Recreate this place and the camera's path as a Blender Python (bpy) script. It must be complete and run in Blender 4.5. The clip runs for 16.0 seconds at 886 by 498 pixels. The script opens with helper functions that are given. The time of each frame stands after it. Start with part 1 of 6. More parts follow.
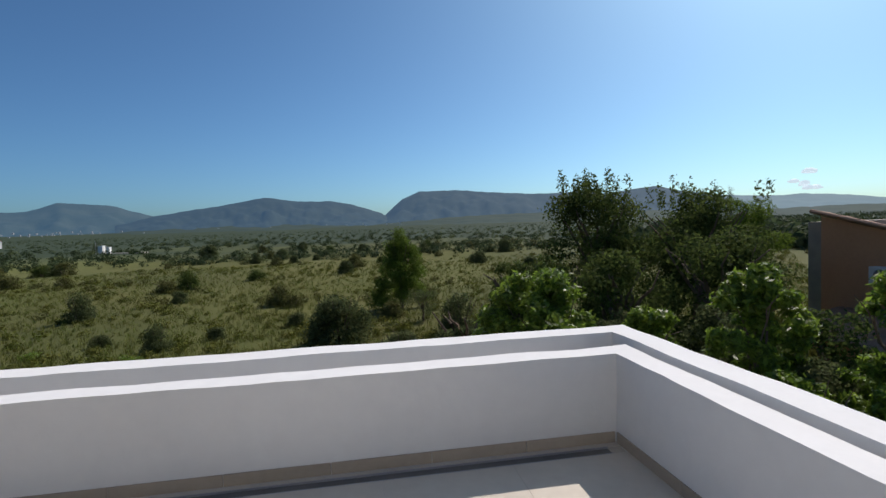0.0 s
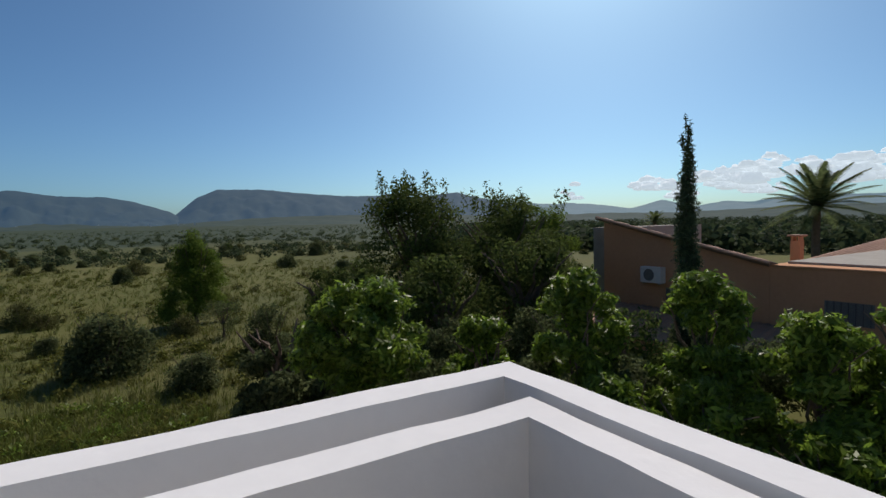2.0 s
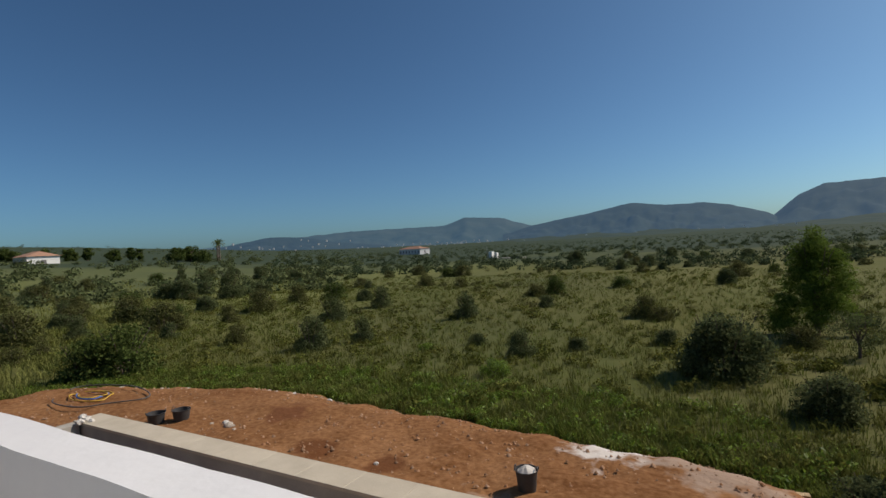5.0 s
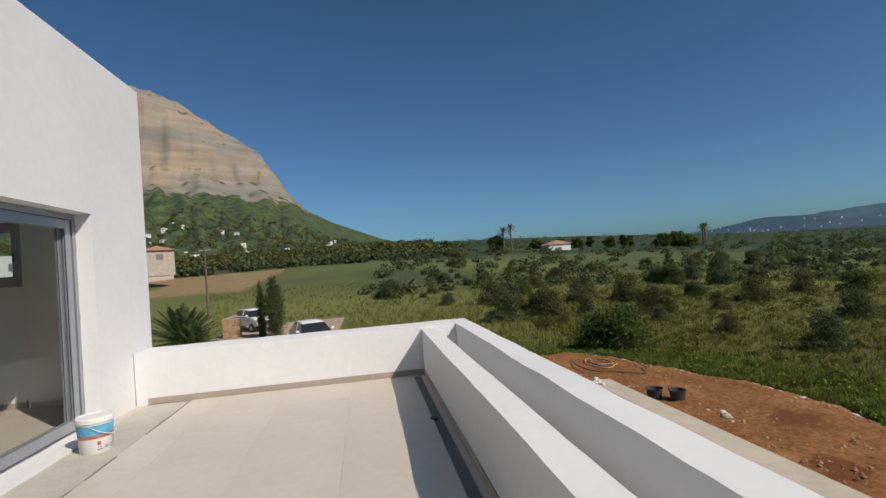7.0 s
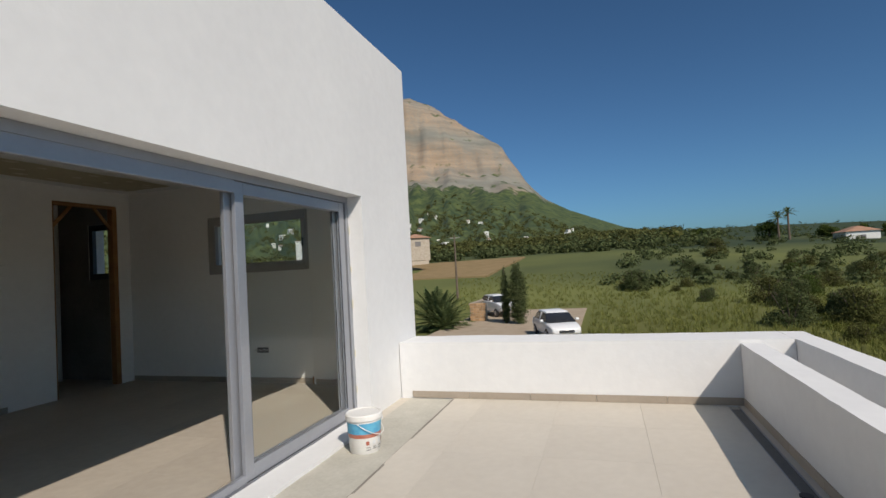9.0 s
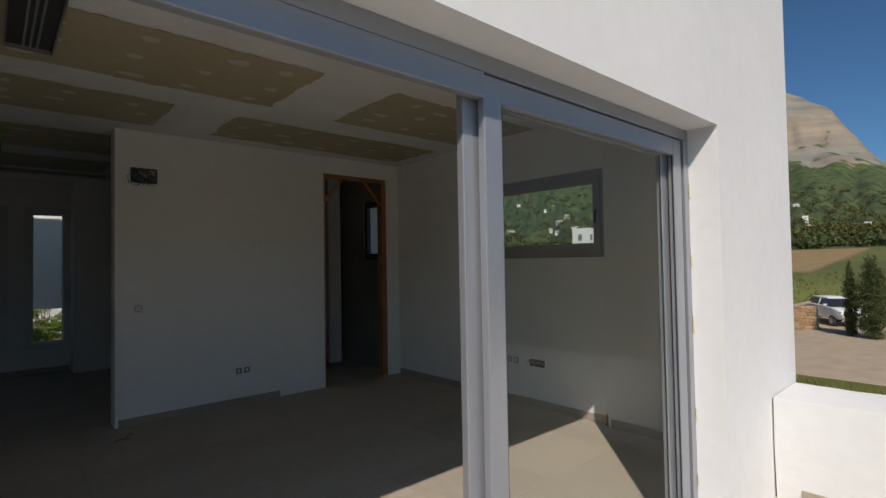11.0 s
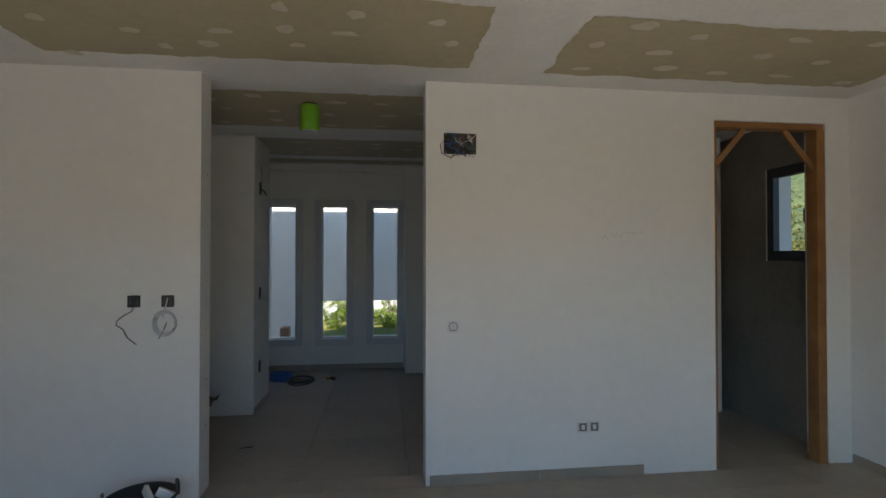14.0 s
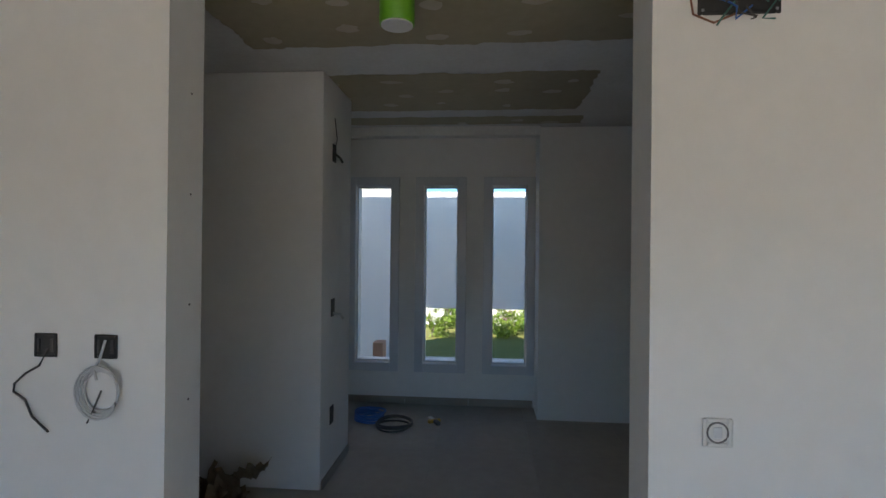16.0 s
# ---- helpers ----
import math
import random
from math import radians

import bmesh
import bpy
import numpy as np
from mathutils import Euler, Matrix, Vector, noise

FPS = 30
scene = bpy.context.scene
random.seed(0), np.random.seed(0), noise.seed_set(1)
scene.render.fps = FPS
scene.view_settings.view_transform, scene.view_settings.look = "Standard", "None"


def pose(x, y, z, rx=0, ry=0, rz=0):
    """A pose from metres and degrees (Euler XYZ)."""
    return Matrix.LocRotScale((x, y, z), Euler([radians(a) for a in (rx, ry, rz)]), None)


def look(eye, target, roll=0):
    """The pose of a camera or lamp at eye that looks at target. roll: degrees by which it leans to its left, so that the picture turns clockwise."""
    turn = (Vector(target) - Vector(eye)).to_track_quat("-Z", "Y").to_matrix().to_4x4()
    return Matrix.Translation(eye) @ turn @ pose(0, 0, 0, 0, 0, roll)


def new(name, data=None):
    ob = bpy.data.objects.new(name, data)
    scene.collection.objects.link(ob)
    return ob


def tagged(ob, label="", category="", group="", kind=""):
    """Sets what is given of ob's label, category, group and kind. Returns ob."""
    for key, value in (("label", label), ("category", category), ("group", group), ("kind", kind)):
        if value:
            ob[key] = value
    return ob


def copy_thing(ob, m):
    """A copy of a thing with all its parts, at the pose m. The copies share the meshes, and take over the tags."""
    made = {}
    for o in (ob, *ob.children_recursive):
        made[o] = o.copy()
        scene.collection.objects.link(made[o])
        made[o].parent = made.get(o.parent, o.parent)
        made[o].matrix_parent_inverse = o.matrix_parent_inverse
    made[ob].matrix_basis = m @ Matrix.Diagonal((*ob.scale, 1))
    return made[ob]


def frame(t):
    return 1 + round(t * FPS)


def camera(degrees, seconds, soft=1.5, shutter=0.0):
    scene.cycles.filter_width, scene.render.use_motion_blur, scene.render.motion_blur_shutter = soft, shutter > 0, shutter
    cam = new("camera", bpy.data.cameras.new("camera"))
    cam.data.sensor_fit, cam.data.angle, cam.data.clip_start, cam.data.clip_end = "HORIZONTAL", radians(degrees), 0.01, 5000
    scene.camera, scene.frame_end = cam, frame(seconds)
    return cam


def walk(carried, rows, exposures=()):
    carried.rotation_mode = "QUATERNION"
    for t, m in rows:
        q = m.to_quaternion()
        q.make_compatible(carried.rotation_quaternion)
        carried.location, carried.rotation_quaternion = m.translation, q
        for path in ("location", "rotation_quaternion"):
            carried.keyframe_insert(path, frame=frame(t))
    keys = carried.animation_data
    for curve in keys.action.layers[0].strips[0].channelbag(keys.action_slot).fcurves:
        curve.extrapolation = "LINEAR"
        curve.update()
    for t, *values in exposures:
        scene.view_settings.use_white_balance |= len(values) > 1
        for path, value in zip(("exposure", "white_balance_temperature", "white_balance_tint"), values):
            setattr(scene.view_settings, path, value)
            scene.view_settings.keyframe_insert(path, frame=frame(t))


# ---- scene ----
cam = camera(82.4, 16.0)
PATH = [
    (0, (-7.069, -0.634, 1.384), (-7.405, -2.603, 1.287), -2.0),
    (0.5, (-7.155, -0.942, 1.378), (-7.883, -2.802, 1.273), -1.8),
    (1, (-7.209, -1.189, 1.387), (-8.186, -2.93, 1.275), -1.4),
    (1.5, (-7.285, -1.567, 1.385), (-8.309, -3.281, 1.275), -1.3),
    (2, (-7.22, -1.874, 1.401), (-8.248, -3.586, 1.292), -1.3),
    (2.5, (-7.154, -2.153, 1.376), (-8.174, -3.87, 1.272), -1.2),
    (3, (-7.244, -2.588, 1.298), (-7.99, -4.441, 1.211), -1.5),
    (3.5, (-7.094, -2.798, 1.317), (-7.349, -4.78, 1.249), -1.9),
    (4, (-6.869, -2.9, 1.295), (-6.725, -4.894, 1.244), -2.1),
    (4.5, (-6.752, -3.026, 1.283), (-6.17, -4.939, 1.249), -2.7),
    (5, (-6.7, -3.125, 1.287), (-5.7, -4.857, 1.277), -3.2),
    (5.2, (-6.67, -3.089, 1.284), (-5.52, -4.726, 1.283), -3.1),
    (7.3, (-6.793, -2.908, 1.354), (-4.798, -3.05, 1.412), -4.3),
    (7.5, (-6.738, -2.884, 1.359), (-4.739, -2.946, 1.416), -4.1),
    (8, (-6.434, -2.742, 1.334), (-4.437, -2.636, 1.393), -3.8),
    (8.5, (-6.06, -2.598, 1.331), (-4.082, -2.307, 1.395), -3.6),
    (8.7, (-5.898, -2.539, 1.351), (-3.943, -2.123, 1.419), -3.5),
    (10.8, (-4.09, -1.354, 1.427), (-2.693, 0.076, 1.478), -1.1),
    (11, (-3.985, -1.19, 1.422), (-2.651, 0.3, 1.476), -1.0),
    (11.5, (-3.797, -0.817, 1.446), (-2.633, 0.808, 1.504), -0.8),
    (12, (-3.647, -0.452, 1.459), (-2.658, 1.285, 1.511), -0.6),
    (12.5, (-3.528, -0.164, 1.473), (-2.624, 1.619, 1.52), -0.6),
    (13, (-3.429, 0.066, 1.477), (-2.72, 1.936, 1.519), -0.5),
    (13.5, (-3.442, 0.343, 1.467), (-2.964, 2.285, 1.501), -0.2),
    (14, (-3.457, 0.783, 1.521), (-3.21, 2.767, 1.549), -0.0),
    (14.5, (-3.441, 1.173, 1.529), (-3.342, 3.171, 1.553), 0.0),
    (15, (-3.416, 1.615, 1.55), (-3.494, 3.613, 1.564), 0.3),
    (15.5, (-3.498, 2.122, 1.569), (-3.649, 4.117, 1.576), 0.5),
    (16, (-3.614, 2.674, 1.545), (-3.783, 4.667, 1.551), 0.6),
]
walk(cam, [(t, look(eye, target, roll)) for t, eye, target, roll in PATH],
     [(0, 0.1, 6700, 16), (1, -0.05, 6700, 16), (2.5, -0.15, 6900, 18), (3.5, -0.05, 7050, 19), (4.5, -0.08, 7150, 17), (8.7, -0.05, 6950, 14), (11, -0.1, 7000, 16), (11.6, 0.15, 7350, 20), (12, 0.45, 7450, 19), (12.5, 1.1, 7400, 17), (13.5, 1.75, 7150, 16), (14.5, 1.95, 6900, 17), (15.5, 2.2, 6750, 18), (16, 2.3, 6650, 18)])

# ---- light ----
SUN = Vector((-1.08, -1.0, 1.33)).normalized()      # towards the sun
world = bpy.data.worlds.new("world")
scene.world = world
world.use_nodes = True
wn = world.node_tree
sky = wn.nodes.new("ShaderNodeTexSky")
sky.sky_type = "NISHITA"
sky.sun_disc = False
sky.air_density, sky.dust_density, sky.ozone_density = 0.7, 1.3, 5.0
sky.sun_elevation = math.asin(SUN.z)
sky.sun_rotation = math.atan2(SUN.x, SUN.y)
wn.nodes["Background"].inputs[1].default_value = 0.088
tint = wn.nodes.new("ShaderNodeMix")
tint.data_type, tint.blend_type = "RGBA", "MULTIPLY"
tint.inputs[0].default_value = 1.0
tint.inputs[7].default_value = (0.58, 0.88, 0.92, 1)
depth = wn.nodes.new("ShaderNodeGamma")
depth.inputs[1].default_value = 1.1
wn.links.new(sky.outputs[0], depth.inputs[0])
wn.links.new(depth.outputs[0], tint.inputs[6])
wn.links.new(tint.outputs[2], wn.nodes["Background"].inputs[0])
lamp = bpy.data.lights.new("sun", "SUN")
lamp.energy, lamp.angle, lamp.color = 4.2, radians(0.53), (1.0, 0.95, 0.87)
sun = new("sun", lamp)
sun.matrix_world = look(SUN * 50, (0, 0, 0))

# ---- materials ----
def material(name, c1, c2, scale=6.0, rough=0.8, bump=0.0, bump_scale=60.0, metal=0.0, fine=0.35, rnd=0.0, island=False, contrast=(0.35, 0.65)):
    """Two colours mixed by a coarse and a fine noise, with fine relief; rnd: how far single pieces differ in value."""
    m = bpy.data.materials.new(name)
    m.use_nodes = True
    t = m.node_tree
    b = t.nodes["Principled BSDF"]
    b.inputs["Roughness"].default_value, b.inputs["Metallic"].default_value = rough, metal
    if rough >= 0.9:
        b.inputs["Specular IOR Level"].default_value = 0.08
    co = t.nodes.new("ShaderNodeTexCoord")
    n1, n2 = t.nodes.new("ShaderNodeTexNoise"), t.nodes.new("ShaderNodeTexNoise")
    n1.inputs["Scale"].default_value, n1.inputs["Detail"].default_value = scale, 6
    n2.inputs["Scale"].default_value, n2.inputs["Detail"].default_value = scale * 14, 4
    add = t.nodes.new("ShaderNodeMix")
    add.inputs[0].default_value = fine
    ramp = t.nodes.new("ShaderNodeMapRange")
    ramp.inputs[1].default_value, ramp.inputs[2].default_value = contrast
    mix = t.nodes.new("ShaderNodeMix")
    mix.data_type = "RGBA"
    mix.inputs[6].default_value, mix.inputs[7].default_value = (*c1, 1), (*c2, 1)
    for n in (n1, n2):
        t.links.new(co.outputs["Object"], n.inputs["Vector"])
    t.links.new(n1.outputs[0], add.inputs[2])
    t.links.new(n2.outputs[0], add.inputs[3])
    t.links.new(add.outputs[0], ramp.inputs[0])
    t.links.new(ramp.outputs[0], mix.inputs[0])
    out = mix.outputs[2]
    if rnd:
        hsv = t.nodes.new("ShaderNodeHueSaturation")
        if island:
            src = t.nodes.new("ShaderNodeNewGeometry").outputs["Random Per Island"]
        else:
            src = t.nodes.new("ShaderNodeObjectInfo").outputs["Random"]
        mr = t.nodes.new("ShaderNodeMapRange")
        mr.inputs[3].default_value, mr.inputs[4].default_value = 1 - rnd, 1 + rnd
        t.links.new(src, mr.inputs[0])
        t.links.new(mr.outputs[0], hsv.inputs["Value"])
        t.links.new(out, hsv.inputs["Color"])
        out = hsv.outputs[0]
    t.links.new(out, b.inputs["Base Color"])
    if bump:
        n3 = t.nodes.new("ShaderNodeTexNoise")
        n3.inputs["Scale"].default_value, n3.inputs["Detail"].default_value = bump_scale, 5
        bp = t.nodes.new("ShaderNodeBump")
        bp.inputs["Strength"].default_value, bp.inputs["Distance"].default_value = bump, 0.02
        t.links.new(co.outputs["Object"], n3.inputs["Vector"])
        t.links.new(n3.outputs[0], bp.inputs["Height"])
        t.links.new(bp.outputs[0], b.inputs["Normal"])
    return m


def leaf_material(name, c1, c2, glow=0.35, rough=0.7):
    """Leaves: each one its own tone, part of the light passing through."""
    m = material(name, c1, c2, 0.9, rough, rnd=0.25 if "grass" in name else 0.45, island=True)
    t = m.node_tree
    b, o = t.nodes["Principled BSDF"], t.nodes["Material Output"]
    b.inputs["Specular IOR Level"].default_value = 0.3 if rough < 0.6 else 0.02
    tr, mx = t.nodes.new("ShaderNodeBsdfTranslucent"), t.nodes.new("ShaderNodeMixShader")
    src = b.inputs["Base Color"].links[0].from_socket
    t.links.new(src, tr.inputs[0])
    mx.inputs[0].default_value = glow
    t.links.new(b.outputs[0], mx.inputs[1])
    t.links.new(tr.outputs[0], mx.inputs[2])
    t.links.new(mx.outputs[0], o.inputs[0])
    return m


def glass_material(name):
    m = bpy.data.materials.new(name)
    m.use_nodes = True
    t = m.node_tree
    gl, tr, mx, lw, pw, fr = (t.nodes.new(k) for k in ("ShaderNodeBsdfGlossy", "ShaderNodeBsdfTransparent", "ShaderNodeMixShader", "ShaderNodeLayerWeight", "ShaderNodeMath", "ShaderNodeMath"))
    gl.inputs["Roughness"].default_value = 0.0
    tr.inputs[0].default_value = (0.97, 0.98, 0.975, 1)
    lw.inputs[0].default_value = 0.5
    pw.operation, fr.operation = "POWER", "MULTIPLY_ADD"
    pw.inputs[1].default_value = 4.0
    fr.inputs[1].default_value, fr.inputs[2].default_value = 0.05, 0.008
    t.links.new(lw.outputs["Facing"], pw.inputs[0])
    t.links.new(pw.outputs[0], fr.inputs[0])
    t.links.new(fr.outputs[0], mx.inputs[0])
    t.links.new(tr.outputs[0], mx.inputs[1])
    t.links.new(gl.outputs[0], mx.inputs[2])
    t.links.new(mx.outputs[0], t.nodes["Material Output"].inputs[0])
    return m


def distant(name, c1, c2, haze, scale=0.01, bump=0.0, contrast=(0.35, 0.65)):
    """Far land behind kilometres of air: its own colour, plus the haze put in as a glow."""
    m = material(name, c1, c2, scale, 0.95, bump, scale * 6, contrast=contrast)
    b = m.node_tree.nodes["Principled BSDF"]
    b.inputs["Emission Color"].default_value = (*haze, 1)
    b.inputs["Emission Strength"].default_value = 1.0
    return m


RENDER_WHITE = material("white_render", (0.70, 0.70, 0.695), (0.64, 0.64, 0.64), 0.7, 0.85, 0.12, 16)
HALL = material("grey_plaster", (0.80, 0.785, 0.755), (0.74, 0.725, 0.695), 0.9, 0.85, 0.06, 30)
PLASTER = material("white_plaster", (0.78, 0.77, 0.745), (0.72, 0.71, 0.685), 0.9, 0.8, 0.06, 30)
COMPOUND = material("joint_compound", (0.74, 0.74, 0.72), (0.64, 0.63, 0.60), 2.2, 0.85, 0.10, 22)
BOARD = material("plasterboard", (0.455, 0.40, 0.265), (0.385, 0.335, 0.22), 1.4, 0.85)
FILLER = material("thin_filler", (0.62, 0.575, 0.48), (0.52, 0.475, 0.375), 9, 0.85)
CEMENT = material("dark_cement_render", (0.27, 0.25, 0.22), (0.20, 0.185, 0.16), 1.6, 0.9, 0.2, 30)
TILE = material("beige_tile", (0.55, 0.505, 0.435), (0.48, 0.435, 0.37), 1.1, 0.42, 0.03, 80, rnd=0.025)
TILE_DUSTY = material("dusty_tile", (0.42, 0.375, 0.315), (0.34, 0.30, 0.25), 0.9, 0.72, 0.05, 60, rnd=0.05)
GROUT = material("grout", (0.54, 0.495, 0.425), (0.47, 0.425, 0.36), 8, 0.9)
SCREED = material("screed", (0.50, 0.48, 0.42), (0.40, 0.38, 0.33), 2.6, 0.9, 0.25, 40)
SKIRT = material("skirting_tile", (0.36, 0.305, 0.245), (0.30, 0.255, 0.205), 2, 0.5, rnd=0.06)
BITUMEN = material("bitumen", (0.045, 0.05, 0.055), (0.10, 0.10, 0.10), 5, 0.7, 0.5, 40)
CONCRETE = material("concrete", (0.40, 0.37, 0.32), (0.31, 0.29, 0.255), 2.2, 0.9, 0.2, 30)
ALU = material("aluminium", (0.37, 0.385, 0.415), (0.34, 0.35, 0.38), 3, 0.38, metal=0.55)
ALU_DARK = material("dark_grey_frame", (0.06, 0.065, 0.075), (0.05, 0.055, 0.06), 3, 0.45)
FRAME_GREY = material("grey_frame", (0.36, 0.345, 0.325), (0.32, 0.31, 0.295), 3, 0.5)
FRAME_WHITE = material("white_frame", (0.62, 0.63, 0.64), (0.58, 0.59, 0.6), 3, 0.4)
RUBBER = material("rubber_seal", (0.03, 0.035, 0.04), (0.02, 0.02, 0.025), 9, 0.6)
GLASS = glass_material("glass")
PLASTIC_WHITE = material("white_plastic", (0.75, 0.74, 0.71), (0.66, 0.65, 0.62), 5, 0.4)
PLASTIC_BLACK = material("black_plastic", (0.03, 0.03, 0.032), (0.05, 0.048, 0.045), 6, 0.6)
LABEL_BLUE = material("label_blue", (0.05, 0.28, 0.48), (0.12, 0.42, 0.58), 18, 0.4)
LABEL_RED = material("label_red", (0.36, 0.08, 0.05), (0.45, 0.2, 0.14), 25, 0.4)
INK = material("ink", (0.12, 0.11, 0.11), (0.2, 0.19, 0.18), 30, 0.6)
COPPER_GREEN = material("green_can", (0.16, 0.42, 0.02), (0.12, 0.36, 0.02), 6, 0.35)
WIRE_DARK = material("dark_wire", (0.05, 0.05, 0.05), (0.10, 0.09, 0.08), 12, 0.5)
WIRE_GREY = material("grey_cable", (0.55, 0.55, 0.55), (0.5, 0.5, 0.5), 12, 0.5)
WIRE_BLUE = material("blue_conduit", (0.03, 0.12, 0.42), (0.04, 0.16, 0.5), 12, 0.45)
WIRE_GREEN = material("green_wire", (0.05, 0.16, 0.14), (0.08, 0.22, 0.18), 12, 0.5)
WIRE_RED = material("brown_wire", (0.22, 0.09, 0.05), (0.28, 0.12, 0.06), 12, 0.5)
YELLOW = material("yellow_plastic", (0.6, 0.36, 0.04), (0.5, 0.3, 0.04), 9, 0.5)
TIMBER = material("rough_timber", (0.34, 0.17, 0.06), (0.24, 0.11, 0.04), 7, 0.8, 0.2, 60)
CARD = material("cardboard", (0.23, 0.17, 0.10), (0.16, 0.12, 0.075), 5, 0.9)
EARTH = None
STONE = material("limestone", (0.46, 0.40, 0.33), (0.33, 0.28, 0.22), 3, 0.95, 0.5, 9, rnd=0.2)
OCHRE = material("ochre_render", (0.62, 0.33, 0.185), (0.54, 0.28, 0.155), 0.6, 0.9, 0.15, 30)
CLAY = material("clay_tile", (0.40, 0.22, 0.14), (0.30, 0.17, 0.11), 1.5, 0.85, rnd=0.2)
BARK = material("bark", (0.17, 0.135, 0.105), (0.11, 0.085, 0.065), 5, 0.95, 0.6, 30)
LEAF_DARK = leaf_material("carob_leaf", (0.055, 0.082, 0.022), (0.095, 0.125, 0.034), 0.4)
LEAF_BRIGHT = leaf_material("bright_leaf", (0.11, 0.19, 0.022), (0.19, 0.27, 0.04), 0.5, 0.45)
LEAF_OLIVE = leaf_material("olive_leaf", (0.075, 0.098, 0.04), (0.12, 0.14, 0.062), 0.4)
LEAF_SCRUB = leaf_material("scrub_leaf", (0.08, 0.09, 0.028), (0.13, 0.128, 0.05), 0.35)
LEAF_PINE = leaf_material("pine_needle", (0.085, 0.135, 0.022), (0.13, 0.185, 0.034), 0.45)
GRASS_EAST = leaf_material("east_grass_blade", (0.15, 0.172, 0.045), (0.21, 0.21, 0.07), 0.3)
LEAF_FAR = leaf_material("far_scrub_leaf", (0.04, 0.062, 0.03), (0.07, 0.092, 0.045), 0.3)
LEAF_CYPRESS = leaf_material("cypress_leaf", (0.065, 0.095, 0.05), (0.10, 0.13, 0.068), 0.2)
LEAF_PALM = leaf_material("palm_leaf", (0.09, 0.125, 0.05), (0.14, 0.17, 0.07), 0.4)
GRASS = leaf_material("grass_blade", (0.095, 0.115, 0.026), (0.148, 0.146, 0.045), 0.22)
GRASS_GREEN = leaf_material("green_grass_blade", (0.10, 0.135, 0.025), (0.15, 0.168, 0.044), 0.3)
CAR_WHITE = material("white_car_paint", (0.75, 0.75, 0.75), (0.72, 0.72, 0.73), 2, 0.2)
CAR_GLASS = material("dark_car_glass", (0.02, 0.022, 0.025), (0.03, 0.03, 0.03), 2, 0.08)


# ---- helpers for meshes ----
def part(name, bm, material_, parent=None, label=""):
    """Links a bmesh (or mesh) as one object under a thing or part."""
    if isinstance(bm, bmesh.types.BMesh):
        me = bpy.data.meshes.new(name)
        bm.normal_update()
        bm.to_mesh(me)
        bm.free()
    else:
        me = bm
    if material_ is not None:
        me.materials.append(material_)
    ob = new(name, me)
    if parent is not None:
        ob.parent = parent
    if label:
        ob["label"] = label
    return ob


def thing(name, at, label, category, group="", rz=0.0):
    ob = new(name)
    ob.matrix_basis = pose(*at, 0, 0, rz)
    return tagged(ob, label, category, group)


def smooth(ob, angle=40):
    for p in ob.data.polygons:
        p.use_smooth = True
    ob.data.set_sharp_from_angle(angle=radians(angle))
    return ob


def add_box(bm, x0, x1, y0, y1, z0, z1, bevel=0.0, seg=2):
    r = bmesh.ops.create_cube(bm, size=1)
    for v in r["verts"]:
        v.co = ((x0 if v.co.x < 0 else x1), (y0 if v.co.y < 0 else y1), (z0 if v.co.z < 0 else z1))
    if bevel:
        es = list({e for v in r["verts"] for e in v.link_edges})
        bmesh.ops.bevel(bm, geom=es, offset=bevel, segments=seg, affect="EDGES", profile=0.5)
    return bm


def box(x0, x1, y0, y1, z0, z1, bevel=0.0, seg=2):
    return add_box(bmesh.new(), x0, x1, y0, y1, z0, z1, bevel, seg)


def blocks(xs, ys, zs, solid, bevel=0.0, seg=3, rough=0.0):
    """A wall from a grid of cells: only the outer skin is kept, so that openings go right through; rounded and slightly uneven."""
    bm = bmesh.new()
    nx, ny, nz = len(xs) - 1, len(ys) - 1, len(zs) - 1
    grid = {}

    def vert(i, j, k):
        if (i, j, k) not in grid:
            grid[i, j, k] = bm.verts.new((xs[i], ys[j], zs[k]))
        return grid[i, j, k]

    def full(i, j, k):
        if not (0 <= i < nx and 0 <= j < ny and 0 <= k < nz):
            return False
        return solid((xs[i] + xs[i + 1]) / 2, (ys[j] + ys[j + 1]) / 2, (zs[k] + zs[k + 1]) / 2)

    for i in range(nx):
        for j in range(ny):
            for k in range(nz):
                if not full(i, j, k):
                    continue
                c = [(i, j, k), (i + 1, j, k), (i + 1, j + 1, k), (i, j + 1, k), (i, j, k + 1), (i + 1, j, k + 1), (i + 1, j + 1, k + 1), (i, j + 1, k + 1)]
                for (di, dj, dk), f in (((0, 0, -1), (0, 3, 2, 1)), ((0, 0, 1), (4, 5, 6, 7)), ((0, -1, 0), (0, 1, 5, 4)), ((0, 1, 0), (2, 3, 7, 6)), ((-1, 0, 0), (3, 0, 4, 7)), ((1, 0, 0), (1, 2, 6, 5))):
                    if not full(i + di, j + dj, k + dk):
                        bm.faces.new([vert(*c[n]) for n in f])
    if bevel:
        es = [e for e in bm.edges if len(e.link_faces) == 2 and e.calc_face_angle(0) > 1.0]
        bmesh.ops.bevel(bm, geom=es, offset=bevel, segments=seg, affect="EDGES", profile=0.5)
    if rough:
        for v in bm.verts:
            v.co += rough * noise.noise_vector(v.co * 2.3) + 0.5 * rough * noise.noise_vector(v.co * 7)
    return bm


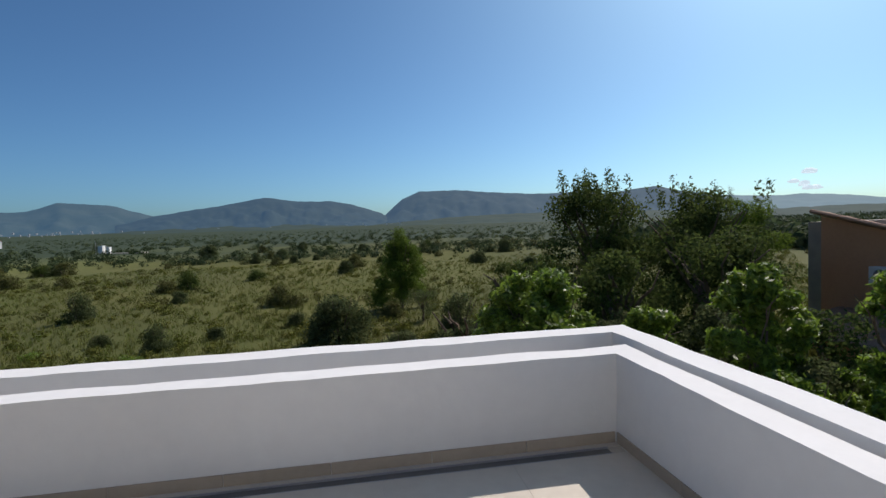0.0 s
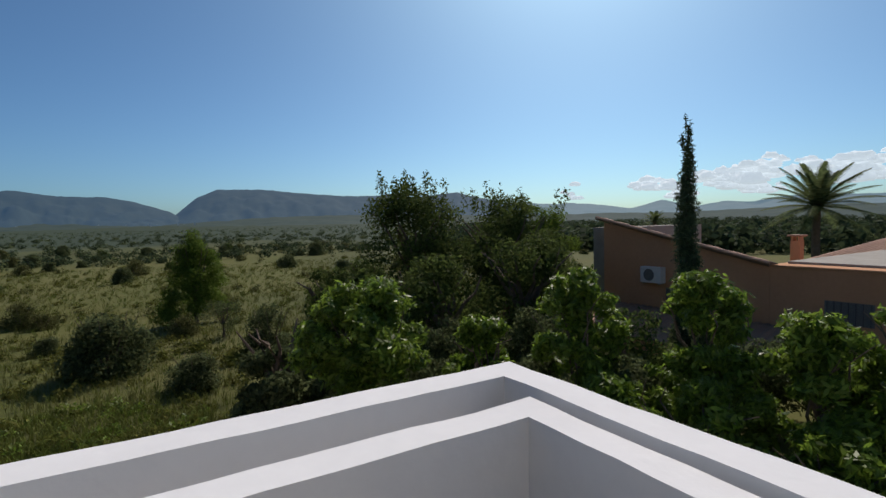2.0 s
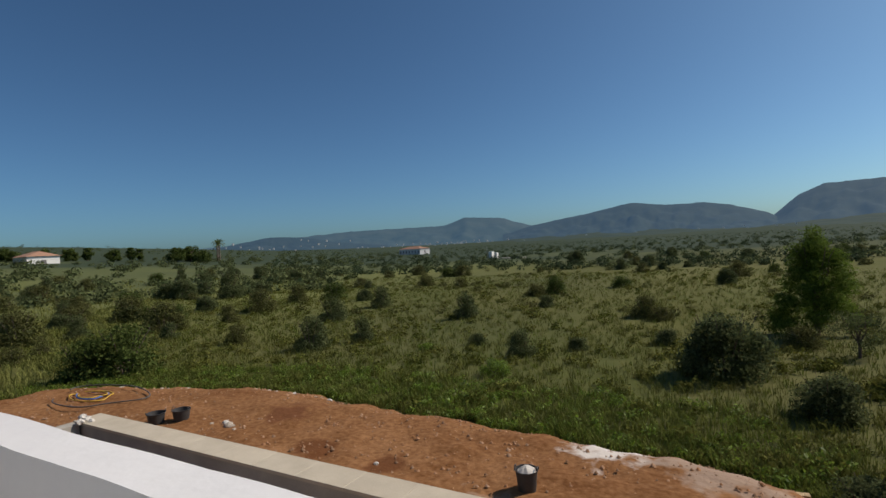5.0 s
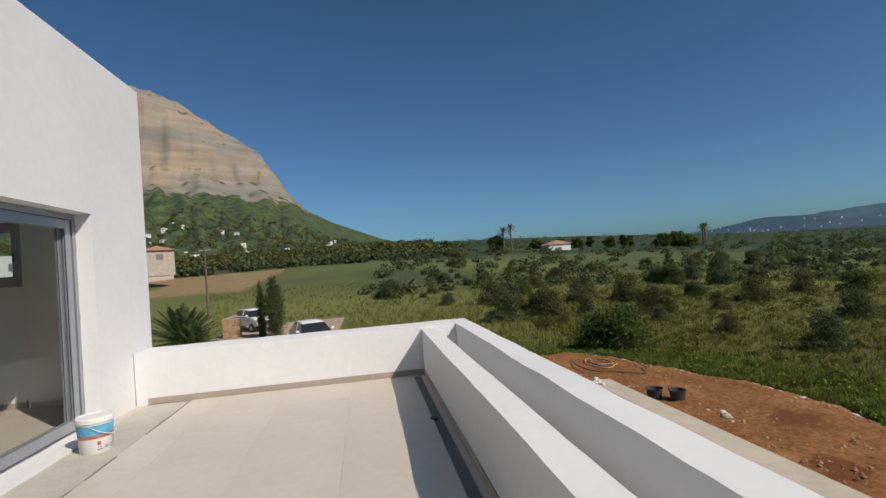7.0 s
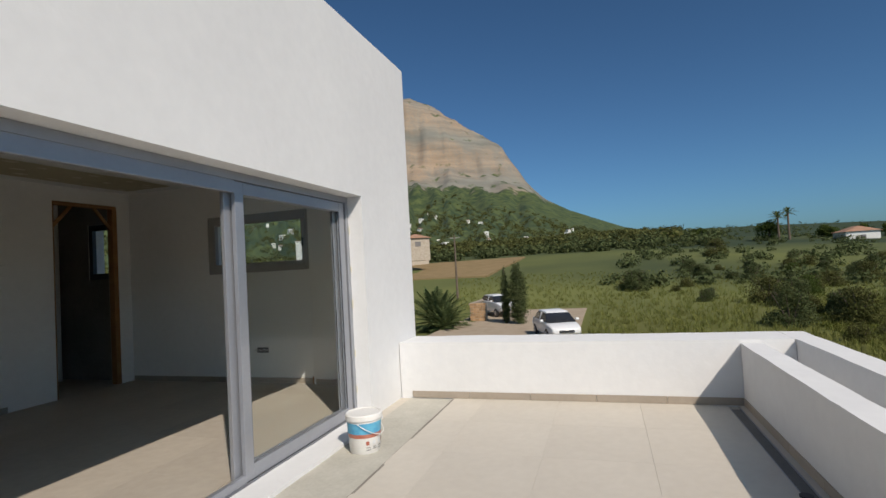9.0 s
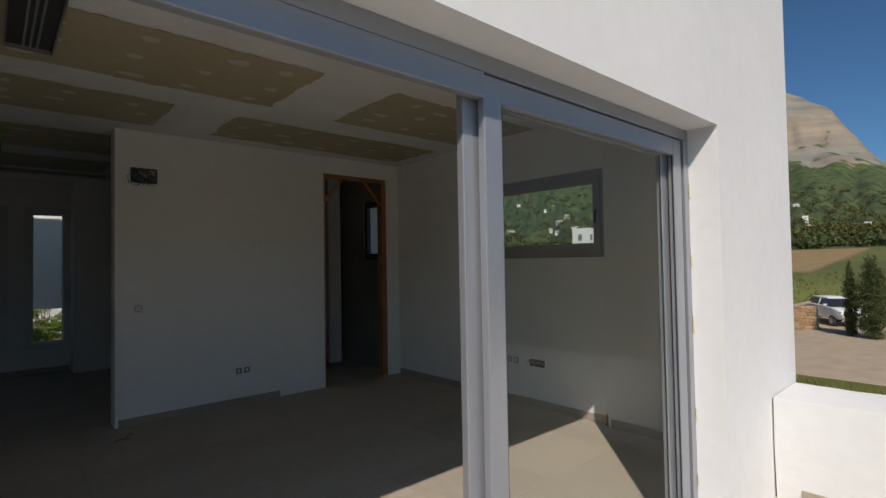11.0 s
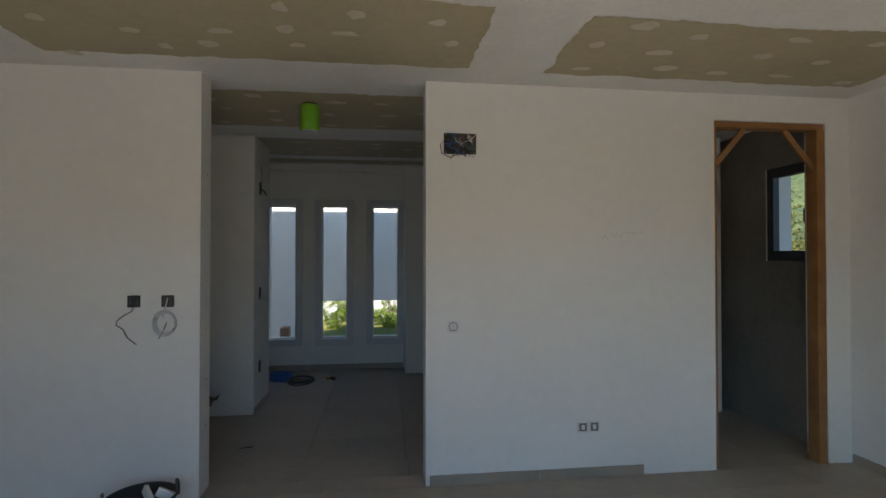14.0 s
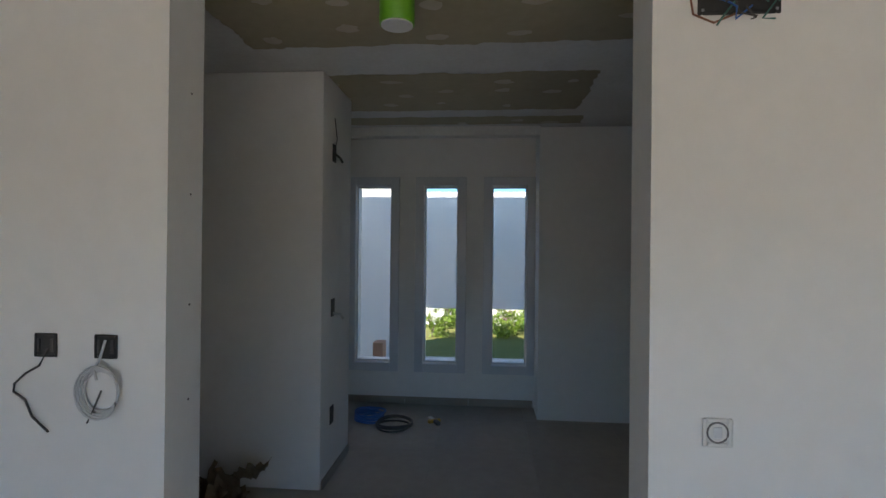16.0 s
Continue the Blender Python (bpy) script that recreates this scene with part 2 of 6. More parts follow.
def steps(a, b, *cuts, step=0.25):
    """Grid lines from a to b through the given cuts, no wider apart than step."""
    marks = sorted({a, b, *cuts})
    out = []
    for p, q in zip(marks, marks[1:]):
        n = max(1, math.ceil((q - p) / step))
        out += [p + (q - p) * i / n for i in range(n)]
    return out + [b]


def tube(points, radius, end=None, sides=8, bm=None, closed=False):
    """A round bar along points, tapering from radius to end."""
    bm = bm or bmesh.new()
    pts = [Vector(p) for p in points]
    rings = []
    for i, p in enumerate(pts):
        a = pts[(i - 1) % len(pts)] if closed or i else p
        b = pts[(i + 1) % len(pts)] if closed or i < len(pts) - 1 else p
        d = (b - a).normalized() if (b - a).length > 1e-9 else Vector((0, 0, 1))
        u = d.cross(Vector((0.3, 0.2, 1)) if abs(d.z) < 0.9 else Vector((1, 0, 0))).normalized()
        w = d.cross(u)
        r = radius + ((end if end is not None else radius) - radius) * i / max(1, len(pts) - 1)
        rings.append([bm.verts.new(p + r * (math.cos(s) * u + math.sin(s) * w)) for s in np.linspace(0, 2 * math.pi, sides, endpoint=False)])
    pairs = list(zip(rings, rings[1:] + rings[:1])) if closed else list(zip(rings, rings[1:]))
    for a, b in pairs:
        for s in range(sides):
            bm.faces.new((a[s], a[(s + 1) % sides], b[(s + 1) % sides], b[s]))
    if not closed:
        bm.faces.new(rings[0][::-1])
        bm.faces.new(rings[-1])
    return bm


def lathe(profile, sides=24, bm=None):
    """A turned body from (radius, height) pairs."""
    bm = bm or bmesh.new()
    rings = [[bm.verts.new((r * math.cos(a), r * math.sin(a), z)) for a in np.linspace(0, 2 * math.pi, sides, endpoint=False)] for r, z in profile]
    for a, b in zip(rings, rings[1:]):
        for s in range(sides):
            bm.faces.new((a[s], a[(s + 1) % sides], b[(s + 1) % sides], b[s]))
    bm.faces.new(rings[0][::-1])
    bm.faces.new(rings[-1])
    return bm


def mesh_of(name, verts, quads):
    """A mesh from arrays: n x 3 corners and m x 4 (or 3) indices."""
    me = bpy.data.meshes.new(name)
    verts, quads = np.asarray(verts, np.float32), np.asarray(quads, np.int32)
    k = quads.shape[1]
    me.vertices.add(len(verts))
    me.vertices.foreach_set("co", verts.ravel())
    me.loops.add(quads.size)
    me.loops.foreach_set("vertex_index", quads.ravel())
    me.polygons.add(len(quads))
    me.polygons.foreach_set("loop_start", np.arange(0, quads.size, k, dtype=np.int32))
    me.update(calc_edges=True)
    return me


def leaves(rng, clumps, count, length, width, up=0.3, shell=0.5):
    """Corners and quads of count leaves, spread over ellipsoid clumps (x, y, z, rx, ry, rz)."""
    cl = np.array(clumps, float)
    w = (cl[:, 3] * cl[:, 4] * cl[:, 5]) ** 0.67
    pick = rng.choice(len(cl), count, p=w / w.sum())
    d = rng.normal(size=(count, 3))
    d /= np.linalg.norm(d, axis=1)[:, None]
    r = shell + (1 - shell) * rng.random(count) ** 0.6
    lump = 1 + 0.22 * np.sin(d[:, 0] * 7 + pick) * np.cos(d[:, 1] * 6 + 2 * pick) + 0.12 * np.sin(d[:, 2] * 11 + pick)
    c = cl[pick, :3] + cl[pick, 3:] * d * (r * lump)[:, None]
    n = d + rng.normal(size=(count, 3)) * 0.8 + (0, 0, up)
    n /= np.linalg.norm(n, axis=1)[:, None]
    a = np.cross(n, rng.normal(size=(count, 3)))
    a /= np.linalg.norm(a, axis=1)[:, None]
    b = np.cross(n, a)
    s = (0.6 + 0.8 * rng.random(count))[:, None]
    ln, wd = a * length * s, b * width * s
    v = np.stack([c - ln / 2, c + wd / 2 - ln * 0.05, c + ln / 2, c - wd / 2 - ln * 0.05], 1).reshape(-1, 3)
    return v, np.arange(4 * count).reshape(-1, 4)


def foliage(name, rng, clumps, count, length, width, mat, parent=None, up=0.3, shell=0.5):
    v, q = leaves(rng, clumps, count, length, width, up, shell)
    return part(name, mesh_of(name, v, q), mat, parent)

# ---- land ----
def rise(a, b, v):
    s = np.clip((v - a) / (b - a), 0, 1)
    return s * s * (3 - 2 * s)


def land(x, y):
    """Height of the open ground: flat to the south, climbing to the east."""
    x, y = np.asarray(x, float), np.asarray(y, float)
    east = rise(30, 90, x) * (0.06 * (x - 30).clip(0, 420)) * rise(-1.6, 0.0, y / np.maximum(np.abs(x), 20))
    swell = 0.25 * np.sin(x * 0.11 + 1) * np.sin(y * 0.09) + 0.12 * np.sin(x * 0.31) * np.cos(y * 0.27 + 2)
    far = rise(400, 2500, np.hypot(x, y)) * 14
    near = rise(3, 14, np.maximum(np.abs(x + 3) - 10, 0) + np.maximum(-13 - y, 0))
    north = 2.9 * rise(7.9, 8.6, y) * rise(2.5, 0.5, np.abs(x + 4) - 6.5)
    return -2.95 + east + swell * near + far + north


def ground_material():
    m = material("dry_grass_ground", (0.084, 0.096, 0.026), (0.128, 0.122, 0.043), 0.12, 0.95, 0.5, 5, fine=0.45)
    t = m.node_tree
    b = t.nodes["Principled BSDF"]
    src = b.inputs["Base Color"].links[0].from_socket
    # scrubland and vineyards replace the near meadow; distance haze is tinted into their colour
    ln, mr, mx = t.nodes.new("ShaderNodeVectorMath"), t.nodes.new("ShaderNodeMapRange"), t.nodes.new("ShaderNodeMix")
    nz, ad = t.nodes.new("ShaderNodeTexNoise"), t.nodes.new("ShaderNodeMath")
    ln.operation, ad.operation, mx.data_type = "LENGTH", "MULTIPLY_ADD", "RGBA"
    nz.inputs["Scale"].default_value, nz.inputs["Detail"].default_value = 0.02, 6
    co = t.nodes["Texture Coordinate"]
    t.links.new(co.outputs["Object"], ln.inputs[0])
    t.links.new(co.outputs["Object"], nz.inputs["Vector"])
    ad.inputs[1].default_value = 320
    t.links.new(nz.outputs[0], ad.inputs[0])
    t.links.new(ln.outputs["Value"], ad.inputs[2])
    mr.inputs[1].default_value, mr.inputs[2].default_value, mr.inputs[4].default_value = 200, 330, 0.95
    t.links.new(ad.outputs[0], mr.inputs[0])
    t.links.new(mr.outputs[0], mx.inputs[0])
    # ground colour turns a brighter green towards the east
    px, er, em = t.nodes.new("ShaderNodeSeparateXYZ"), t.nodes.new("ShaderNodeMapRange"), t.nodes.new("ShaderNodeMix")
    t.links.new(co.outputs["Object"], px.inputs[0])
    er.inputs[1].default_value, er.inputs[2].default_value, er.inputs[4].default_value = 14, 48, 0.85
    t.links.new(px.outputs[0], er.inputs[0])
    em.data_type = "RGBA"
    t.links.new(er.outputs[0], em.inputs[0])
    t.links.new(src, em.inputs[6])
    em.inputs[7].default_value = (0.165, 0.18, 0.062, 1)
    t.links.new(em.outputs[2], mx.inputs[6])
    mx.inputs[7].default_value = (0.036, 0.054, 0.034, 1)
    t.links.new(mx.outputs[2], b.inputs["Base Color"])
    return m


axis = np.concatenate([-np.geomspace(4200, 60, 34), np.arange(-57, 60, 1.5), np.geomspace(60, 4200, 34)])
gx, gy = np.meshgrid(axis, axis, indexing="ij")
gz = land(gx, gy)
n = len(axis)
idx = np.arange(n * n).reshape(n, n)
quads = np.stack([idx[:-1, :-1], idx[1:, :-1], idx[1:, 1:], idx[:-1, 1:]], -1).reshape(-1, 4)
ground = part("ground", mesh_of("ground", np.stack([gx, gy, gz], -1).reshape(-1, 3), quads), ground_material())
tagged(smooth(ground), "rough dry grassland with green weeds", "ground", kind="structure")


def edge_y(x):
    """Southern edge of the cleared red earth."""
    base = float(np.interp(x, (-9.6, -8.5, -7.8, -6.8, -5.6, -3.6, -2.2, 0.2, 2.5, 4.4, 5.6, 7.4, 11, 13.2, 14.2, 17), (-9.8, -10.9, -11.9, -12.9, -13.2, -13.4, -13.42, -13.66, -13.85, -13.9, -13.95, -13.4, -11.95, -11.1, -10.1, -8.2)))
    return base + 0.10 * math.sin(x * 1.1) + 0.07 * math.sin(x * 2.7 + 1)


def earth_material():
    m = material("red_earth", (0.15, 0.062, 0.022), (0.30, 0.15, 0.068), 0.7, 0.95, 1.0, 9, fine=0.6)
    t = m.node_tree
    b = t.nodes["Principled BSDF"]
    src = b.inputs["Base Color"].links[0].from_socket
    co = t.nodes["Texture Coordinate"]
    last = src
    # spilled lime and pale spoil lying on the soil
    for cx, cy, r, col in ((-4.5, -12.55, 0.95, (0.62, 0.58, 0.53)), (-6.3, -12.2, 1.1, (0.33, 0.24, 0.18)), (-8.2, -10.3, 0.9, (0.34, 0.30, 0.26)), (-3.3, -9.6, 0.6, (0.34, 0.24, 0.17)), (0.6, -10.4, 0.55, (0.13, 0.05, 0.02)), (-1.2, -10.3, 0.4, (0.13, 0.05, 0.02)), (2.6, -11.6, 0.7, (0.15, 0.06, 0.027))):
        mp = t.nodes.new("ShaderNodeVectorMath")
        mp.operation = "DISTANCE"
        mp.inputs[1].default_value = (cx, cy, -2.5)
        t.links.new(co.outputs["Object"], mp.inputs[0])
        nz = t.nodes.new("ShaderNodeTexNoise")
        nz.inputs["Scale"].default_value, nz.inputs["Detail"].default_value = 2.2, 8
        t.links.new(co.outputs["Object"], nz.inputs["Vector"])
        ad = t.nodes.new("ShaderNodeMath")
        ad.operation = "MULTIPLY_ADD"
        ad.inputs[1].default_value, ad.inputs[2].default_value = 2.6 * r, -1.3 * r
        t.links.new(nz.outputs[0], ad.inputs[0])
        sm = t.nodes.new("ShaderNodeMath")
        t.links.new(mp.outputs["Value"], sm.inputs[0])
        t.links.new(ad.outputs[0], sm.inputs[1])
        mr = t.nodes.new("ShaderNodeMapRange")
        mr.inputs[1].default_value, mr.inputs[2].default_value, mr.inputs[3].default_value, mr.inputs[4].default_value = r * 0.55, r, 0.9, 0.0
        t.links.new(sm.outputs[0], mr.inputs[0])
        mx = t.nodes.new("ShaderNodeMix")
        mx.data_type = "RGBA"
        mx.inputs[7].default_value = (*col, 1)
        t.links.new(mr.outputs[0], mx.inputs[0])
        t.links.new(last, mx.inputs[6])
        last = mx.outputs[2]
    t.links.new(last, b.inputs["Base Color"])
    return m


EARTH = earth_material()


def earth_z(x, y):
    """Mean height of the cleared soil, which falls off at its edges."""
    s = (y - edge_y(x)) / (-4.6 - edge_y(x))
    return -2.5 - (0.55 * (1 - min(1, s * 7)) ** 2 + 0.5 * max(0, (-8.2 - x)) ** 1.5 + 0.25 * max(0, x - 12) ** 1.2) - 0.26 * float(rise(-9.2, -8.95, y)) * (x < 6.6)


ex = np.linspace(-9.6, 17.0, 150)
es = np.linspace(0, 1, 60)
EV = []
for x in ex:
    y0 = edge_y(x)
    for s in es:
        y = y0 + (-4.6 - y0) * s
        drop = 0.55 * (1 - min(1, s * 7)) ** 2 + 0.5 * max(0, (-8.2 - x)) ** 1.5 + 0.25 * max(0, x - 12) ** 1.2
        lump = 0.07 * noise.noise((x * 0.8, y * 0.8, 0)) + 0.055 * noise.noise((x * 2.6, y * 2.6, 3)) + 0.022 * noise.noise((x * 7, y * 7, 5))
        lump += 0.10 * max(0, 1 - abs(s - 0.04) / 0.05) * (0.5 + noise.noise((x * 2, 0, 9)))
        EV.append((x, y, -2.5 - drop + lump - 0.26 * float(rise(-9.2, -8.95, y)) * (x < 6.6)))
idx = np.arange(150 * 60).reshape(150, 60)
quads = np.stack([idx[:-1, :-1], idx[1:, :-1], idx[1:, 1:], idx[:-1, 1:]], -1).reshape(-1, 4)
earth = part("ground_red_earth", mesh_of("earth", EV, quads), EARTH)
tagged(smooth(earth, 60), "bare red building soil with spilled white lime", "soil", kind="structure")


def hill_range(name, label, az0, az1, dist, height, mat, foot=0.55, rough=1.0, steps_=150, rows=26, base=-3.0):
    """A ridge seen from the terrace: height(azimuth in degrees) is the angle to which it climbs."""
    azs, ss = np.linspace(az0, az1, steps_), np.linspace(0, 1, rows)
    out = []
    for a in azs:
        dx, dy = -math.sin(radians(a)), math.cos(radians(a))
        top = dist * math.tan(radians(max(0.05, height(a))))
        for s in ss:
            d = dist * (foot + (1 - foot) * s)
            rel = top * (0.75 * s ** 1.5 + 0.25 * s)
            nz = rough * top * 0.16 * noise.fractal((a * 0.5, s * 4, dist * 0.001), 1.0, 2.0, 5) * math.sin(math.pi * min(1, s * 1.02))
            out.append((dx * d, dy * d, base + rel + nz))
    i = np.arange(steps_ * rows).reshape(steps_, rows)
    q = np.stack([i[:-1, :-1], i[:-1, 1:], i[1:, 1:], i[1:, :-1]], -1).reshape(-1, 4)
    ob = part(name, mesh_of(name, out, q), mat)
    return tagged(smooth(ob, 180), label, "hills", kind="structure")


def bumps(*rows, base=0.0):
    """A skyline out of a few smooth hills: (middle, angle, half-width left, half-width right)."""
    def at(a):
        h = base
        for mid, top, lo, hi in rows:
            w = lo if a < mid else hi
            h = max(h, top * math.exp(-abs((a - mid) / w) ** 2.6))
        return h + 0.07 * noise.noise((a * 0.9, 0, 0)) + 0.03 * noise.noise((a * 3.1, 0, 4))
    return at


def skyline(*rows):
    """A ridge line through a few heights (azimuth, angle), roughened."""
    a_, h_ = zip(*rows)

    def at(a):
        return float(np.interp(a, a_, h_)) + 0.06 * noise.noise((a * 0.9, 1, 0)) + 0.04 * noise.noise((a * 3.1, 0, 4))
    return at


# third colour of each hill: distance haze, given off by the hill itself
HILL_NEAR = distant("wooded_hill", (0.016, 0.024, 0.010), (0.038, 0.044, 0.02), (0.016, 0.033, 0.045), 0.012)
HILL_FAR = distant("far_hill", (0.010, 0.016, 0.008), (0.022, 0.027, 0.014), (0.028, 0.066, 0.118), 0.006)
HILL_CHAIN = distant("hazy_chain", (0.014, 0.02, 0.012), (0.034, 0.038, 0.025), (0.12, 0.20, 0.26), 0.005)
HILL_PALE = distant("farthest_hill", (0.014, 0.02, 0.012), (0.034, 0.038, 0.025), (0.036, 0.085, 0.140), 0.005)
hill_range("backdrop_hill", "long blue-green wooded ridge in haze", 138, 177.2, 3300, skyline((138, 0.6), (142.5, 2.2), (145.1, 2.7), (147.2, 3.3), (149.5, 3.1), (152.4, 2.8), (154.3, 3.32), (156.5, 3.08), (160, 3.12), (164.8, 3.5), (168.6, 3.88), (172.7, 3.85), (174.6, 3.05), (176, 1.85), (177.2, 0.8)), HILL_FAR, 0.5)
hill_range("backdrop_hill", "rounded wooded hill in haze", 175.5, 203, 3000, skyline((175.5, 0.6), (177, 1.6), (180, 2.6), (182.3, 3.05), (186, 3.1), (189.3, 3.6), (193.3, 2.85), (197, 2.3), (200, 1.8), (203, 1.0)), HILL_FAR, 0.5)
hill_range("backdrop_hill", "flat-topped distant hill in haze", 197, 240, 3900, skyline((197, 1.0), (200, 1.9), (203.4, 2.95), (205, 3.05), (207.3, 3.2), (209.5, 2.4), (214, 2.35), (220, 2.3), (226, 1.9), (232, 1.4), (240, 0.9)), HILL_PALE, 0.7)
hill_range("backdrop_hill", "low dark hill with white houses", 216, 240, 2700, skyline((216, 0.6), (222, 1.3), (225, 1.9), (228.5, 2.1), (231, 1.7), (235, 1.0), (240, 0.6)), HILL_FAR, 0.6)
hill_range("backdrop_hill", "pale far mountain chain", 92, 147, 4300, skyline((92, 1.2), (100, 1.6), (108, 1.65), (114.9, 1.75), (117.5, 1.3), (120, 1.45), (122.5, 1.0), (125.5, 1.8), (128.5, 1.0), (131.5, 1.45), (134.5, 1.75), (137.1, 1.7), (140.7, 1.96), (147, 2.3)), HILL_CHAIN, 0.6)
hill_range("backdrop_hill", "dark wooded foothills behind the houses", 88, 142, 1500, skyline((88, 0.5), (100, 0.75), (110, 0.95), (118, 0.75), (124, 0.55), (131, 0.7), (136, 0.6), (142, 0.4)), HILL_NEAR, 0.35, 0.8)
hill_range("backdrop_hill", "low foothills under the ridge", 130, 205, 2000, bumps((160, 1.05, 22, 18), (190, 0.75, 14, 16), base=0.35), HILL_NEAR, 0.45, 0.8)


# the limestone mountain to the east: green slopes, then a cliff
def peak(a):
    """Angle of the skyline, rising steeply from its southern foot."""
    return float(np.interp(a, (243, 258, 263.9, 267.7, 273.3, 275.8, 277.8, 279.2, 280.3, 282.7, 285, 287.8, 290.5, 297, 306, 318, 334), (0.9, 1.9, 2.43, 3.34, 5.64, 7.05, 9.04, 11.25, 13.1, 14.63, 16.09, 17.84, 18.99, 19.5, 18.5, 14, 8)))


def climb(a, s):
    """Height above the plain, s of the way from the apron's foot to the summit ridge: apron, grey lower cliff, ledge, tall wall."""
    top = 1500 * math.tan(radians(peak(a)))
    cliff = float(rise(6.0, 11, peak(a)))
    grey, foot = min(0.75, 0.2 + 100 / top), min(0.88, 0.23 + 140 / top)
    wall = float(np.interp(s, (0.74, 0.765, 0.785, 0.80, 0.83, 0.86, 0.90, 0.94, 1.0), (grey, grey + 0.45 * (foot - grey), grey + 0.6 * (foot - grey), foot - 0.02, foot + 0.02, foot + 0.45 * (1 - foot), foot + 0.72 * (1 - foot), foot + 0.88 * (1 - foot), 1))) if s > 0.74 else grey * (max(s, 0) / 0.74) ** 1.4
    return top * (max(s, 0) ** 1.25 * (1 - cliff) + wall * cliff)


def folds(a, s):
    """Gullies and spurs of the slope, in metres."""
    return noise.fractal((a * 0.55, s * 5, 0), 1.0, 2.0, 6) * 75 * math.tan(radians(peak(a))) * math.sin(math.pi * s)


def mountain_material():
    # third colour: haze over the cliff, painted on as emission
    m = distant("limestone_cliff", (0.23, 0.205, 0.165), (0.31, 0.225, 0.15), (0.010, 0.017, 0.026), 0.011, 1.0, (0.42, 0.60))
    t = m.node_tree
    b = t.nodes["Principled BSDF"]
    src = b.inputs["Base Color"].links[0].from_socket
    geo, sep = t.nodes.new("ShaderNodeNewGeometry"), t.nodes.new("ShaderNodeSeparateXYZ")
    co = t.nodes["Texture Coordinate"]
    st = t.nodes.new("ShaderNodeTexNoise")
    mp = t.nodes.new("ShaderNodeMapping")
    mp.inputs["Scale"].default_value = (0.006, 0.006, 0.075)
    st.inputs["Scale"].default_value, st.inputs["Detail"].default_value = 1.0, 7
    t.links.new(co.outputs["Object"], mp.inputs[0])
    t.links.new(mp.outputs[0], st.inputs["Vector"])
    sr = t.nodes.new("ShaderNodeMapRange")
    sr.inputs[1].default_value, sr.inputs[2].default_value, sr.inputs[3].default_value, sr.inputs[4].default_value = 0.34, 0.62, 0.76, 1.05
    t.links.new(st.outputs[0], sr.inputs[0])
    # grey limestone at the cliff's foot and crown, ochre stone between
    band, grey = t.nodes.new("ShaderNodeMapRange"), t.nodes.new("ShaderNodeMix")
    zp, wob, zz = t.nodes.new("ShaderNodeSeparateXYZ"), t.nodes.new("ShaderNodeTexNoise"), t.nodes.new("ShaderNodeMath")
    wob.inputs["Scale"].default_value, wob.inputs["Detail"].default_value = 0.008, 6
    t.links.new(co.outputs["Object"], wob.inputs["Vector"])
    t.links.new(geo.outputs["Position"], zp.inputs[0])
    zz.operation = "MULTIPLY_ADD"
    zz.inputs[1].default_value = 150
    t.links.new(wob.outputs[0], zz.inputs[0])
    t.links.new(zp.outputs[2], zz.inputs[2])
    fold = t.nodes.new("ShaderNodeMath")
    fold.operation = "PINGPONG"
    fold.inputs[1].default_value = 85
    t.links.new(zz.outputs[0], fold.inputs[0])
    band.inputs[1].default_value, band.inputs[2].default_value = 40, 80
    t.links.new(fold.outputs[0], band.inputs[0])
    grey.data_type = "RGBA"
    grey.inputs[7].default_value = (0.205, 0.195, 0.16, 1)
    t.links.new(band.outputs[0], grey.inputs[0])
    t.links.new(src, grey.inputs[6])
    hs = t.nodes.new("ShaderNodeHueSaturation")
    t.links.new(sr.outputs[0], hs.inputs["Value"])
    t.links.new(grey.outputs[2], hs.inputs["Color"])
    t.links.new(geo.outputs["Normal"], sep.inputs[0])
    nz = t.nodes.new("ShaderNodeTexNoise")
    nz.inputs["Scale"].default_value, nz.inputs["Detail"].default_value = 0.035, 8
    t.links.new(co.outputs["Object"], nz.inputs["Vector"])
    pos = t.nodes.new("ShaderNodeSeparateXYZ")
    t.links.new(geo.outputs["Position"], pos.inputs[0])
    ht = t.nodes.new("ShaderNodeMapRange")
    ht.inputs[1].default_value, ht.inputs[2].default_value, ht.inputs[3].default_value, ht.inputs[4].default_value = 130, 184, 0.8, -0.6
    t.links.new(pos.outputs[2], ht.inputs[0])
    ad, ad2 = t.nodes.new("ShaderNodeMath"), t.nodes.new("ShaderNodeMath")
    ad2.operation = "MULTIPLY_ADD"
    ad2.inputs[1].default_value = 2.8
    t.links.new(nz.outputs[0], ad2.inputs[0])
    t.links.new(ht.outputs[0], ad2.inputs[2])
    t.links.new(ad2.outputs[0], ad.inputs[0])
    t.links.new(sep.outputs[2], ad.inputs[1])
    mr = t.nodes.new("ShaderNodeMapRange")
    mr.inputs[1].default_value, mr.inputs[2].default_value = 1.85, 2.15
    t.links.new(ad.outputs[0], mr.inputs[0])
    veg = t.nodes.new("ShaderNodeTexNoise")
    veg.inputs["Scale"].default_value, veg.inputs["Detail"].default_value = 0.06, 6
    t.links.new(co.outputs["Object"], veg.inputs["Vector"])
    vm = t.nodes.new("ShaderNodeMix")
    vm.data_type = "RGBA"
    vm.inputs[6].default_value, vm.inputs[7].default_value = (0.026, 0.042, 0.012, 1), (0.085, 0.105, 0.028, 1)
    vr = t.nodes.new("ShaderNodeMapRange")
    vr.inputs[1].default_value, vr.inputs[2].default_value = 0.36, 0.64
    t.links.new(veg.outputs[0], vr.inputs[0])
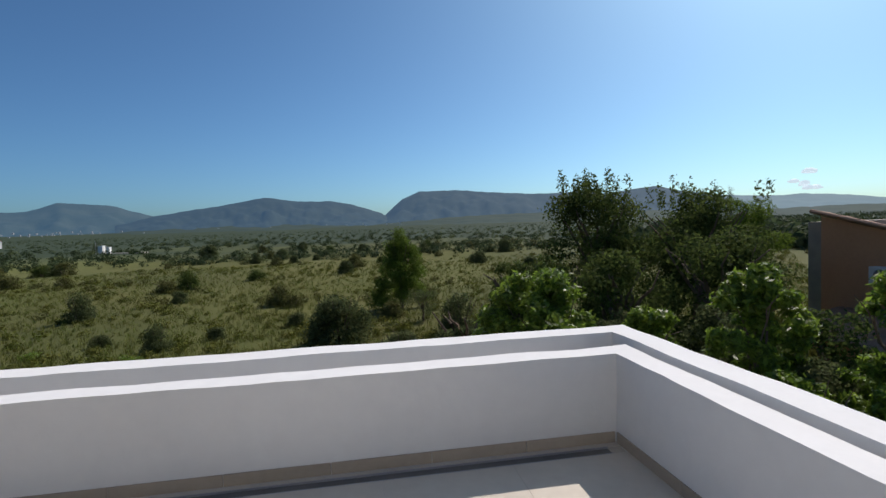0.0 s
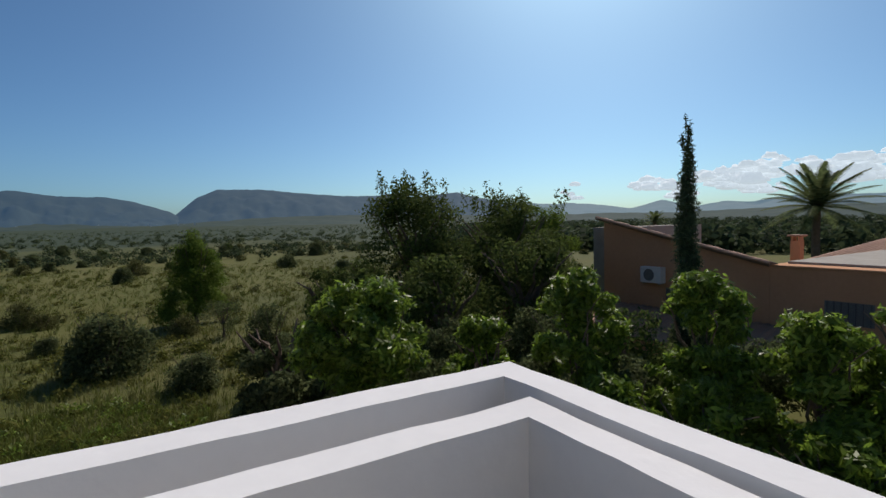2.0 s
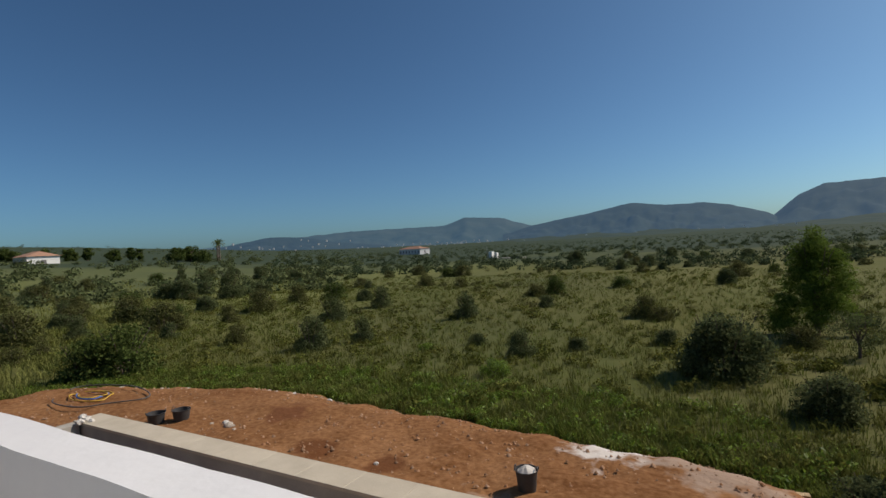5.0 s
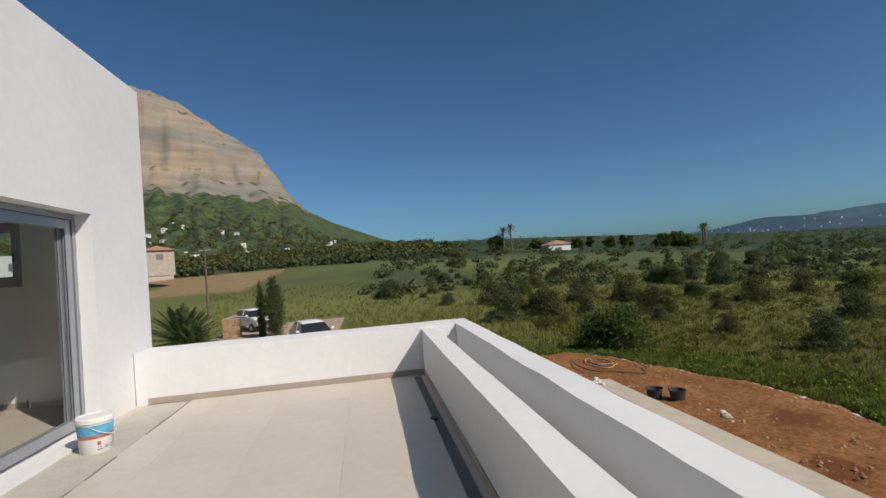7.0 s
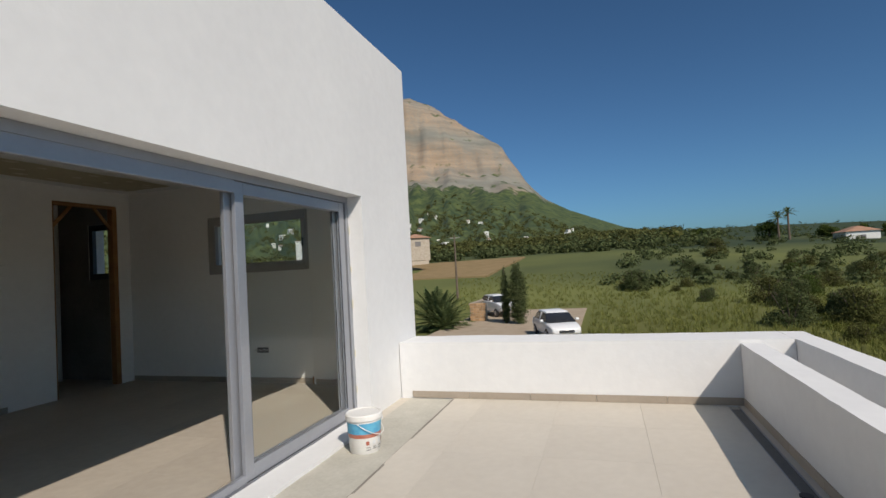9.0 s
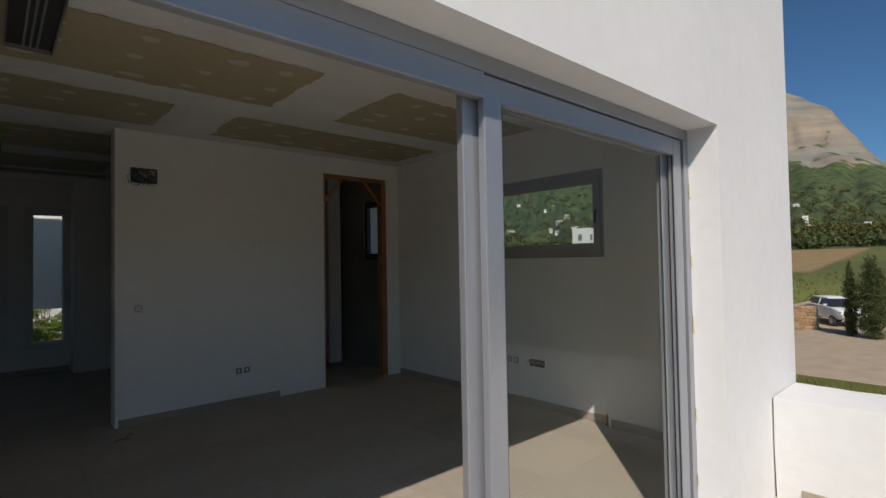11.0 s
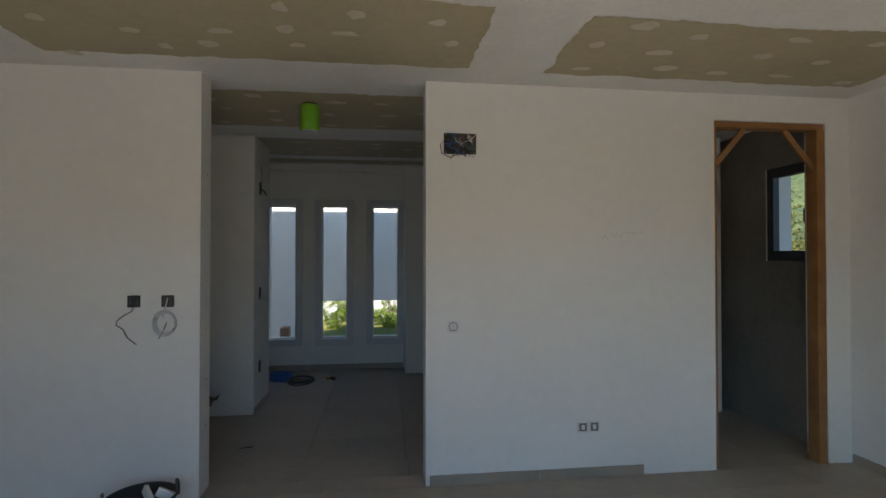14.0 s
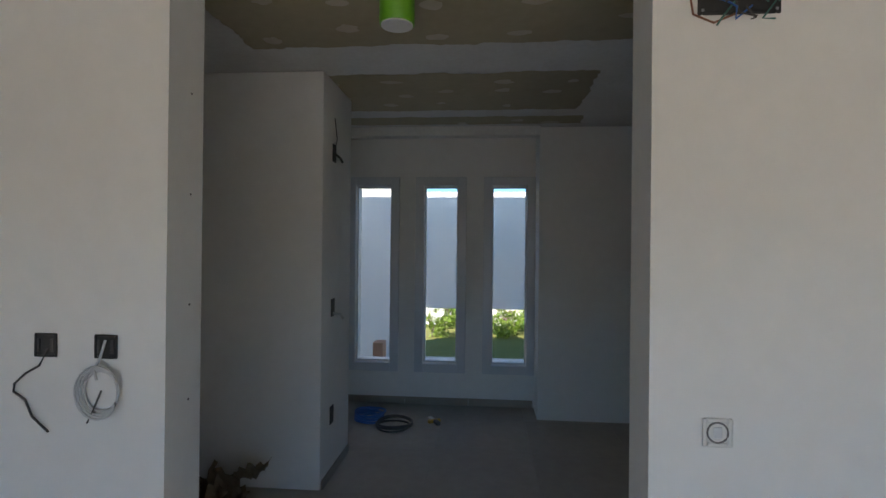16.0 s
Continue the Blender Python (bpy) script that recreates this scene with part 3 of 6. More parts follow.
    t.links.new(vr.outputs[0], vm.inputs[0])
    mx = t.nodes.new("ShaderNodeMix")
    mx.data_type = "RGBA"
    t.links.new(mr.outputs[0], mx.inputs[0])
    t.links.new(hs.outputs[0], mx.inputs[6])
    t.links.new(vm.outputs[2], mx.inputs[7])
    t.links.new(mx.outputs[2], b.inputs["Base Color"])
    return m


azs, ss = np.linspace(243, 334, 260), np.linspace(0, 1, 110)
MV = []
for a in azs:
    dx, dy = -math.sin(radians(a)), math.cos(radians(a))
    top = 1500 * math.tan(radians(peak(a)))
    cliff = float(rise(6.5, 13, peak(a)))
    for s in ss:
        d = 150 + 1350 * s
        rel = climb(a, s) / top
        led = 0.5 + 0.5 * math.sin(rel * 34 + 2.5 * noise.noise((a * 0.35, s * 2, 7)))
        z = top * rel + folds(a, s)
        d += cliff * rise(0.73, 0.80, s) * (20 * noise.fractal((a * 0.7, s * 16, 2), 1.0, 2.0, 5) + 9 * led - 5 + 7 * noise.noise((a * 2.5, s * 26, 5)))
        z0 = float(land(dx * d, dy * d)) - 9 * rise(0.12, 0.0, s) if s < 0.35 else -3
        MV.append((dx * d, dy * d, max(z, 0) - 3 if s >= 0.35 else max(z - 3, z0 if s < 0.05 else z - 3)))
idx = np.arange(260 * 110).reshape(260, 110)
quads = np.stack([idx[:-1, :-1], idx[:-1, 1:], idx[1:, 1:], idx[1:, :-1]], -1).reshape(-1, 4)
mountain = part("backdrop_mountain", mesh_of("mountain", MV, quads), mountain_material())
tagged(smooth(mountain, 180), "limestone mountain with orange cliff above green slopes", "mountain", kind="structure")

# fair-weather clouds low over the far chain, their lit white put in as glow
CLOUD = distant("cloud", (0.36, 0.37, 0.38), (0.32, 0.33, 0.35), (0.52, 0.64, 0.70), 0.01)
rng = np.random.default_rng(5)
bm = bmesh.new()
for a, el, size, count in ((121, 4.0, 70, 26), (117, 4.6, 65, 22), (113, 4.2, 80, 26), (126, 3.3, 80, 12), (109, 4.9, 75, 18), (105, 3.9, 80, 20), (134, 2.7, 55, 6), (101, 4.0, 80, 8), (119, 3.4, 95, 34), (110, 3.5, 105, 34), (103, 3.6, 105, 26), (117, 2.8, 70, 14), (124, 2.6, 60, 10)):
    for i in range(count):
        aa, ee = a + rng.normal() * 1.0, el + abs(rng.normal()) * 0.55 - 0.7
        d = 4550 + rng.normal() * 60
        r = size * (0.3 + 0.7 * rng.random()) * 0.85
        c = Vector((-math.sin(radians(aa)) * d, math.cos(radians(aa)) * d, d * math.tan(radians(ee))))
        res = bmesh.ops.create_icosphere(bm, subdivisions=3, radius=1)
        for v in res["verts"]:
            k = r * (1 + 0.35 * noise.fractal(v.co * 2.2 + c * 0.01, 1.0, 2.0, 4))
            v.co = c + Vector((v.co.x * k * 1.3, v.co.y * k * 1.3, v.co.z * k * (0.85 if v.co.z > 0 else 0.25)))
clouds = part("backdrop_cloud", bm, CLOUD)
tagged(smooth(clouds, 180), "bank of small white cumulus clouds", "clouds", kind="structure")

# ---- terrace ----
FLOOR_Z = -0.03
slab = part("floor_terrace", box(-9.05, 0.09, -4.19, -0.19, -0.35, FLOOR_Z - 0.014), GROUT)
tagged(slab, "terrace floor of large beige tiles", "floor", kind="structure")
TOP = 0.565


def parapet(name, x0, x1, y0, y1, z0, label, rough=0.008, top=TOP, bend=None):
    xs, ys, zs = steps(x0, x1, *([bend[0]] if bend else []), step=0.16), steps(y0, y1, *([bend[1]] if bend else []), step=0.16), steps(z0, top, step=0.3)
    ob = part(name, blocks(xs, ys, zs, lambda x, y, z: not bend or x < bend[0] or y < bend[1], 0.078, 7, rough), RENDER_WHITE)
    return tagged(smooth(ob, 70), label, "parapet", kind="structure")


parapet("wall_parapet_inner", -8.815, -0.405, -3.74, -0.20, -0.06, "low white rendered parapet with rounded top", top=0.535, bend=(-8.645, -3.56))
parapet("wall_parapet_outer", -9.06, 0.10, -4.21, -0.20, -3.3, "white rendered outer parapet with rounded top", bend=(-8.865, -4.005))
parapet("wall_parapet_east", -0.40, 0.10, -4.0, -0.20, -3.3, "broad white rendered parapet closing the terrace")
gap = part("floor_gutter", blocks(steps(-8.86, -0.405, step=0.12), [-4.003, -3.86, -3.742], [-0.2, -0.05], lambda *a: True, rough=0.012), BITUMEN)
tagged(gap, "dark bitumen-coated gutter between the two parapets", "gutter", kind="structure")
gap2 = part("floor_gutter", blocks([-8.862, -8.83, -8.81], steps(-3.72, -0.2, step=0.12), [-0.2, -0.05], lambda *a: True, rough=0.012), BITUMEN)
tagged(gap2, "dark bitumen-coated gutter between the two parapets", "gutter", kind="structure")
rng = np.random.default_rng(11)
bm = bmesh.new()
for i in range(150):
    x, h = -8.7 + 7.9 * i / 150 + rng.normal() * 0.03, 0.03 + 0.07 * rng.random() ** 2
    add_box(bm, x, x + 0.04 + 0.06 * rng.random(), -4.004, -3.999, -0.05, -0.05 + h, 0.002, 1)
tagged(part("bitumen_smear", bm, BITUMEN), "ragged bitumen coat turned up at the parapet foot", "sealant", kind="stuff")

# screed strip in front of the door, threshold, slot drain
strip = part("floor_screed", blocks(steps(-8.64, -0.41, step=0.2), steps(-0.80, -0.31, step=0.15), [-0.10, FLOOR_Z - 0.008], lambda *a: True, rough=0.003), SCREED)
tagged(strip, "unfinished grey screed strip along the house", "floor", kind="structure")
threshold = part("trim_threshold", blocks(steps(-5.6, -1.15, step=0.2), [-0.31, -0.24, -0.06], [-0.1, FLOOR_Z + 0.02], lambda *a: True, 0.006, 2, 0.006), RENDER_WHITE)
tagged(threshold, "rough white mortar threshold under the sliding door", "threshold", kind="structure")
groove = part("floor_joint", blocks(steps(-8.6, -0.45, step=0.1), [-0.815, -0.806, -0.796], [-0.06, FLOOR_Z + 0.0015], lambda *a: True, rough=0.005), CEMENT)
tagged(groove, "open mortar joint between screed and tiles", "joint", kind="structure")
drain = thing("slot_drain", (0, 0, 0), "empty dark slot drain let into the tiled terrace floor", "drain")
# channel bed in an even dark grey
part("channel", box(-8.55, -0.50, -3.50, -3.42, -0.049, FLOOR_Z - 0.010, 0.002), material("dark_channel", (0.09, 0.09, 0.09), (0.14, 0.135, 0.13), 3, 0.6), drain)
part("rim", box(-8.55, -0.50, -3.506, -3.500, -0.05, FLOOR_Z + 0.001), ALU, drain)
part("rim", box(-8.55, -0.50, -3.42, -3.414, -0.05, FLOOR_Z + 0.001), ALU, drain)
part("outlet_pipe", lathe([(0.035, -0.05), (0.035, FLOOR_Z + 0.01), (0.028, FLOOR_Z + 0.01), (0.028, -0.02)], 16), PLASTIC_BLACK, drain).location = (-2.27, -3.43, 0)

# ---- house shell ----
XE, YF, YB, HC = 0.14, -0.19, 4.135, 2.69       # east corner, facade, back wall of the room, ceiling
DX0, DX1, DZ = -5.6, -1.135, 2.122               # sliding door opening; its unseen west end is widened to let in light


def setting(name, bm, mat, label, category):
    return tagged(smooth(part(name, bm, mat), 45), label, category, kind="structure")


setting("wall_facade", blocks([-9.06, -6.5, DX0, -4.0, -2.5, DX1, XE], [YF, 0.06], [-3.3, -0.06, DZ, 3.825], lambda x, y, z: not (DX0 < x < DX1 and -0.06 < z < DZ), 0.022, 3), RENDER_WHITE, "tall white rendered house wall", "wall")
setting("wall_east", blocks([0.0, 0.25], [0.06, 1.13, 2.735, 4.43, 4.95, 8.0], [-3.3, 1.45, 1.478, 2.23, 2.30, 3.82], lambda x, y, z: not ((1.13 < y < 2.735 and 1.45 < z < 2.23) or (4.43 < y < 4.95 and 1.478 < z < 2.30)), 0.006, 2), PLASTER, "white plastered wall with a long high window", "wall")
setting("wall_pier", box(-0.05, 0.0, 0.06, 1.128, 0.0, HC - 0.002, 0.004), PLASTER, "shallow plastered pier beside the window", "wall")
setting("wall_back", blocks([-6.5, -4.58, -3.155, -1.08, -0.19, 0.0], [YB, YB + 0.19], [0.0, 2.5, HC], lambda x, y, z: not ((-4.58 < x < -3.155) or (-1.08 < x < -0.19 and z < 2.5)), 0.018, 3), PLASTER, "white plastered partition with two openings", "wall")
setting("wall_west", box(-6.7, -6.5, 0.06, 8.0, 0.0, HC), PLASTER, "white plastered wall", "wall")
setting("floor_room", box(-6.7, 0.0, 0.06, 7.74, -0.3, -0.012), GROUT, "dusty indoor floor of large beige tiles", "floor")
setting("roof", box(-9.06, 0.25, 0.06, 8.0, 3.3, 3.6), CONCRETE, "flat concrete roof slab", "roof")
# unseen overhang, added to keep the sun off the porch front
setting("roof_eave", box(-9.06, 0.25, 8.0, 8.45, 3.3, 3.6), CONCRETE, "unseen concrete slab added to shade the porch", "roof")
setting("wall_west_outer", box(-9.06, -8.86, 0.06, 8.0, -3.3, 3.868), RENDER_WHITE, "white rendered outer wall", "wall")

# hall
HY = 7.74
setting("wall_hall_windows", blocks([-6.5, -5.06, -4.93, -4.57, -4.235, -3.895, -3.555, -3.21, -3.13], [HY, HY + 0.22], [0.0, 0.415, 2.19, HC], lambda x, y, z: not (0.415 < z < 2.19 and (-4.93 < x < -4.57 or -4.235 < x < -3.895 or -3.555 < x < -3.21)), 0.01, 2), HALL, "hall end wall with three slim windows", "wall")
setting("wall_hall_right", blocks([-3.13, -2.3, -2.15], [YB + 0.19, 7.38, HY + 0.22], [0.0, HC], lambda x, y, z: y > 7.38 or x > -2.3, 0.008, 2), HALL, "plastered hall wall", "wall")
setting("wall_hall_pier", box(-5.5, -4.655, 5.83, 6.5, 0.0, HC, 0.012), HALL, "plastered pier in the hall", "wall")
setting("wall_hall_left", box(-5.6, -5.5, YB + 0.19, 6.5, 0.0, HC), HALL, "plastered hall wall", "wall")
setting("wall_hall_return", box(-5.2, -5.06, 6.5, HY, 0.0, HC), HALL, "plastered hall wall", "wall")
setting("trim_beam", box(-5.06, -3.13, 7.30, 7.42, 2.60, HC - 0.002, 0.006), COMPOUND, "boxed plasterboard strip under the hall ceiling", "trim")
# cement grey kept dark enough to carry the side room's shade
setting("wall_store", blocks([-2.15, -1.5, -1.38, 0.0], [YB + 0.19, 6.4, 6.5], [0.0, HC], lambda x, y, z: y > 6.4 or -1.5 < x < -1.38), CEMENT, "dark cement-grey wall of the side room", "wall")
setting("wall_store_pier", box(-0.33, -0.13, 5.38, 5.6, 0.0, HC, 0.006), HALL, "pale plastered corner pier in the side room", "wall")
# thin sheet that brings the same painted shade onto the east wall
setting("wall_store_lining", blocks([-0.012, -0.002], [4.33, 4.43, 4.95, 6.4], [0.0, 1.478, 2.30, HC - 0.005], lambda x, y, z: not (4.43 < y < 4.95 and 1.478 < z < 2.30)), CEMENT, "dark cement-grey coat round the small window", "wall")

# ceiling: bare boards between filled joints, with filler over the screws
rng = np.random.default_rng(3)
cm = bmesh.new()
add_box(cm, -6.5, -0.0, 0.06, HY, HC, HC + 0.12)


def patch(bm, x0, x1, y0, y1, z, slot, wob, step):
    """A thin sheet with a ragged outline."""
    per = []
    for (ax, ay), (bx, by) in (((x0, y0), (x1, y0)), ((x1, y0), (x1, y1)), ((x1, y1), (x0, y1)), ((x0, y1), (x0, y0))):
        k = max(2, int(math.hypot(bx - ax, by - ay) / step))
        per += [(ax + (bx - ax) * i / k, ay + (by - ay) * i / k) for i in range(k)]
    vs = [bm.verts.new((x + wob * noise.noise((x * 5, y * 5, z)) + wob * 0.6 * noise.noise((x * 17, y * 17, 1)) + wob * 0.45 * noise.noise((x * 41, y * 41, 2)), y + wob * noise.noise((x * 5, y * 5, 9)) + wob * 0.6 * noise.noise((x * 17, y * 17, 6)) + wob * 0.45 * noise.noise((x * 41, y * 41, 8)), z)) for x, y in per]
    f = bm.faces.new(vs[::-1])
    f.material_index = slot


BOARDS = ((-5.35, -2.91, 3.07, 3.88), (-2.43, -0.22, 3.11, 3.89), (-4.75, -2.33, 1.79, 2.70), (-1.74, -0.10, 1.80, 2.74), (-3.3, -1.95, 0.35, 1.44), (-1.43, -0.06, 0.35, 1.44), (-6.3, -5.2, 1.8, 2.7), (-6.3, -3.8, 0.35, 1.42),
          (-4.95, -2.36, 4.46, 5.46), (-4.9, -2.9, 5.92, 6.78), (-4.9, -2.8, 6.98, 7.24), (-1.3, -0.3, 4.5, 6.2))
for x0, x1, y0, y1 in BOARDS:
    patch(cm, x0, x1, y0, y1, HC - 0.004, 1, 0.026, 0.022)
    nx, ny = max(1, round((x1 - x0) / 0.42)), max(1, round((y1 - y0) / 0.29))
    for i in range(nx):
        for j in range(ny):
            if rng.random() < 0.12:
                continue
            cx, cy = x0 + (i + 0.5) * (x1 - x0) / nx + rng.normal() * 0.055, y0 + (j + 0.5) * (y1 - y0) / ny + rng.normal() * 0.045
            lx, ly, k0 = 0.035 + 0.05 * rng.random(), 0.025 + 0.022 * rng.random(), rng.uniform(0, 9)
            ring = []
            for q in range(14):
                g = 1 + 0.5 * noise.noise((math.cos(q * 0.449) * 1.4 + k0, math.sin(q * 0.449) * 1.4, k0))
                ring.append(cm.verts.new((cx + lx * g * math.cos(q * 0.449), cy + ly * g * math.sin(q * 0.449), HC - 0.008)))
            cm.faces.new(ring[::-1]).material_index = 2
ceiling = part("ceiling", cm, COMPOUND)
ceiling.data.materials.append(BOARD)
ceiling.data.materials.append(FILLER)
tagged(ceiling, "unpainted plasterboard ceiling with filled joints and screw heads", "ceiling", kind="structure")

# skirting
def skirting(x0, x1, y0, y1, z=0.0, h=0.07):
    """Separate skirting tiles along a wall."""
    along = (x1 - x0) > (y1 - y0)
    L = (x1 - x0) if along else (y1 - y0)
    k = max(1, round(L / 0.6))
    root = tagged(new("baseboard"), "beige ceramic skirting tiles", "skirting", kind="structure")
    for i in range(k):
        a, b = i * L / k + 0.0015, (i + 1) * L / k - 0.0015
        if along:
            part("skirting_tile", box(x0 + a, x0 + b, y0, y1, z, z + h, 0.002, 1), SKIRT, root)
        else:
            part("skirting_tile", box(x0, x1, y0 + a, y0 + b, z, z + h, 0.002, 1), SKIRT, root)


skirting(-3.13, -1.63, YB - 0.011, YB - 0.001)
skirting(-0.012, -0.001, 1.14, 4.12)
skirting(-0.062, -0.051, 0.12, 1.10)
skirting(-5.05, -3.14, HY - 0.011, HY - 0.001)
skirting(-4.654, -4.643, 5.84, 6.48, 0.0, 0.06)
skirting(-8.63, -0.42, -3.559, -3.549, FLOOR_Z)
skirting(-8.644, -8.633, -3.54, -0.3, FLOOR_Z)
skirting(-0.412, -0.401, -3.56, -0.33, FLOOR_Z)

# ---- sliding door ----
def ring_frame(x0, x1, z0, z1, y0, y1, w, wb=None, bevel=0.004):
    """Four bars round an opening in the x-z plane, mitred end to end."""
    wb = wb or w
    bm = bmesh.new()
    add_box(bm, x0, x0 + w, y0, y1, z0, z1, bevel)
    add_box(bm, x1 - w, x1, y0, y1, z0, z1, bevel)
    add_box(bm, x0 + w, x1 - w, y0, y1, z1 - w, z1, bevel)
    add_box(bm, x0 + w, x1 - w, y0, y1, z0, z0 + wb, bevel)
    return bm


def pane(x0, x1, y, z0, z1, parent):
    ob = part("pane", box(x0, x1, y - 0.004, y + 0.004, z0, z1), GLASS, parent)
    ob.visible_shadow = False
    return ob


door = tagged(new("door_sliding"), "grey aluminium sliding glass door, leaves pushed open", "sliding door", kind="structure")
bm = bmesh.new()
for y0, y1 in ((-0.035, 0.005), (0.009, 0.049), (0.053, 0.093)):
    add_box(bm, DX0, DX1 - 0.001, y0, y1, 2.062, DZ - 0.001, 0.003)
    add_box(bm, DX0, DX1 - 0.001, y0, y1, -0.06, -0.012, 0.003)
    add_box(bm, DX1 - 0.055, DX1 - 0.001, y0, y1, -0.012, 2.062, 0.003)
    add_box(bm, DX0, DX0 + 0.055, y0, y1, -0.012, 2.062, 0.003)
part("outer_frame", bm, ALU, door)
part("header_rail", box(DX0 + 0.056, -2.752, -0.036, 0.004, 1.972, 2.061, 0.004), ALU, door)
part("sill_rail", box(DX0 + 0.056, -2.752, -0.036, 0.004, -0.011, 0.045, 0.004), ALU, door)
bm = bmesh.new()
for y in (0.007, 0.051):
    add_box(bm, DX0 + 0.06, DX1 - 0.06, y - 0.002, y + 0.002, -0.011, 0.002)
    add_box(bm, DX1 - 0.16, DX1 - 0.056, y - 0.0015, y + 0.0015, 0.0, 2.06)
part("seal", bm, RUBBER, door, "black rubber seals and tracks")
for n, (x0, x1, y) in enumerate(((-2.75, -1.22, -0.015), (-2.81, -1.27, 0.029))):
    leaf = part("leaf", ring_frame(x0, x1, -0.005, 2.055, y - 0.016, y + 0.016, 0.088, 0.10), ALU, door)
    pane(x0 + 0.086, x1 - 0.086, y, 0.09, 1.97, leaf)
    gk = bmesh.new()
    add_box(gk, x0 + 0.088, x0 + 0.094, y - 0.011, y - 0.005, 0.096, 1.966)
    add_box(gk, x1 - 0.094, x1 - 0.088, y - 0.011, y - 0.005, 0.096, 1.966)
    part("gasket", gk, RUBBER, leaf)
foam = bmesh.new()
rng = np.random.default_rng(2)
for i in range(5):
    z = (0.2, 0.55, 1.02, 1.38, 1.75)[i]
    add_box(foam, DX1 - 0.006, DX1 - 0.0015, -0.046, -0.036, z, z + 0.05 + 0.05 * rng.random(), 0.002, 1)
part("foam_bead", foam, material("foam", (0.62, 0.58, 0.42), (0.66, 0.62, 0.5), 20, 0.9), door, "yellowish mounting foam along the frame")


# ---- windows ----
def window_x(name, x, y0, y1, z0, z1, fw, mat, label, sash=True):
    """A window lying in an x = const wall: fixed frame, sash, pane."""
    root = tagged(new(name), label, "window", kind="structure")

    def ring(a, b, c, d, x0, x1, w):
        bm = bmesh.new()
        add_box(bm, x0, x1, a, a + w, c, d, 0.004)
        add_box(bm, x0, x1, b - w, b, c, d, 0.004)
        add_box(bm, x0, x1, a + w, b - w, d - w, d, 0.004)
        add_box(bm, x0, x1, a + w, b - w, c, c + w, 0.004)
        return bm

    part("window_frame", ring(y0 + 0.001, y1 - 0.001, z0 + 0.001, z1 - 0.001, x, x + 0.07, fw * 0.5), mat, root)
    s = part("sash", ring(y0 + fw * 0.5, y1 - fw * 0.5, z0 + fw * 0.5, z1 - fw * 0.5, x - 0.012, x + 0.05, fw * 0.55), mat, root)
    ob = part("pane", box(x + 0.02, x + 0.028, y0 + fw, y1 - fw, z0 + fw, z1 - fw), GLASS, s)
    ob.visible_shadow = False
    for yy in (y0 + 0.18, y1 - 0.18):
        part("hinge_cover", box(x - 0.017, x - 0.012, yy - 0.035, yy + 0.035, z0 + 0.055, z0 + 0.07, 0.002, 1), mat, s)
    h = part("handle", box(x - 0.05, x - 0.035, y0 + fw * 0.75 - 0.009, y0 + fw * 0.75 + 0.009, (z0 + z1) / 2 - 0.09, (z0 + z1) / 2 + 0.02, 0.005), RUBBER, s, "dark turning handle")
    part("spindle", box(x - 0.036, x - 0.012, y0 + fw * 0.75 - 0.007, y0 + fw * 0.75 + 0.007, (z0 + z1) / 2, (z0 + z1) / 2 + 0.014, 0.003), RUBBER, h)
    return root


window_x("window_1", 0.006, 1.13, 2.735, 1.45, 2.23, 0.12, FRAME_GREY, "long grey-framed tilt window high in the wall")
window_x("window_2", 0.006, 4.43, 4.95, 1.478, 2.30, 0.085, ALU_DARK, "small dark-framed window in the side room")
for i, (x0, x1) in enumerate(((-4.93, -4.57), (-4.235, -3.895), (-3.555, -3.21))):
    root = tagged(new("window_%d" % (i + 3)), "slim white-framed fixed window in the hall", "window", kind="structure")
    part("window_frame", ring_frame(x0 - 0.085, x1 + 0.085, 0.325, 2.28, HY - 0.035, HY - 0.001, 0.085), FRAME_WHITE, root)
    pane(x0 + 0.002, x1 - 0.002, HY + 0.06, 0.417, 2.188, root)
    part("glazing_bead", ring_frame(x0 + 0.001, x1 - 0.001, 0.416, 2.189, HY + 0.03, HY + 0.055, 0.014), FRAME_WHITE, root)

# timber lining of the rough door opening
lining = tagged(new("door_lining"), "rough timber pre-frame with diagonal corner braces", "door frame")
part("post", box(-0.262, -0.193, YB + 0.002, YB + 0.10, 0.0, 2.45, 0.004), TIMBER, lining)
part("post", box(-1.077, -1.052, YB + 0.012, YB + 0.10, 0.0, 2.45, 0.004), TIMBER, lining)
part("head", box(-1.077, -0.193, YB + 0.012, YB + 0.10, 2.452, 2.497, 0.004), TIMBER, lining)
for x, sx in ((-0.262, -1), (-1.052, 1)):
    bm = box(-0.021, 0.021, 0.0, 0.022, 0.0, 0.36, 0.003)
    ob = part("brace", bm, TIMBER, lining)
    ob.matrix_basis = pose(x + sx * 0.235, YB + 0.03, 2.447, 0, 180 - sx * 41 if sx < 0 else 180 - 41, 0)
    ob.matrix_basis = pose(x + sx * 0.235, YB + 0.03, 2.447) @ pose(0, 0, 0, 0, 180 + (41 if sx > 0 else -41), 0)


# ---- electrics ----
def wire(parent, points, r, mat, label=""):
    return smooth(part("wire", tube(points, r, sides=6), mat, parent, label), 80)


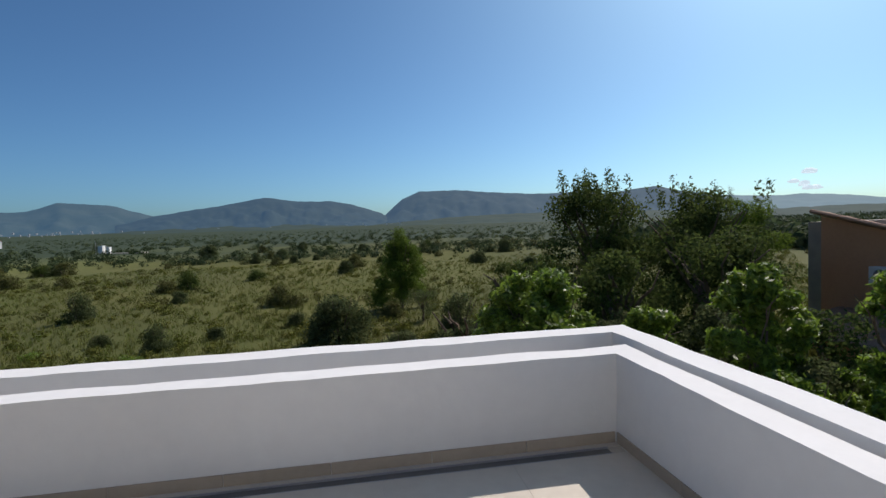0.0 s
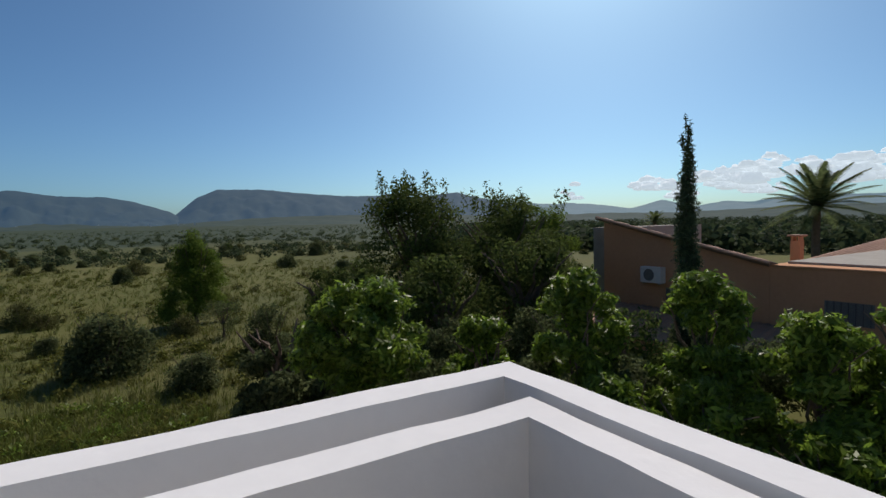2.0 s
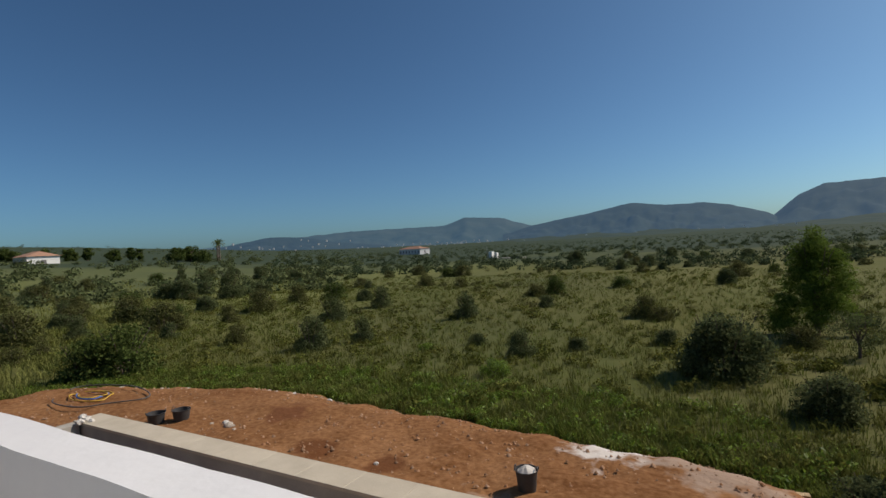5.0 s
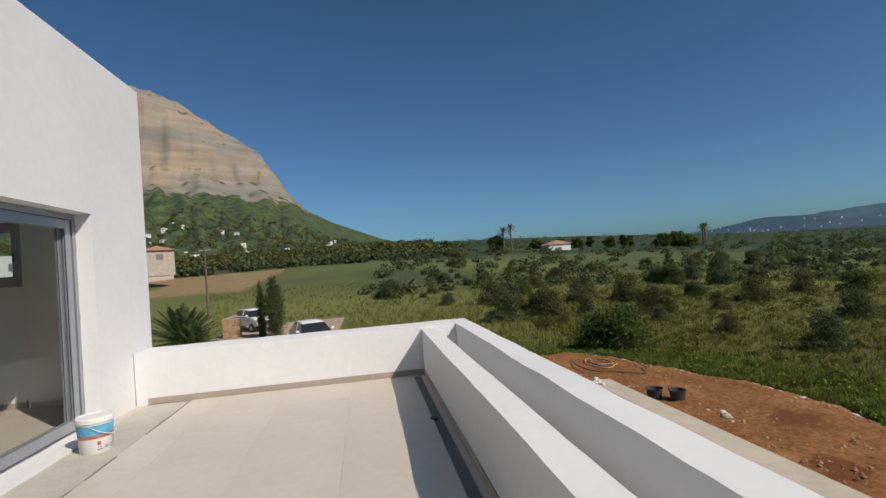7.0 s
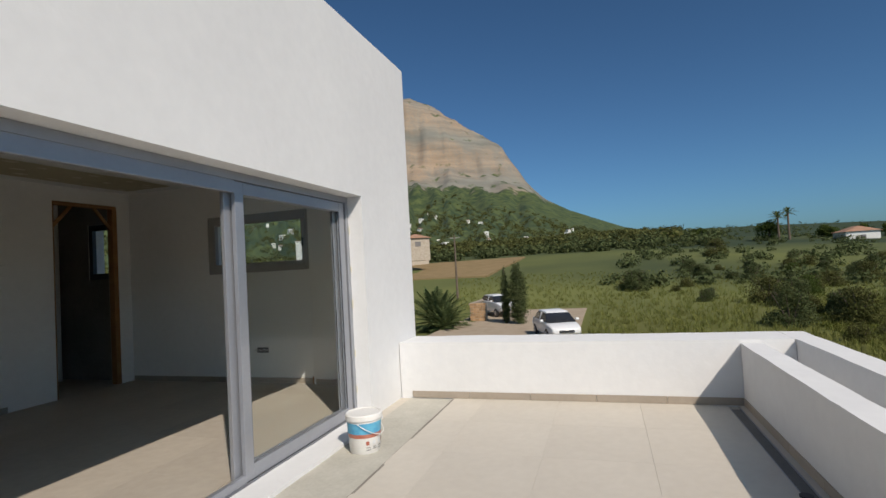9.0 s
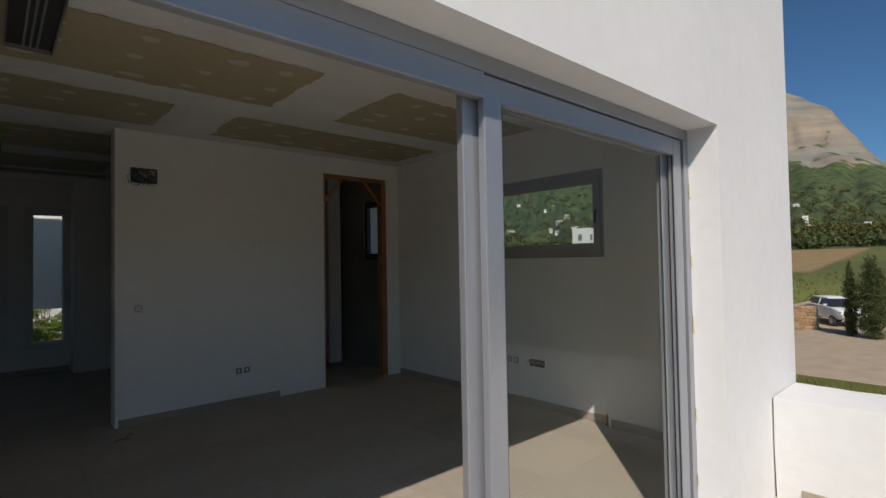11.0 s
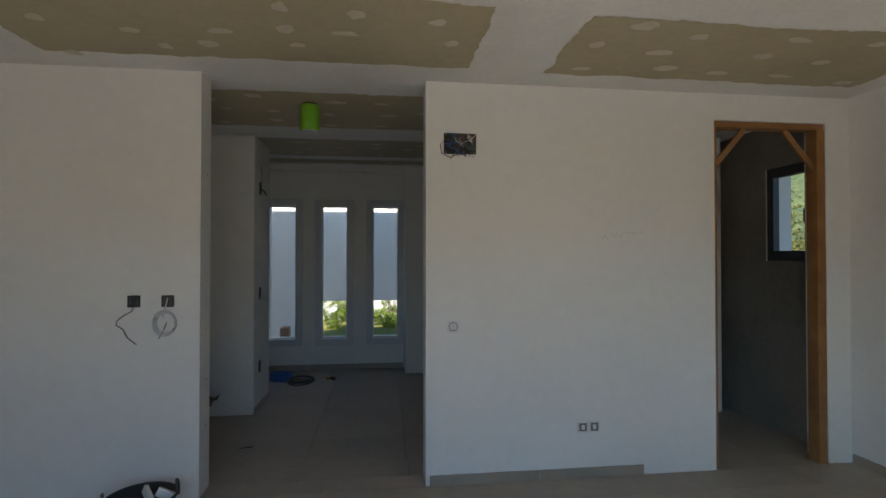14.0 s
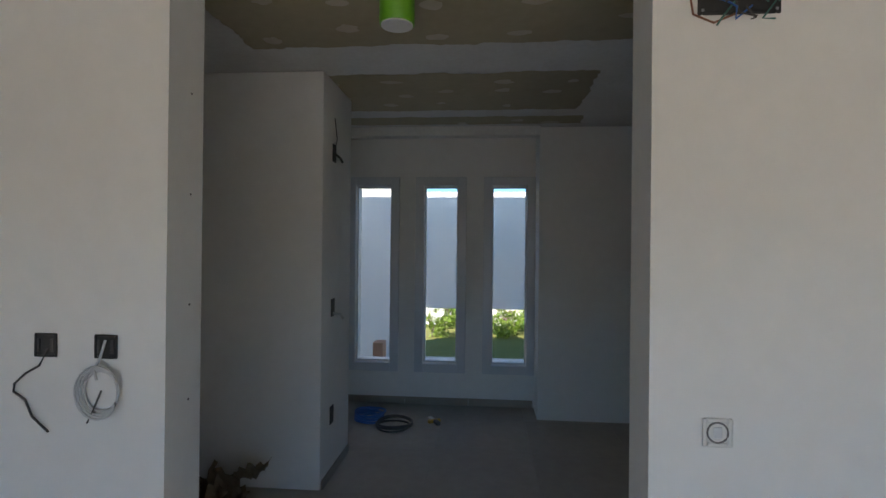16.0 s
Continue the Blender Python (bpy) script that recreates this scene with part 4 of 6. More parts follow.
def junction_box(x0, x1, z0, z1, seed, many):
    """A dark open wall box with loose wires."""
    rng_ = np.random.default_rng(seed)
    root = thing("junction_box", ((x0 + x1) / 2, YB, z0), "open black electrical wall box with loose coloured wires", "junction box")
    w, h = (x1 - x0) / 2, z1 - z0
    part("rim", ring_frame(-w, w, 0, h, -0.007, -0.001, 0.012), PLASTIC_BLACK, root)
    part("recess", box(-w + 0.012, w - 0.012, -0.004, -0.001, 0.012, h - 0.012), PLASTIC_BLACK, root)
    for i in range(many):
        a = rng_.uniform(-w * 0.75, w * 0.75)
        p = [(a, -0.004, rng_.uniform(h * 0.45, h * 0.9))]
        for s in range(6):
            q = p[-1]
            p.append((min(max(q[0] + rng_.normal() * w * 0.28, -w * 0.95), w * 0.95), -0.008 - 0.016 * rng_.random(), min(max(q[2] + rng_.normal() * h * 0.25 - h * 0.04, -h * 0.12), h * 0.95)))
        wire(root, p, 0.0028, (WIRE_GREEN, WIRE_RED, WIRE_BLUE, WIRE_GREY, WIRE_DARK)[i % 5])
    for sx in (-1, 1):
        for zz in (0.012, h - 0.012):
            part("screw", box(sx * (w - 0.012) - 0.004, sx * (w - 0.012) + 0.004, -0.010, -0.007, zz - 0.004, zz + 0.004, 0.001, 1), ALU, root)
    return root


jb = junction_box(-3.035, -2.815, 2.205, 2.345, 4, 15)
wire(jb, [(-0.10, -0.006, 0.10), (-0.135, -0.012, 0.06), (-0.125, -0.012, 0.0), (-0.07, -0.012, -0.025), (-0.01, -0.012, 0.0)], 0.003, WIRE_RED)
wire(jb, [(0.0, -0.01, 0.05), (-0.04, -0.014, 0.0), (-0.065, -0.02, -0.035)], 0.003, WIRE_GREEN)


def wall_plate(name, at, rz, label, category, ring=True, twin=1):
    root = thing(name, at, label, category, rz=rz)
    for k in range(twin):
        x = k * 0.082
        part("plate", ring_frame(x - 0.04, x + 0.04, -0.04, 0.04, -0.006, -0.001, 0.012), PLASTIC_WHITE, root)
        part("recess", box(x - 0.028, x + 0.028, -0.003, -0.001, -0.028, 0.028), INK if not ring else PLASTIC_WHITE, root)
        if ring:
            part("ring", tube([(x + 0.028 * math.cos(a), -0.005, 0.028 * math.sin(a)) for a in np.linspace(0, 2 * math.pi, 18, endpoint=False)], 0.0028, sides=5, closed=True), INK, root, "dark mounting ring")
        part("insert", box(x - 0.012, x + 0.012, -0.007, -0.003, -0.016, 0.016, 0.002, 1), PLASTIC_WHITE if not ring else FRAME_WHITE, root)
    return root


wall_plate("switch_plate", (-2.972, YB, 1.05), 0, "white switch mounting ring without its cover", "switch")
wall_plate("socket", (-2.07, YB, 0.345), 0, "pair of white sockets without covers low on the wall", "socket", False, 2)
wall_plate("socket", (0.0, 2.42, 0.425), -90, "row of four sockets without covers beside the window", "socket", False, 4)
db = thing("junction_box", (0.0, 1.91, 0.39), "black open data box with cut wires", "junction box", rz=-90)
part("rim", ring_frame(-0.09, 0.09, 0.0, 0.07, -0.007, -0.001, 0.008), PLASTIC_BLACK, db)
part("recess", box(-0.082, 0.082, -0.004, -0.001, 0.008, 0.062), PLASTIC_BLACK, db)
rng = np.random.default_rng(8)
for i in range(9):
    x = -0.075 + 0.15 * i / 8
    wire(db, [(x, -0.005, 0.03), (x + rng.normal() * 0.02, -0.015, 0.045), (x + rng.normal() * 0.03, -0.018, 0.02 + 0.03 * rng.random())], 0.004, (WIRE_GREY, WIRE_DARK)[i % 2])
for k, x in enumerate((-4.968, -4.77)):
    root = thing("junction_box", (x, YB, 1.24), "small black wall box with a hanging cable" if k == 0 else "small black wall box with a coiled grey cable", "junction box")
    part("rim", ring_frame(-0.037, 0.037, -0.037, 0.037, -0.006, -0.001, 0.007), PLASTIC_BLACK, root)
    part("recess", box(-0.03, 0.03, -0.003, -0.001, -0.03, 0.03), PLASTIC_BLACK, root)
    for s in (-1, 1):
        part("lug", box(s * 0.022 - 0.005, s * 0.022 + 0.005, -0.008, -0.003, -0.02, 0.02, 0.001, 1), WIRE_DARK, root)
    if k == 0:
        wire(root, [(0.01, -0.006, -0.01), (-0.005, -0.02, -0.06), (-0.05, -0.02, -0.085), (-0.095, -0.012, -0.12), (-0.10, -0.01, -0.145), (-0.06, -0.01, -0.17), (-0.035, -0.012, -0.22), (0.02, -0.012, -0.265)], 0.0035, WIRE_DARK)
    else:
        wire(root, [(0.0, -0.006, 0.02), (-0.005, -0.02, -0.03), (-0.025, -0.02, -0.07), (-0.02, -0.015, -0.10)], 0.004, WIRE_GREY)
        for c in range(4):
            wire(root, [(-0.008 + (0.055 + 0.005 * c) * math.cos(a), -0.012 - 0.006 * c, -0.135 + (0.062 + 0.006 * c) * math.sin(a)) for a in np.linspace(0, 2 * math.pi, 22)], 0.0036, WIRE_GREY)
        wire(root, [(0.0, -0.02, -0.13), (-0.01, -0.03, -0.17), (-0.045, -0.02, -0.23)], 0.003, WIRE_DARK)

# screwed plasterboard return inside the opening
bm = bmesh.new()
for z in (0.42, 0.72, 1.05, 1.36, 1.72, 2.05, 2.4):
    bmesh.ops.create_cone(bm, cap_ends=True, segments=8, radius1=0.004, radius2=0.004, depth=0.002, matrix=pose(-4.579, YB + 0.12, z, 0, 90, 0))
tagged(part("screw_head", bm, INK), "row of screw heads in the plasterboard reveal", "screws", kind="stuff")

# pencil notes left on the plaster
scribble = tagged(new("wall_pencil_notes"), "faint pencil scribbles on the plaster", "marks", kind="structure")
GRAPHITE = material("graphite", (0.46, 0.44, 0.41), (0.54, 0.52, 0.49), 30, 0.8)
rng = np.random.default_rng(61)
for i in range(5):
    x = -1.93 + 0.065 * i
    part("stroke", tube([(x + 0.013 * k, YB - 0.0008, 1.655 + 0.008 * i + 0.012 * rng.normal()) for k in range(5)], 0.0018, sides=4), GRAPHITE, scribble)

# lamp can under the hall ceiling
can = thing("ceiling_lamp", (-3.99, 4.74, HC - 0.215), "bright green metal can spotlight under the hall ceiling", "lamp")
smooth(part("can", lathe([(0.071, 0.0), (0.073, 0.003), (0.073, 0.19), (0.070, 0.195)], 28), COPPER_GREEN, can), 50)
smooth(part("diffuser", lathe([(0.066, -0.004), (0.066, 0.006)], 24), PLASTIC_WHITE, can, "white round diffuser"), 50)
part("base", lathe([(0.055, 0.19), (0.055, 0.211)], 20), PLASTIC_BLACK, can)

# air grille opening in the room ceiling; a black sheet stands for its unlit depth
grille = thing("ceiling_vent", (-3.83, 1.95, HC - 0.004), "air duct opening in the ceiling, its dark depth a black sheet", "vent")
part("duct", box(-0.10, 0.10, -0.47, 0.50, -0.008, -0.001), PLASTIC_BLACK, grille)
part("rim", blocks([-0.11, -0.10, 0.10, 0.11], [-0.48, -0.47, 0.5, 0.51], [-0.03, -0.001], lambda x, y, z: abs(x) > 0.1 or y < -0.47 or y > 0.5), material("sheet_metal", (0.3, 0.29, 0.27), (0.24, 0.23, 0.21), 4, 0.5, metal=0.6), grille)
for i in range(3):
    part("strap", box(-0.03 + 0.03 * i, -0.02 + 0.03 * i, -0.45, 0.48, -0.02, -0.010), ALU, grille)


# hall electrics on the pier
for z, nm, lb in ((2.20, "switch_plate", "black flush wall box with a loose wire"), (1.15, "switch_plate", "black double wall box on the pier"), (0.42, "socket", "black round wall box on the pier")):
    r = thing(nm, (-4.655, 6.05, z), lb, "wall box")
    part("rim", box(0.001, 0.008, -0.035, 0.035, -0.06, 0.06, 0.002, 1), PLASTIC_BLACK, r)
    if z > 2:
        wire(r, [(0.006, 0.0, 0.0), (0.02, 0.01, 0.10), (0.006, 0.0, 0.24)], 0.003, WIRE_DARK)
        wire(r, [(0.006, 0.0, 0.0), (0.04, 0.02, -0.03), (0.055, 0.03, -0.06)], 0.008, WIRE_DARK)
    elif z > 1:
        wire(r, [(0.006, 0.0, -0.04), (0.05, 0.02, -0.05), (0.07, 0.03, -0.08)], 0.010, WIRE_GREY)


# ---- loose things indoors ----
def coil(name, at, radius, count, r, mat, label, category, seed):
    rng_ = np.random.default_rng(seed)
    root = thing(name, at, label, category)
    for i in range(count):
        rr, ph = radius * (0.86 + 0.28 * rng_.random()), rng_.uniform(0, 6)
        ox, oy = rng_.normal() * radius * 0.07, rng_.normal() * radius * 0.07
        smooth(part("loop", tube([(ox + rr * math.cos(a), oy + rr * math.sin(a), r + i * r * 1.05 + r * 0.6 * math.sin(a * 2 + ph)) for a in np.linspace(0, 2 * math.pi, 26, endpoint=False)], r, sides=6, closed=True), mat, root), 80)
    return root


coil("cable_coil", (-4.66, 7.22, 0.0), 0.125, 6, 0.011, WIRE_BLUE, "coil of blue corrugated conduit lying on the floor", "cable", 1)
coil("cable_coil", (-4.40, 7.08, 0.0), 0.155, 4, 0.009, WIRE_DARK, "loose coil of black cable lying on the floor", "cable", 2)
tool = thing("hand_tool", (-4.06, 7.20, 0.0), "yellow-handled hand tool dropped on the floor", "tool", rz=30)
part("handle", box(-0.06, 0.06, -0.016, 0.016, 0.0, 0.03, 0.008), YELLOW, tool)
part("blade", box(0.0, 0.035, 0.012, 0.14, 0.002, 0.012, 0.002), PLASTIC_WHITE, tool)
part("grip", box(-0.02, 0.02, -0.10, -0.012, 0.0, 0.035, 0.01), WIRE_DARK, tool)
bag = thing("rubbish_pile", (-5.1, 5.62, 0.0), "crumpled brown cardboard and bags against the pier", "rubbish")
rng = np.random.default_rng(21)
for i in range(9):
    bm = bmesh.new()
    bmesh.ops.create_grid(bm, x_segments=7, y_segments=6, size=0.5)
    w, d = rng.uniform(0.16, 0.30), rng.uniform(0.12, 0.22)
    for v in bm.verts:
        fold = 0.06 * abs(v.co.x * 2) ** 1.3 * (1 if i % 2 else -0.5)
        v.co = Vector((v.co.x * w, v.co.y * d, fold + 0.05 * noise.noise(Vector((v.co.x * 5, v.co.y * 5, i * 3.1)))))
    bmesh.ops.solidify(bm, geom=bm.faces[:], thickness=0.004)
    ob = part("scrap", bm, CARD, bag)
    ob.matrix_basis = pose(rng.uniform(-0.26, 0.12), rng.uniform(-0.14, 0.05), 0.05 + 0.018 * i, rng.uniform(-35, 35), rng.uniform(-30, 30), rng.uniform(0, 180))


def builders_tub(at, rz=0.0, r=0.19, h=0.26, fill=None, label="black rubber builder's tub with two handles", category="tub", parent_name="builders_tub"):
    root = thing(parent_name, at, label, category, rz=rz)
    smooth(part("body", lathe([(r * 0.78, 0.0), (r * 0.80, 0.012), (r, h), (r + 0.012, h), (r + 0.012, h - 0.012), (r + 0.004, h - 0.014), (r * 0.98, h - 0.03), (r * 0.96, h - 0.01), (r * 0.76, 0.02), (0.001, 0.02)], 26), PLASTIC_BLACK, root), 50)
    for s in (0, math.pi):
        c, sn = math.cos(s), math.sin(s)
        smooth(part("handle", tube([(c * r * 1.02 - sn * d, sn * r * 1.02 + c * d, h + e) for d, e in ((-0.06, -0.01), (-0.05, 0.035), (0.0, 0.05), (0.05, 0.035), (0.06, -0.01))], 0.009, sides=7), PLASTIC_BLACK, root), 60)
    if fill is not None:
        bm = lathe([(r * 0.9, h - 0.05), (r * 0.85, h - 0.02), (r * 0.4, h + 0.03), (0.01, h + 0.045)], 22)
        for v in bm.verts:
            v.co += 0.02 * noise.noise_vector(v.co * 22)
        part("rubble", bm, fill, root, "pale rubble filling it")
    return root


tub1 = builders_tub((-4.80, 3.86, 0.0), 25, 0.18, 0.16, None, "black rubber builder's tub with offcuts on the room floor")
for i, (x, y, a) in enumerate(((0.03, 0.04, 20), (0.12, -0.02, 70), (-0.06, -0.03, 140))):
    ob = part("offcut", box(-0.012, 0.012, -0.06, 0.06, 0.0, 0.05, 0.003), PLASTIC_WHITE, tub1)
    ob.matrix_basis = pose(x, y, 0.12, 25, 10, a)
for i, (x, y, rz) in enumerate(((-3.22, 3.74, 10), (-3.12, 3.80, 60), (-4.55, 4.95, 30), (-1.05, 4.22, 80))):
    w = thing("wire_offcut", (x, y, 0.0), "small dark wire offcut on the floor", "wire", rz=rz)
    part("wire", tube([(0, 0, 0.003), (0.04, 0.01, 0.006), (0.08, -0.01, 0.003), (0.11, 0.012, 0.003)], 0.003, sides=6), WIRE_DARK, w)

# small marks of water pipes by the pier
stub = thing("pipe_stub", (-0.035, 1.15, 0.0), "short copper pipe stub at the wall foot", "pipe")
part("pipe", tube([(0, 0, 0), (0, 0, 0.10)], 0.008, sides=10), TIMBER, stub)

# ---- paint bucket on the terrace ----
bk = thing("paint_bucket", (-1.95, -0.52, FLOOR_Z - 0.008), "white plastic paint bucket with blue and red label", "bucket")
smooth(part("body", lathe([(0.118, 0.0), (0.121, 0.004), (0.138, 0.285), (0.13, 0.285)], 32), PLASTIC_WHITE, bk), 40)
smooth(part("lid", lathe([(0.140, 0.255), (0.147, 0.258), (0.147, 0.292), (0.140, 0.300), (0.128, 0.300), (0.126, 0.294)], 32), PLASTIC_WHITE, bk, "white snap-on lid"), 40)


def band(z0, z1, mat, name, lift=0.0015, a0=0.0, a1=2 * math.pi):
    k = 32
    bm = bmesh.new()
    r = lambda z: 0.121 + 0.017 * (z - 0.004) / 0.281 + lift
    an = np.linspace(a0, a1, k)
    lo = [bm.verts.new((r(z0) * math.cos(a), r(z0) * math.sin(a), z0)) for a in an]
    hi = [bm.verts.new((r(z1) * math.cos(a), r(z1) * math.sin(a), z1)) for a in an]
    for i in range(k - 1):
        bm.faces.new((lo[i], lo[i + 1], hi[i + 1], hi[i]))
    return smooth(part(name, bm, mat, bk), 60)


band(0.155, 0.238, LABEL_BLUE, "label_band")
band(0.125, 0.155, LABEL_RED, "label_band")
for i in range(7):
    a = -2.6 + 0.42 * i
    band(0.03 + 0.006 * (i % 2), 0.036 + 0.006 * (i % 2), INK, "print_line", 0.002, a, a + 0.3)
    band(0.05, 0.055, INK, "print_line", 0.002, a, a + 0.26)
    band(0.07, 0.10, LABEL_RED if i % 3 == 0 else FRAME_WHITE, "print_block", 0.002, a, a + 0.2)
smooth(part("bail", tube([(0.142 * math.cos(a), 0.142 * math.sin(a) - 0.01, 0.24 - 0.10 * math.sin(math.pi * (a + math.pi) / math.pi)) for a in np.linspace(-math.pi, 0, 16)], 0.003, sides=6), PLASTIC_WHITE, bk), 60)

# ---- garden plot below the terrace ----
COPING = material("pale_coping", (0.52, 0.46, 0.36), (0.44, 0.385, 0.30), 2.5, 0.9, 0.15, 30, rnd=0.05)
gw = thing("garden_wall", (0, 0, 0), "low concrete retaining wall with flat pale coping", "wall")
part("wall_body", box(-7.5, 6.5, -9.30, -8.80, -3.6, -2.26, 0.006), CONCRETE, gw)
for i in range(14):
    part("coping", box(-7.5 + i, -6.504 + i, -9.34, -8.76, -2.258, -2.20, 0.006), COPING, gw)
part("end_return", box(6.2, 6.5, -8.75, -6.2, -3.6, -2.22, 0.006), CONCRETE, gw)
rb = thing("mortar_heap", (6.6, -9.0, -2.2), "white mortar rubble on the wall end", "rubble")
rng = np.random.default_rng(31)


def lump(r, seed, flat=0.7, rough=0.45):
    bm = bmesh.new()
    bmesh.ops.create_icosphere(bm, subdivisions=2, radius=r)
    for v in bm.verts:
        v.co *= 1 + rough * noise.noise(v.co / r * 1.3 + Vector((seed * 3.7, 0, 0)))
        v.co.z *= flat
    return bm


WHITE_STONE = material("white_rubble", (0.62, 0.59, 0.54), (0.5, 0.47, 0.42), 5, 0.95, 0.4, 20, rnd=0.15)
for i in range(6):
    part("lump", lump(0.045 + 0.05 * rng.random(), i), WHITE_STONE, rb).location = (-0.25 + rng.normal() * 0.2, rng.normal() * 0.14, 0.02)
builders_tub((4.93, -10.35, -2.52), 20, 0.2, 0.28)
builders_tub((5.34, -9.98, -2.52), 60, 0.2, 0.26)
builders_tub((-3.78, -10.35, -2.5), 10, 0.17, 0.32, WHITE_STONE, "black builder's bucket full of pale rubble", "bucket", "builders_bucket")
stones = [lump(0.09, s, 0.62).copy() for s in (1, 2, 3, 4)]
stone_meshes = []
for s, b in enumerate(stones):
    me = bpy.data.meshes.new("stone")
    b.to_mesh(me)
    me.materials.append(STONE if s else WHITE_STONE)
    stone_meshes.append(me)


def ground_at(x, y):
    return float(land(x, y))


for i in range(34):
    x = 3.0 + 10.0 * i / 34 + rng.normal() * 0.12
    s = tagged(new("stone", stone_meshes[i % 4]), "pale fieldstone at the edge of the red soil", "stone", "stones along the plot edge")
    k = 0.35 + 0.6 * rng.random() ** 2
    y = edge_y(x) + 0.62 + rng.normal() * 0.12
    s.matrix_basis = pose(x, y, earth_z(x, y) - 0.01, 0, 0, rng.uniform(0, 360)) @ Matrix.Diagonal((k * 1.3, k, k, 1))
for i, (x, y, k) in enumerate(((3.68, -10.63, 0.95), (3.42, -10.52, 1.3), (3.95, -10.45, 0.6), (3.1, -10.4, 0.5), (-1.0, -10.2, 0.5), (-5.5, -9.9, 0.6))):
    s = tagged(new("stone", stone_meshes[i % 4]), "pale stone lying loose on the red soil", "stone", "loose stones on the soil")
    s.matrix_basis = pose(x, y, -2.5, 0, 0, 50 * i) @ Matrix.Diagonal((k, k, k, 1))
# small clods and pebbles
V, Q = [], []
for i in range(7000):
    x, y = rng.uniform(-8.6, 12), 0
    y0 = edge_y(x)
    y = y0 + 0.2 + 8.5 * rng.random() ** 1.3
    if y > -5:
        continue
    r = 0.008 + 0.045 * rng.random() ** 4
    c = np.array((x, y, earth_z(x, y) + 0.005))
    base = len(V)
    for a in range(4):
        V.append(c + r * np.array((math.cos(a * 1.57 + i), math.sin(a * 1.57 + i), -0.3)))
    V.append(c + np.array((0.2 * r, 0, r * 0.8)))
    Q += [(base + a, base + (a + 1) % 4, base + 4) for a in range(4)]
tagged(part("pebble", mesh_of("pebble", V, Q), material("clod", (0.24, 0.11, 0.05), (0.36, 0.24, 0.16), 3, 0.95, rnd=0.4, island=True)), "small clods and pebbles on the red soil", "pebbles", kind="stuff")
hose = thing("garden_hose", (9.6, -10.6, -2.48), "tangled yellow and blue hose on the soil", "hose")
for k, (mat, r0) in enumerate(((YELLOW, 0.75), (WIRE_BLUE, 0.55), (YELLOW, 0.5), (WIRE_DARK, 1.6))):
    smooth(part("hose_loop", tube([(r0 * math.cos(a) * (1 + 0.2 * math.sin(3 * a + k)) - 0.4 * (k == 3), 0.6 * r0 * math.sin(a), 0.02 + 0.02 * k) for a in np.linspace(0.3 * k, 0.3 * k + 5.4, 40)], 0.018, sides=6), mat, hose), 80)
plank = thing("plank", (-7.15, -12.35, earth_z(-7.15, -12.35) + 0.02), "pale timber board lying at the soil edge", "plank", rz=8)
part("board", box(-0.36, 0.36, -0.06, 0.06, 0.0, 0.035, 0.004), material("pale_board", (0.5, 0.36, 0.2), (0.42, 0.29, 0.16), 6, 0.8), plank)


# ---- plants ----
def branch_net(rng_, height, spread, limbs, r):
    """Trunk and limbs, all tapering."""
    bm = tube([(0, 0, -0.3), (0.05 * rng_.normal(), 0.05 * rng_.normal(), height * 0.25), (0.1 * rng_.normal(), 0.1 * rng_.normal(), height * 0.5)], r, r * 0.7, 8)
    for i in range(limbs):
        a, h0 = 2 * math.pi * i / limbs + rng_.normal() * 0.3, height * rng_.uniform(0.22, 0.48)
        e = spread * rng_.uniform(0.6, 0.95)
        pts = [(0, 0, h0)]
        for s in range(1, 5):
            f = s / 4
            pts.append((math.cos(a) * e * f + 0.06 * rng_.normal(), math.sin(a) * e * f + 0.06 * rng_.normal(), h0 + (height * 0.85 - h0) * f ** 0.8 + 0.06 * rng_.normal()))
        tube(pts, r * 0.5, r * 0.1, 6, bm)
    return bm


def tree(name, at, label, category, height, clumps, count, ln, wd, leaf, seed, group="", trunk=0.12, limbs=6, spread=None, up=0.3, shell=0.45):
    rng_ = np.random.default_rng(seed)
    root = thing(name, at, label, category, group)
    smooth(part("trunk", branch_net(rng_, height, spread or max(c[3] for c in clumps), limbs, trunk), BARK, root), 60)
    foliage("crown", rng_, clumps, count, ln, wd, leaf, root, up, shell)
    return root


def cloud_of(rng_, rx, ry, z0, z1, k, size, taper=0.0):
    """Clumps filling an uneven crown."""
    out = []
    for i in range(k):
        f = rng_.random()
        s = 1 - taper * f
        a, r = rng_.uniform(0, 2 * math.pi), rng_.random() ** 0.5
        q = size * rng_.uniform(0.6, 1.15)
        out.append((math.cos(a) * r * rx * s * (1 - 0.4 * abs(2 * f - 0.9)), math.sin(a) * r * ry * s * (1 - 0.4 * abs(2 * f - 0.9)), z0 + (z1 - z0) * f, q, q, q * 0.75))
    return out


# broad-leaved garden trees along the boundary
BR = (("garden_tree", -10.6, -10.35, 2.95, 0.96, 26, 9000), ("garden_tree", -12.35, -9.15, 2.35, 0.62, 14, 4200), ("garden_tree", -14.0, -8.4, 3.15, 0.75, 20, 6500),
      ("garden_tree", -14.9, -6.65, 3.15, 0.72, 20, 6500), ("garden_tree", -15.1, -5.05, 2.65, 0.75, 18, 6000), ("garden_tree", -15.5, -4.1, 3.1, 0.7, 18, 6000), ("garden_tree", -12.9, -10.0, 1.9, 0.6, 12, 3000), ("garden_tree", -13.6, -5.9, 1.7, 0.8, 12, 3600), ("garden_tree", -14.0, -4.4, 1.5, 0.8, 12, 3200), ("garden_tree", -13.4, -7.3, 1.6, 0.8, 12, 3200))
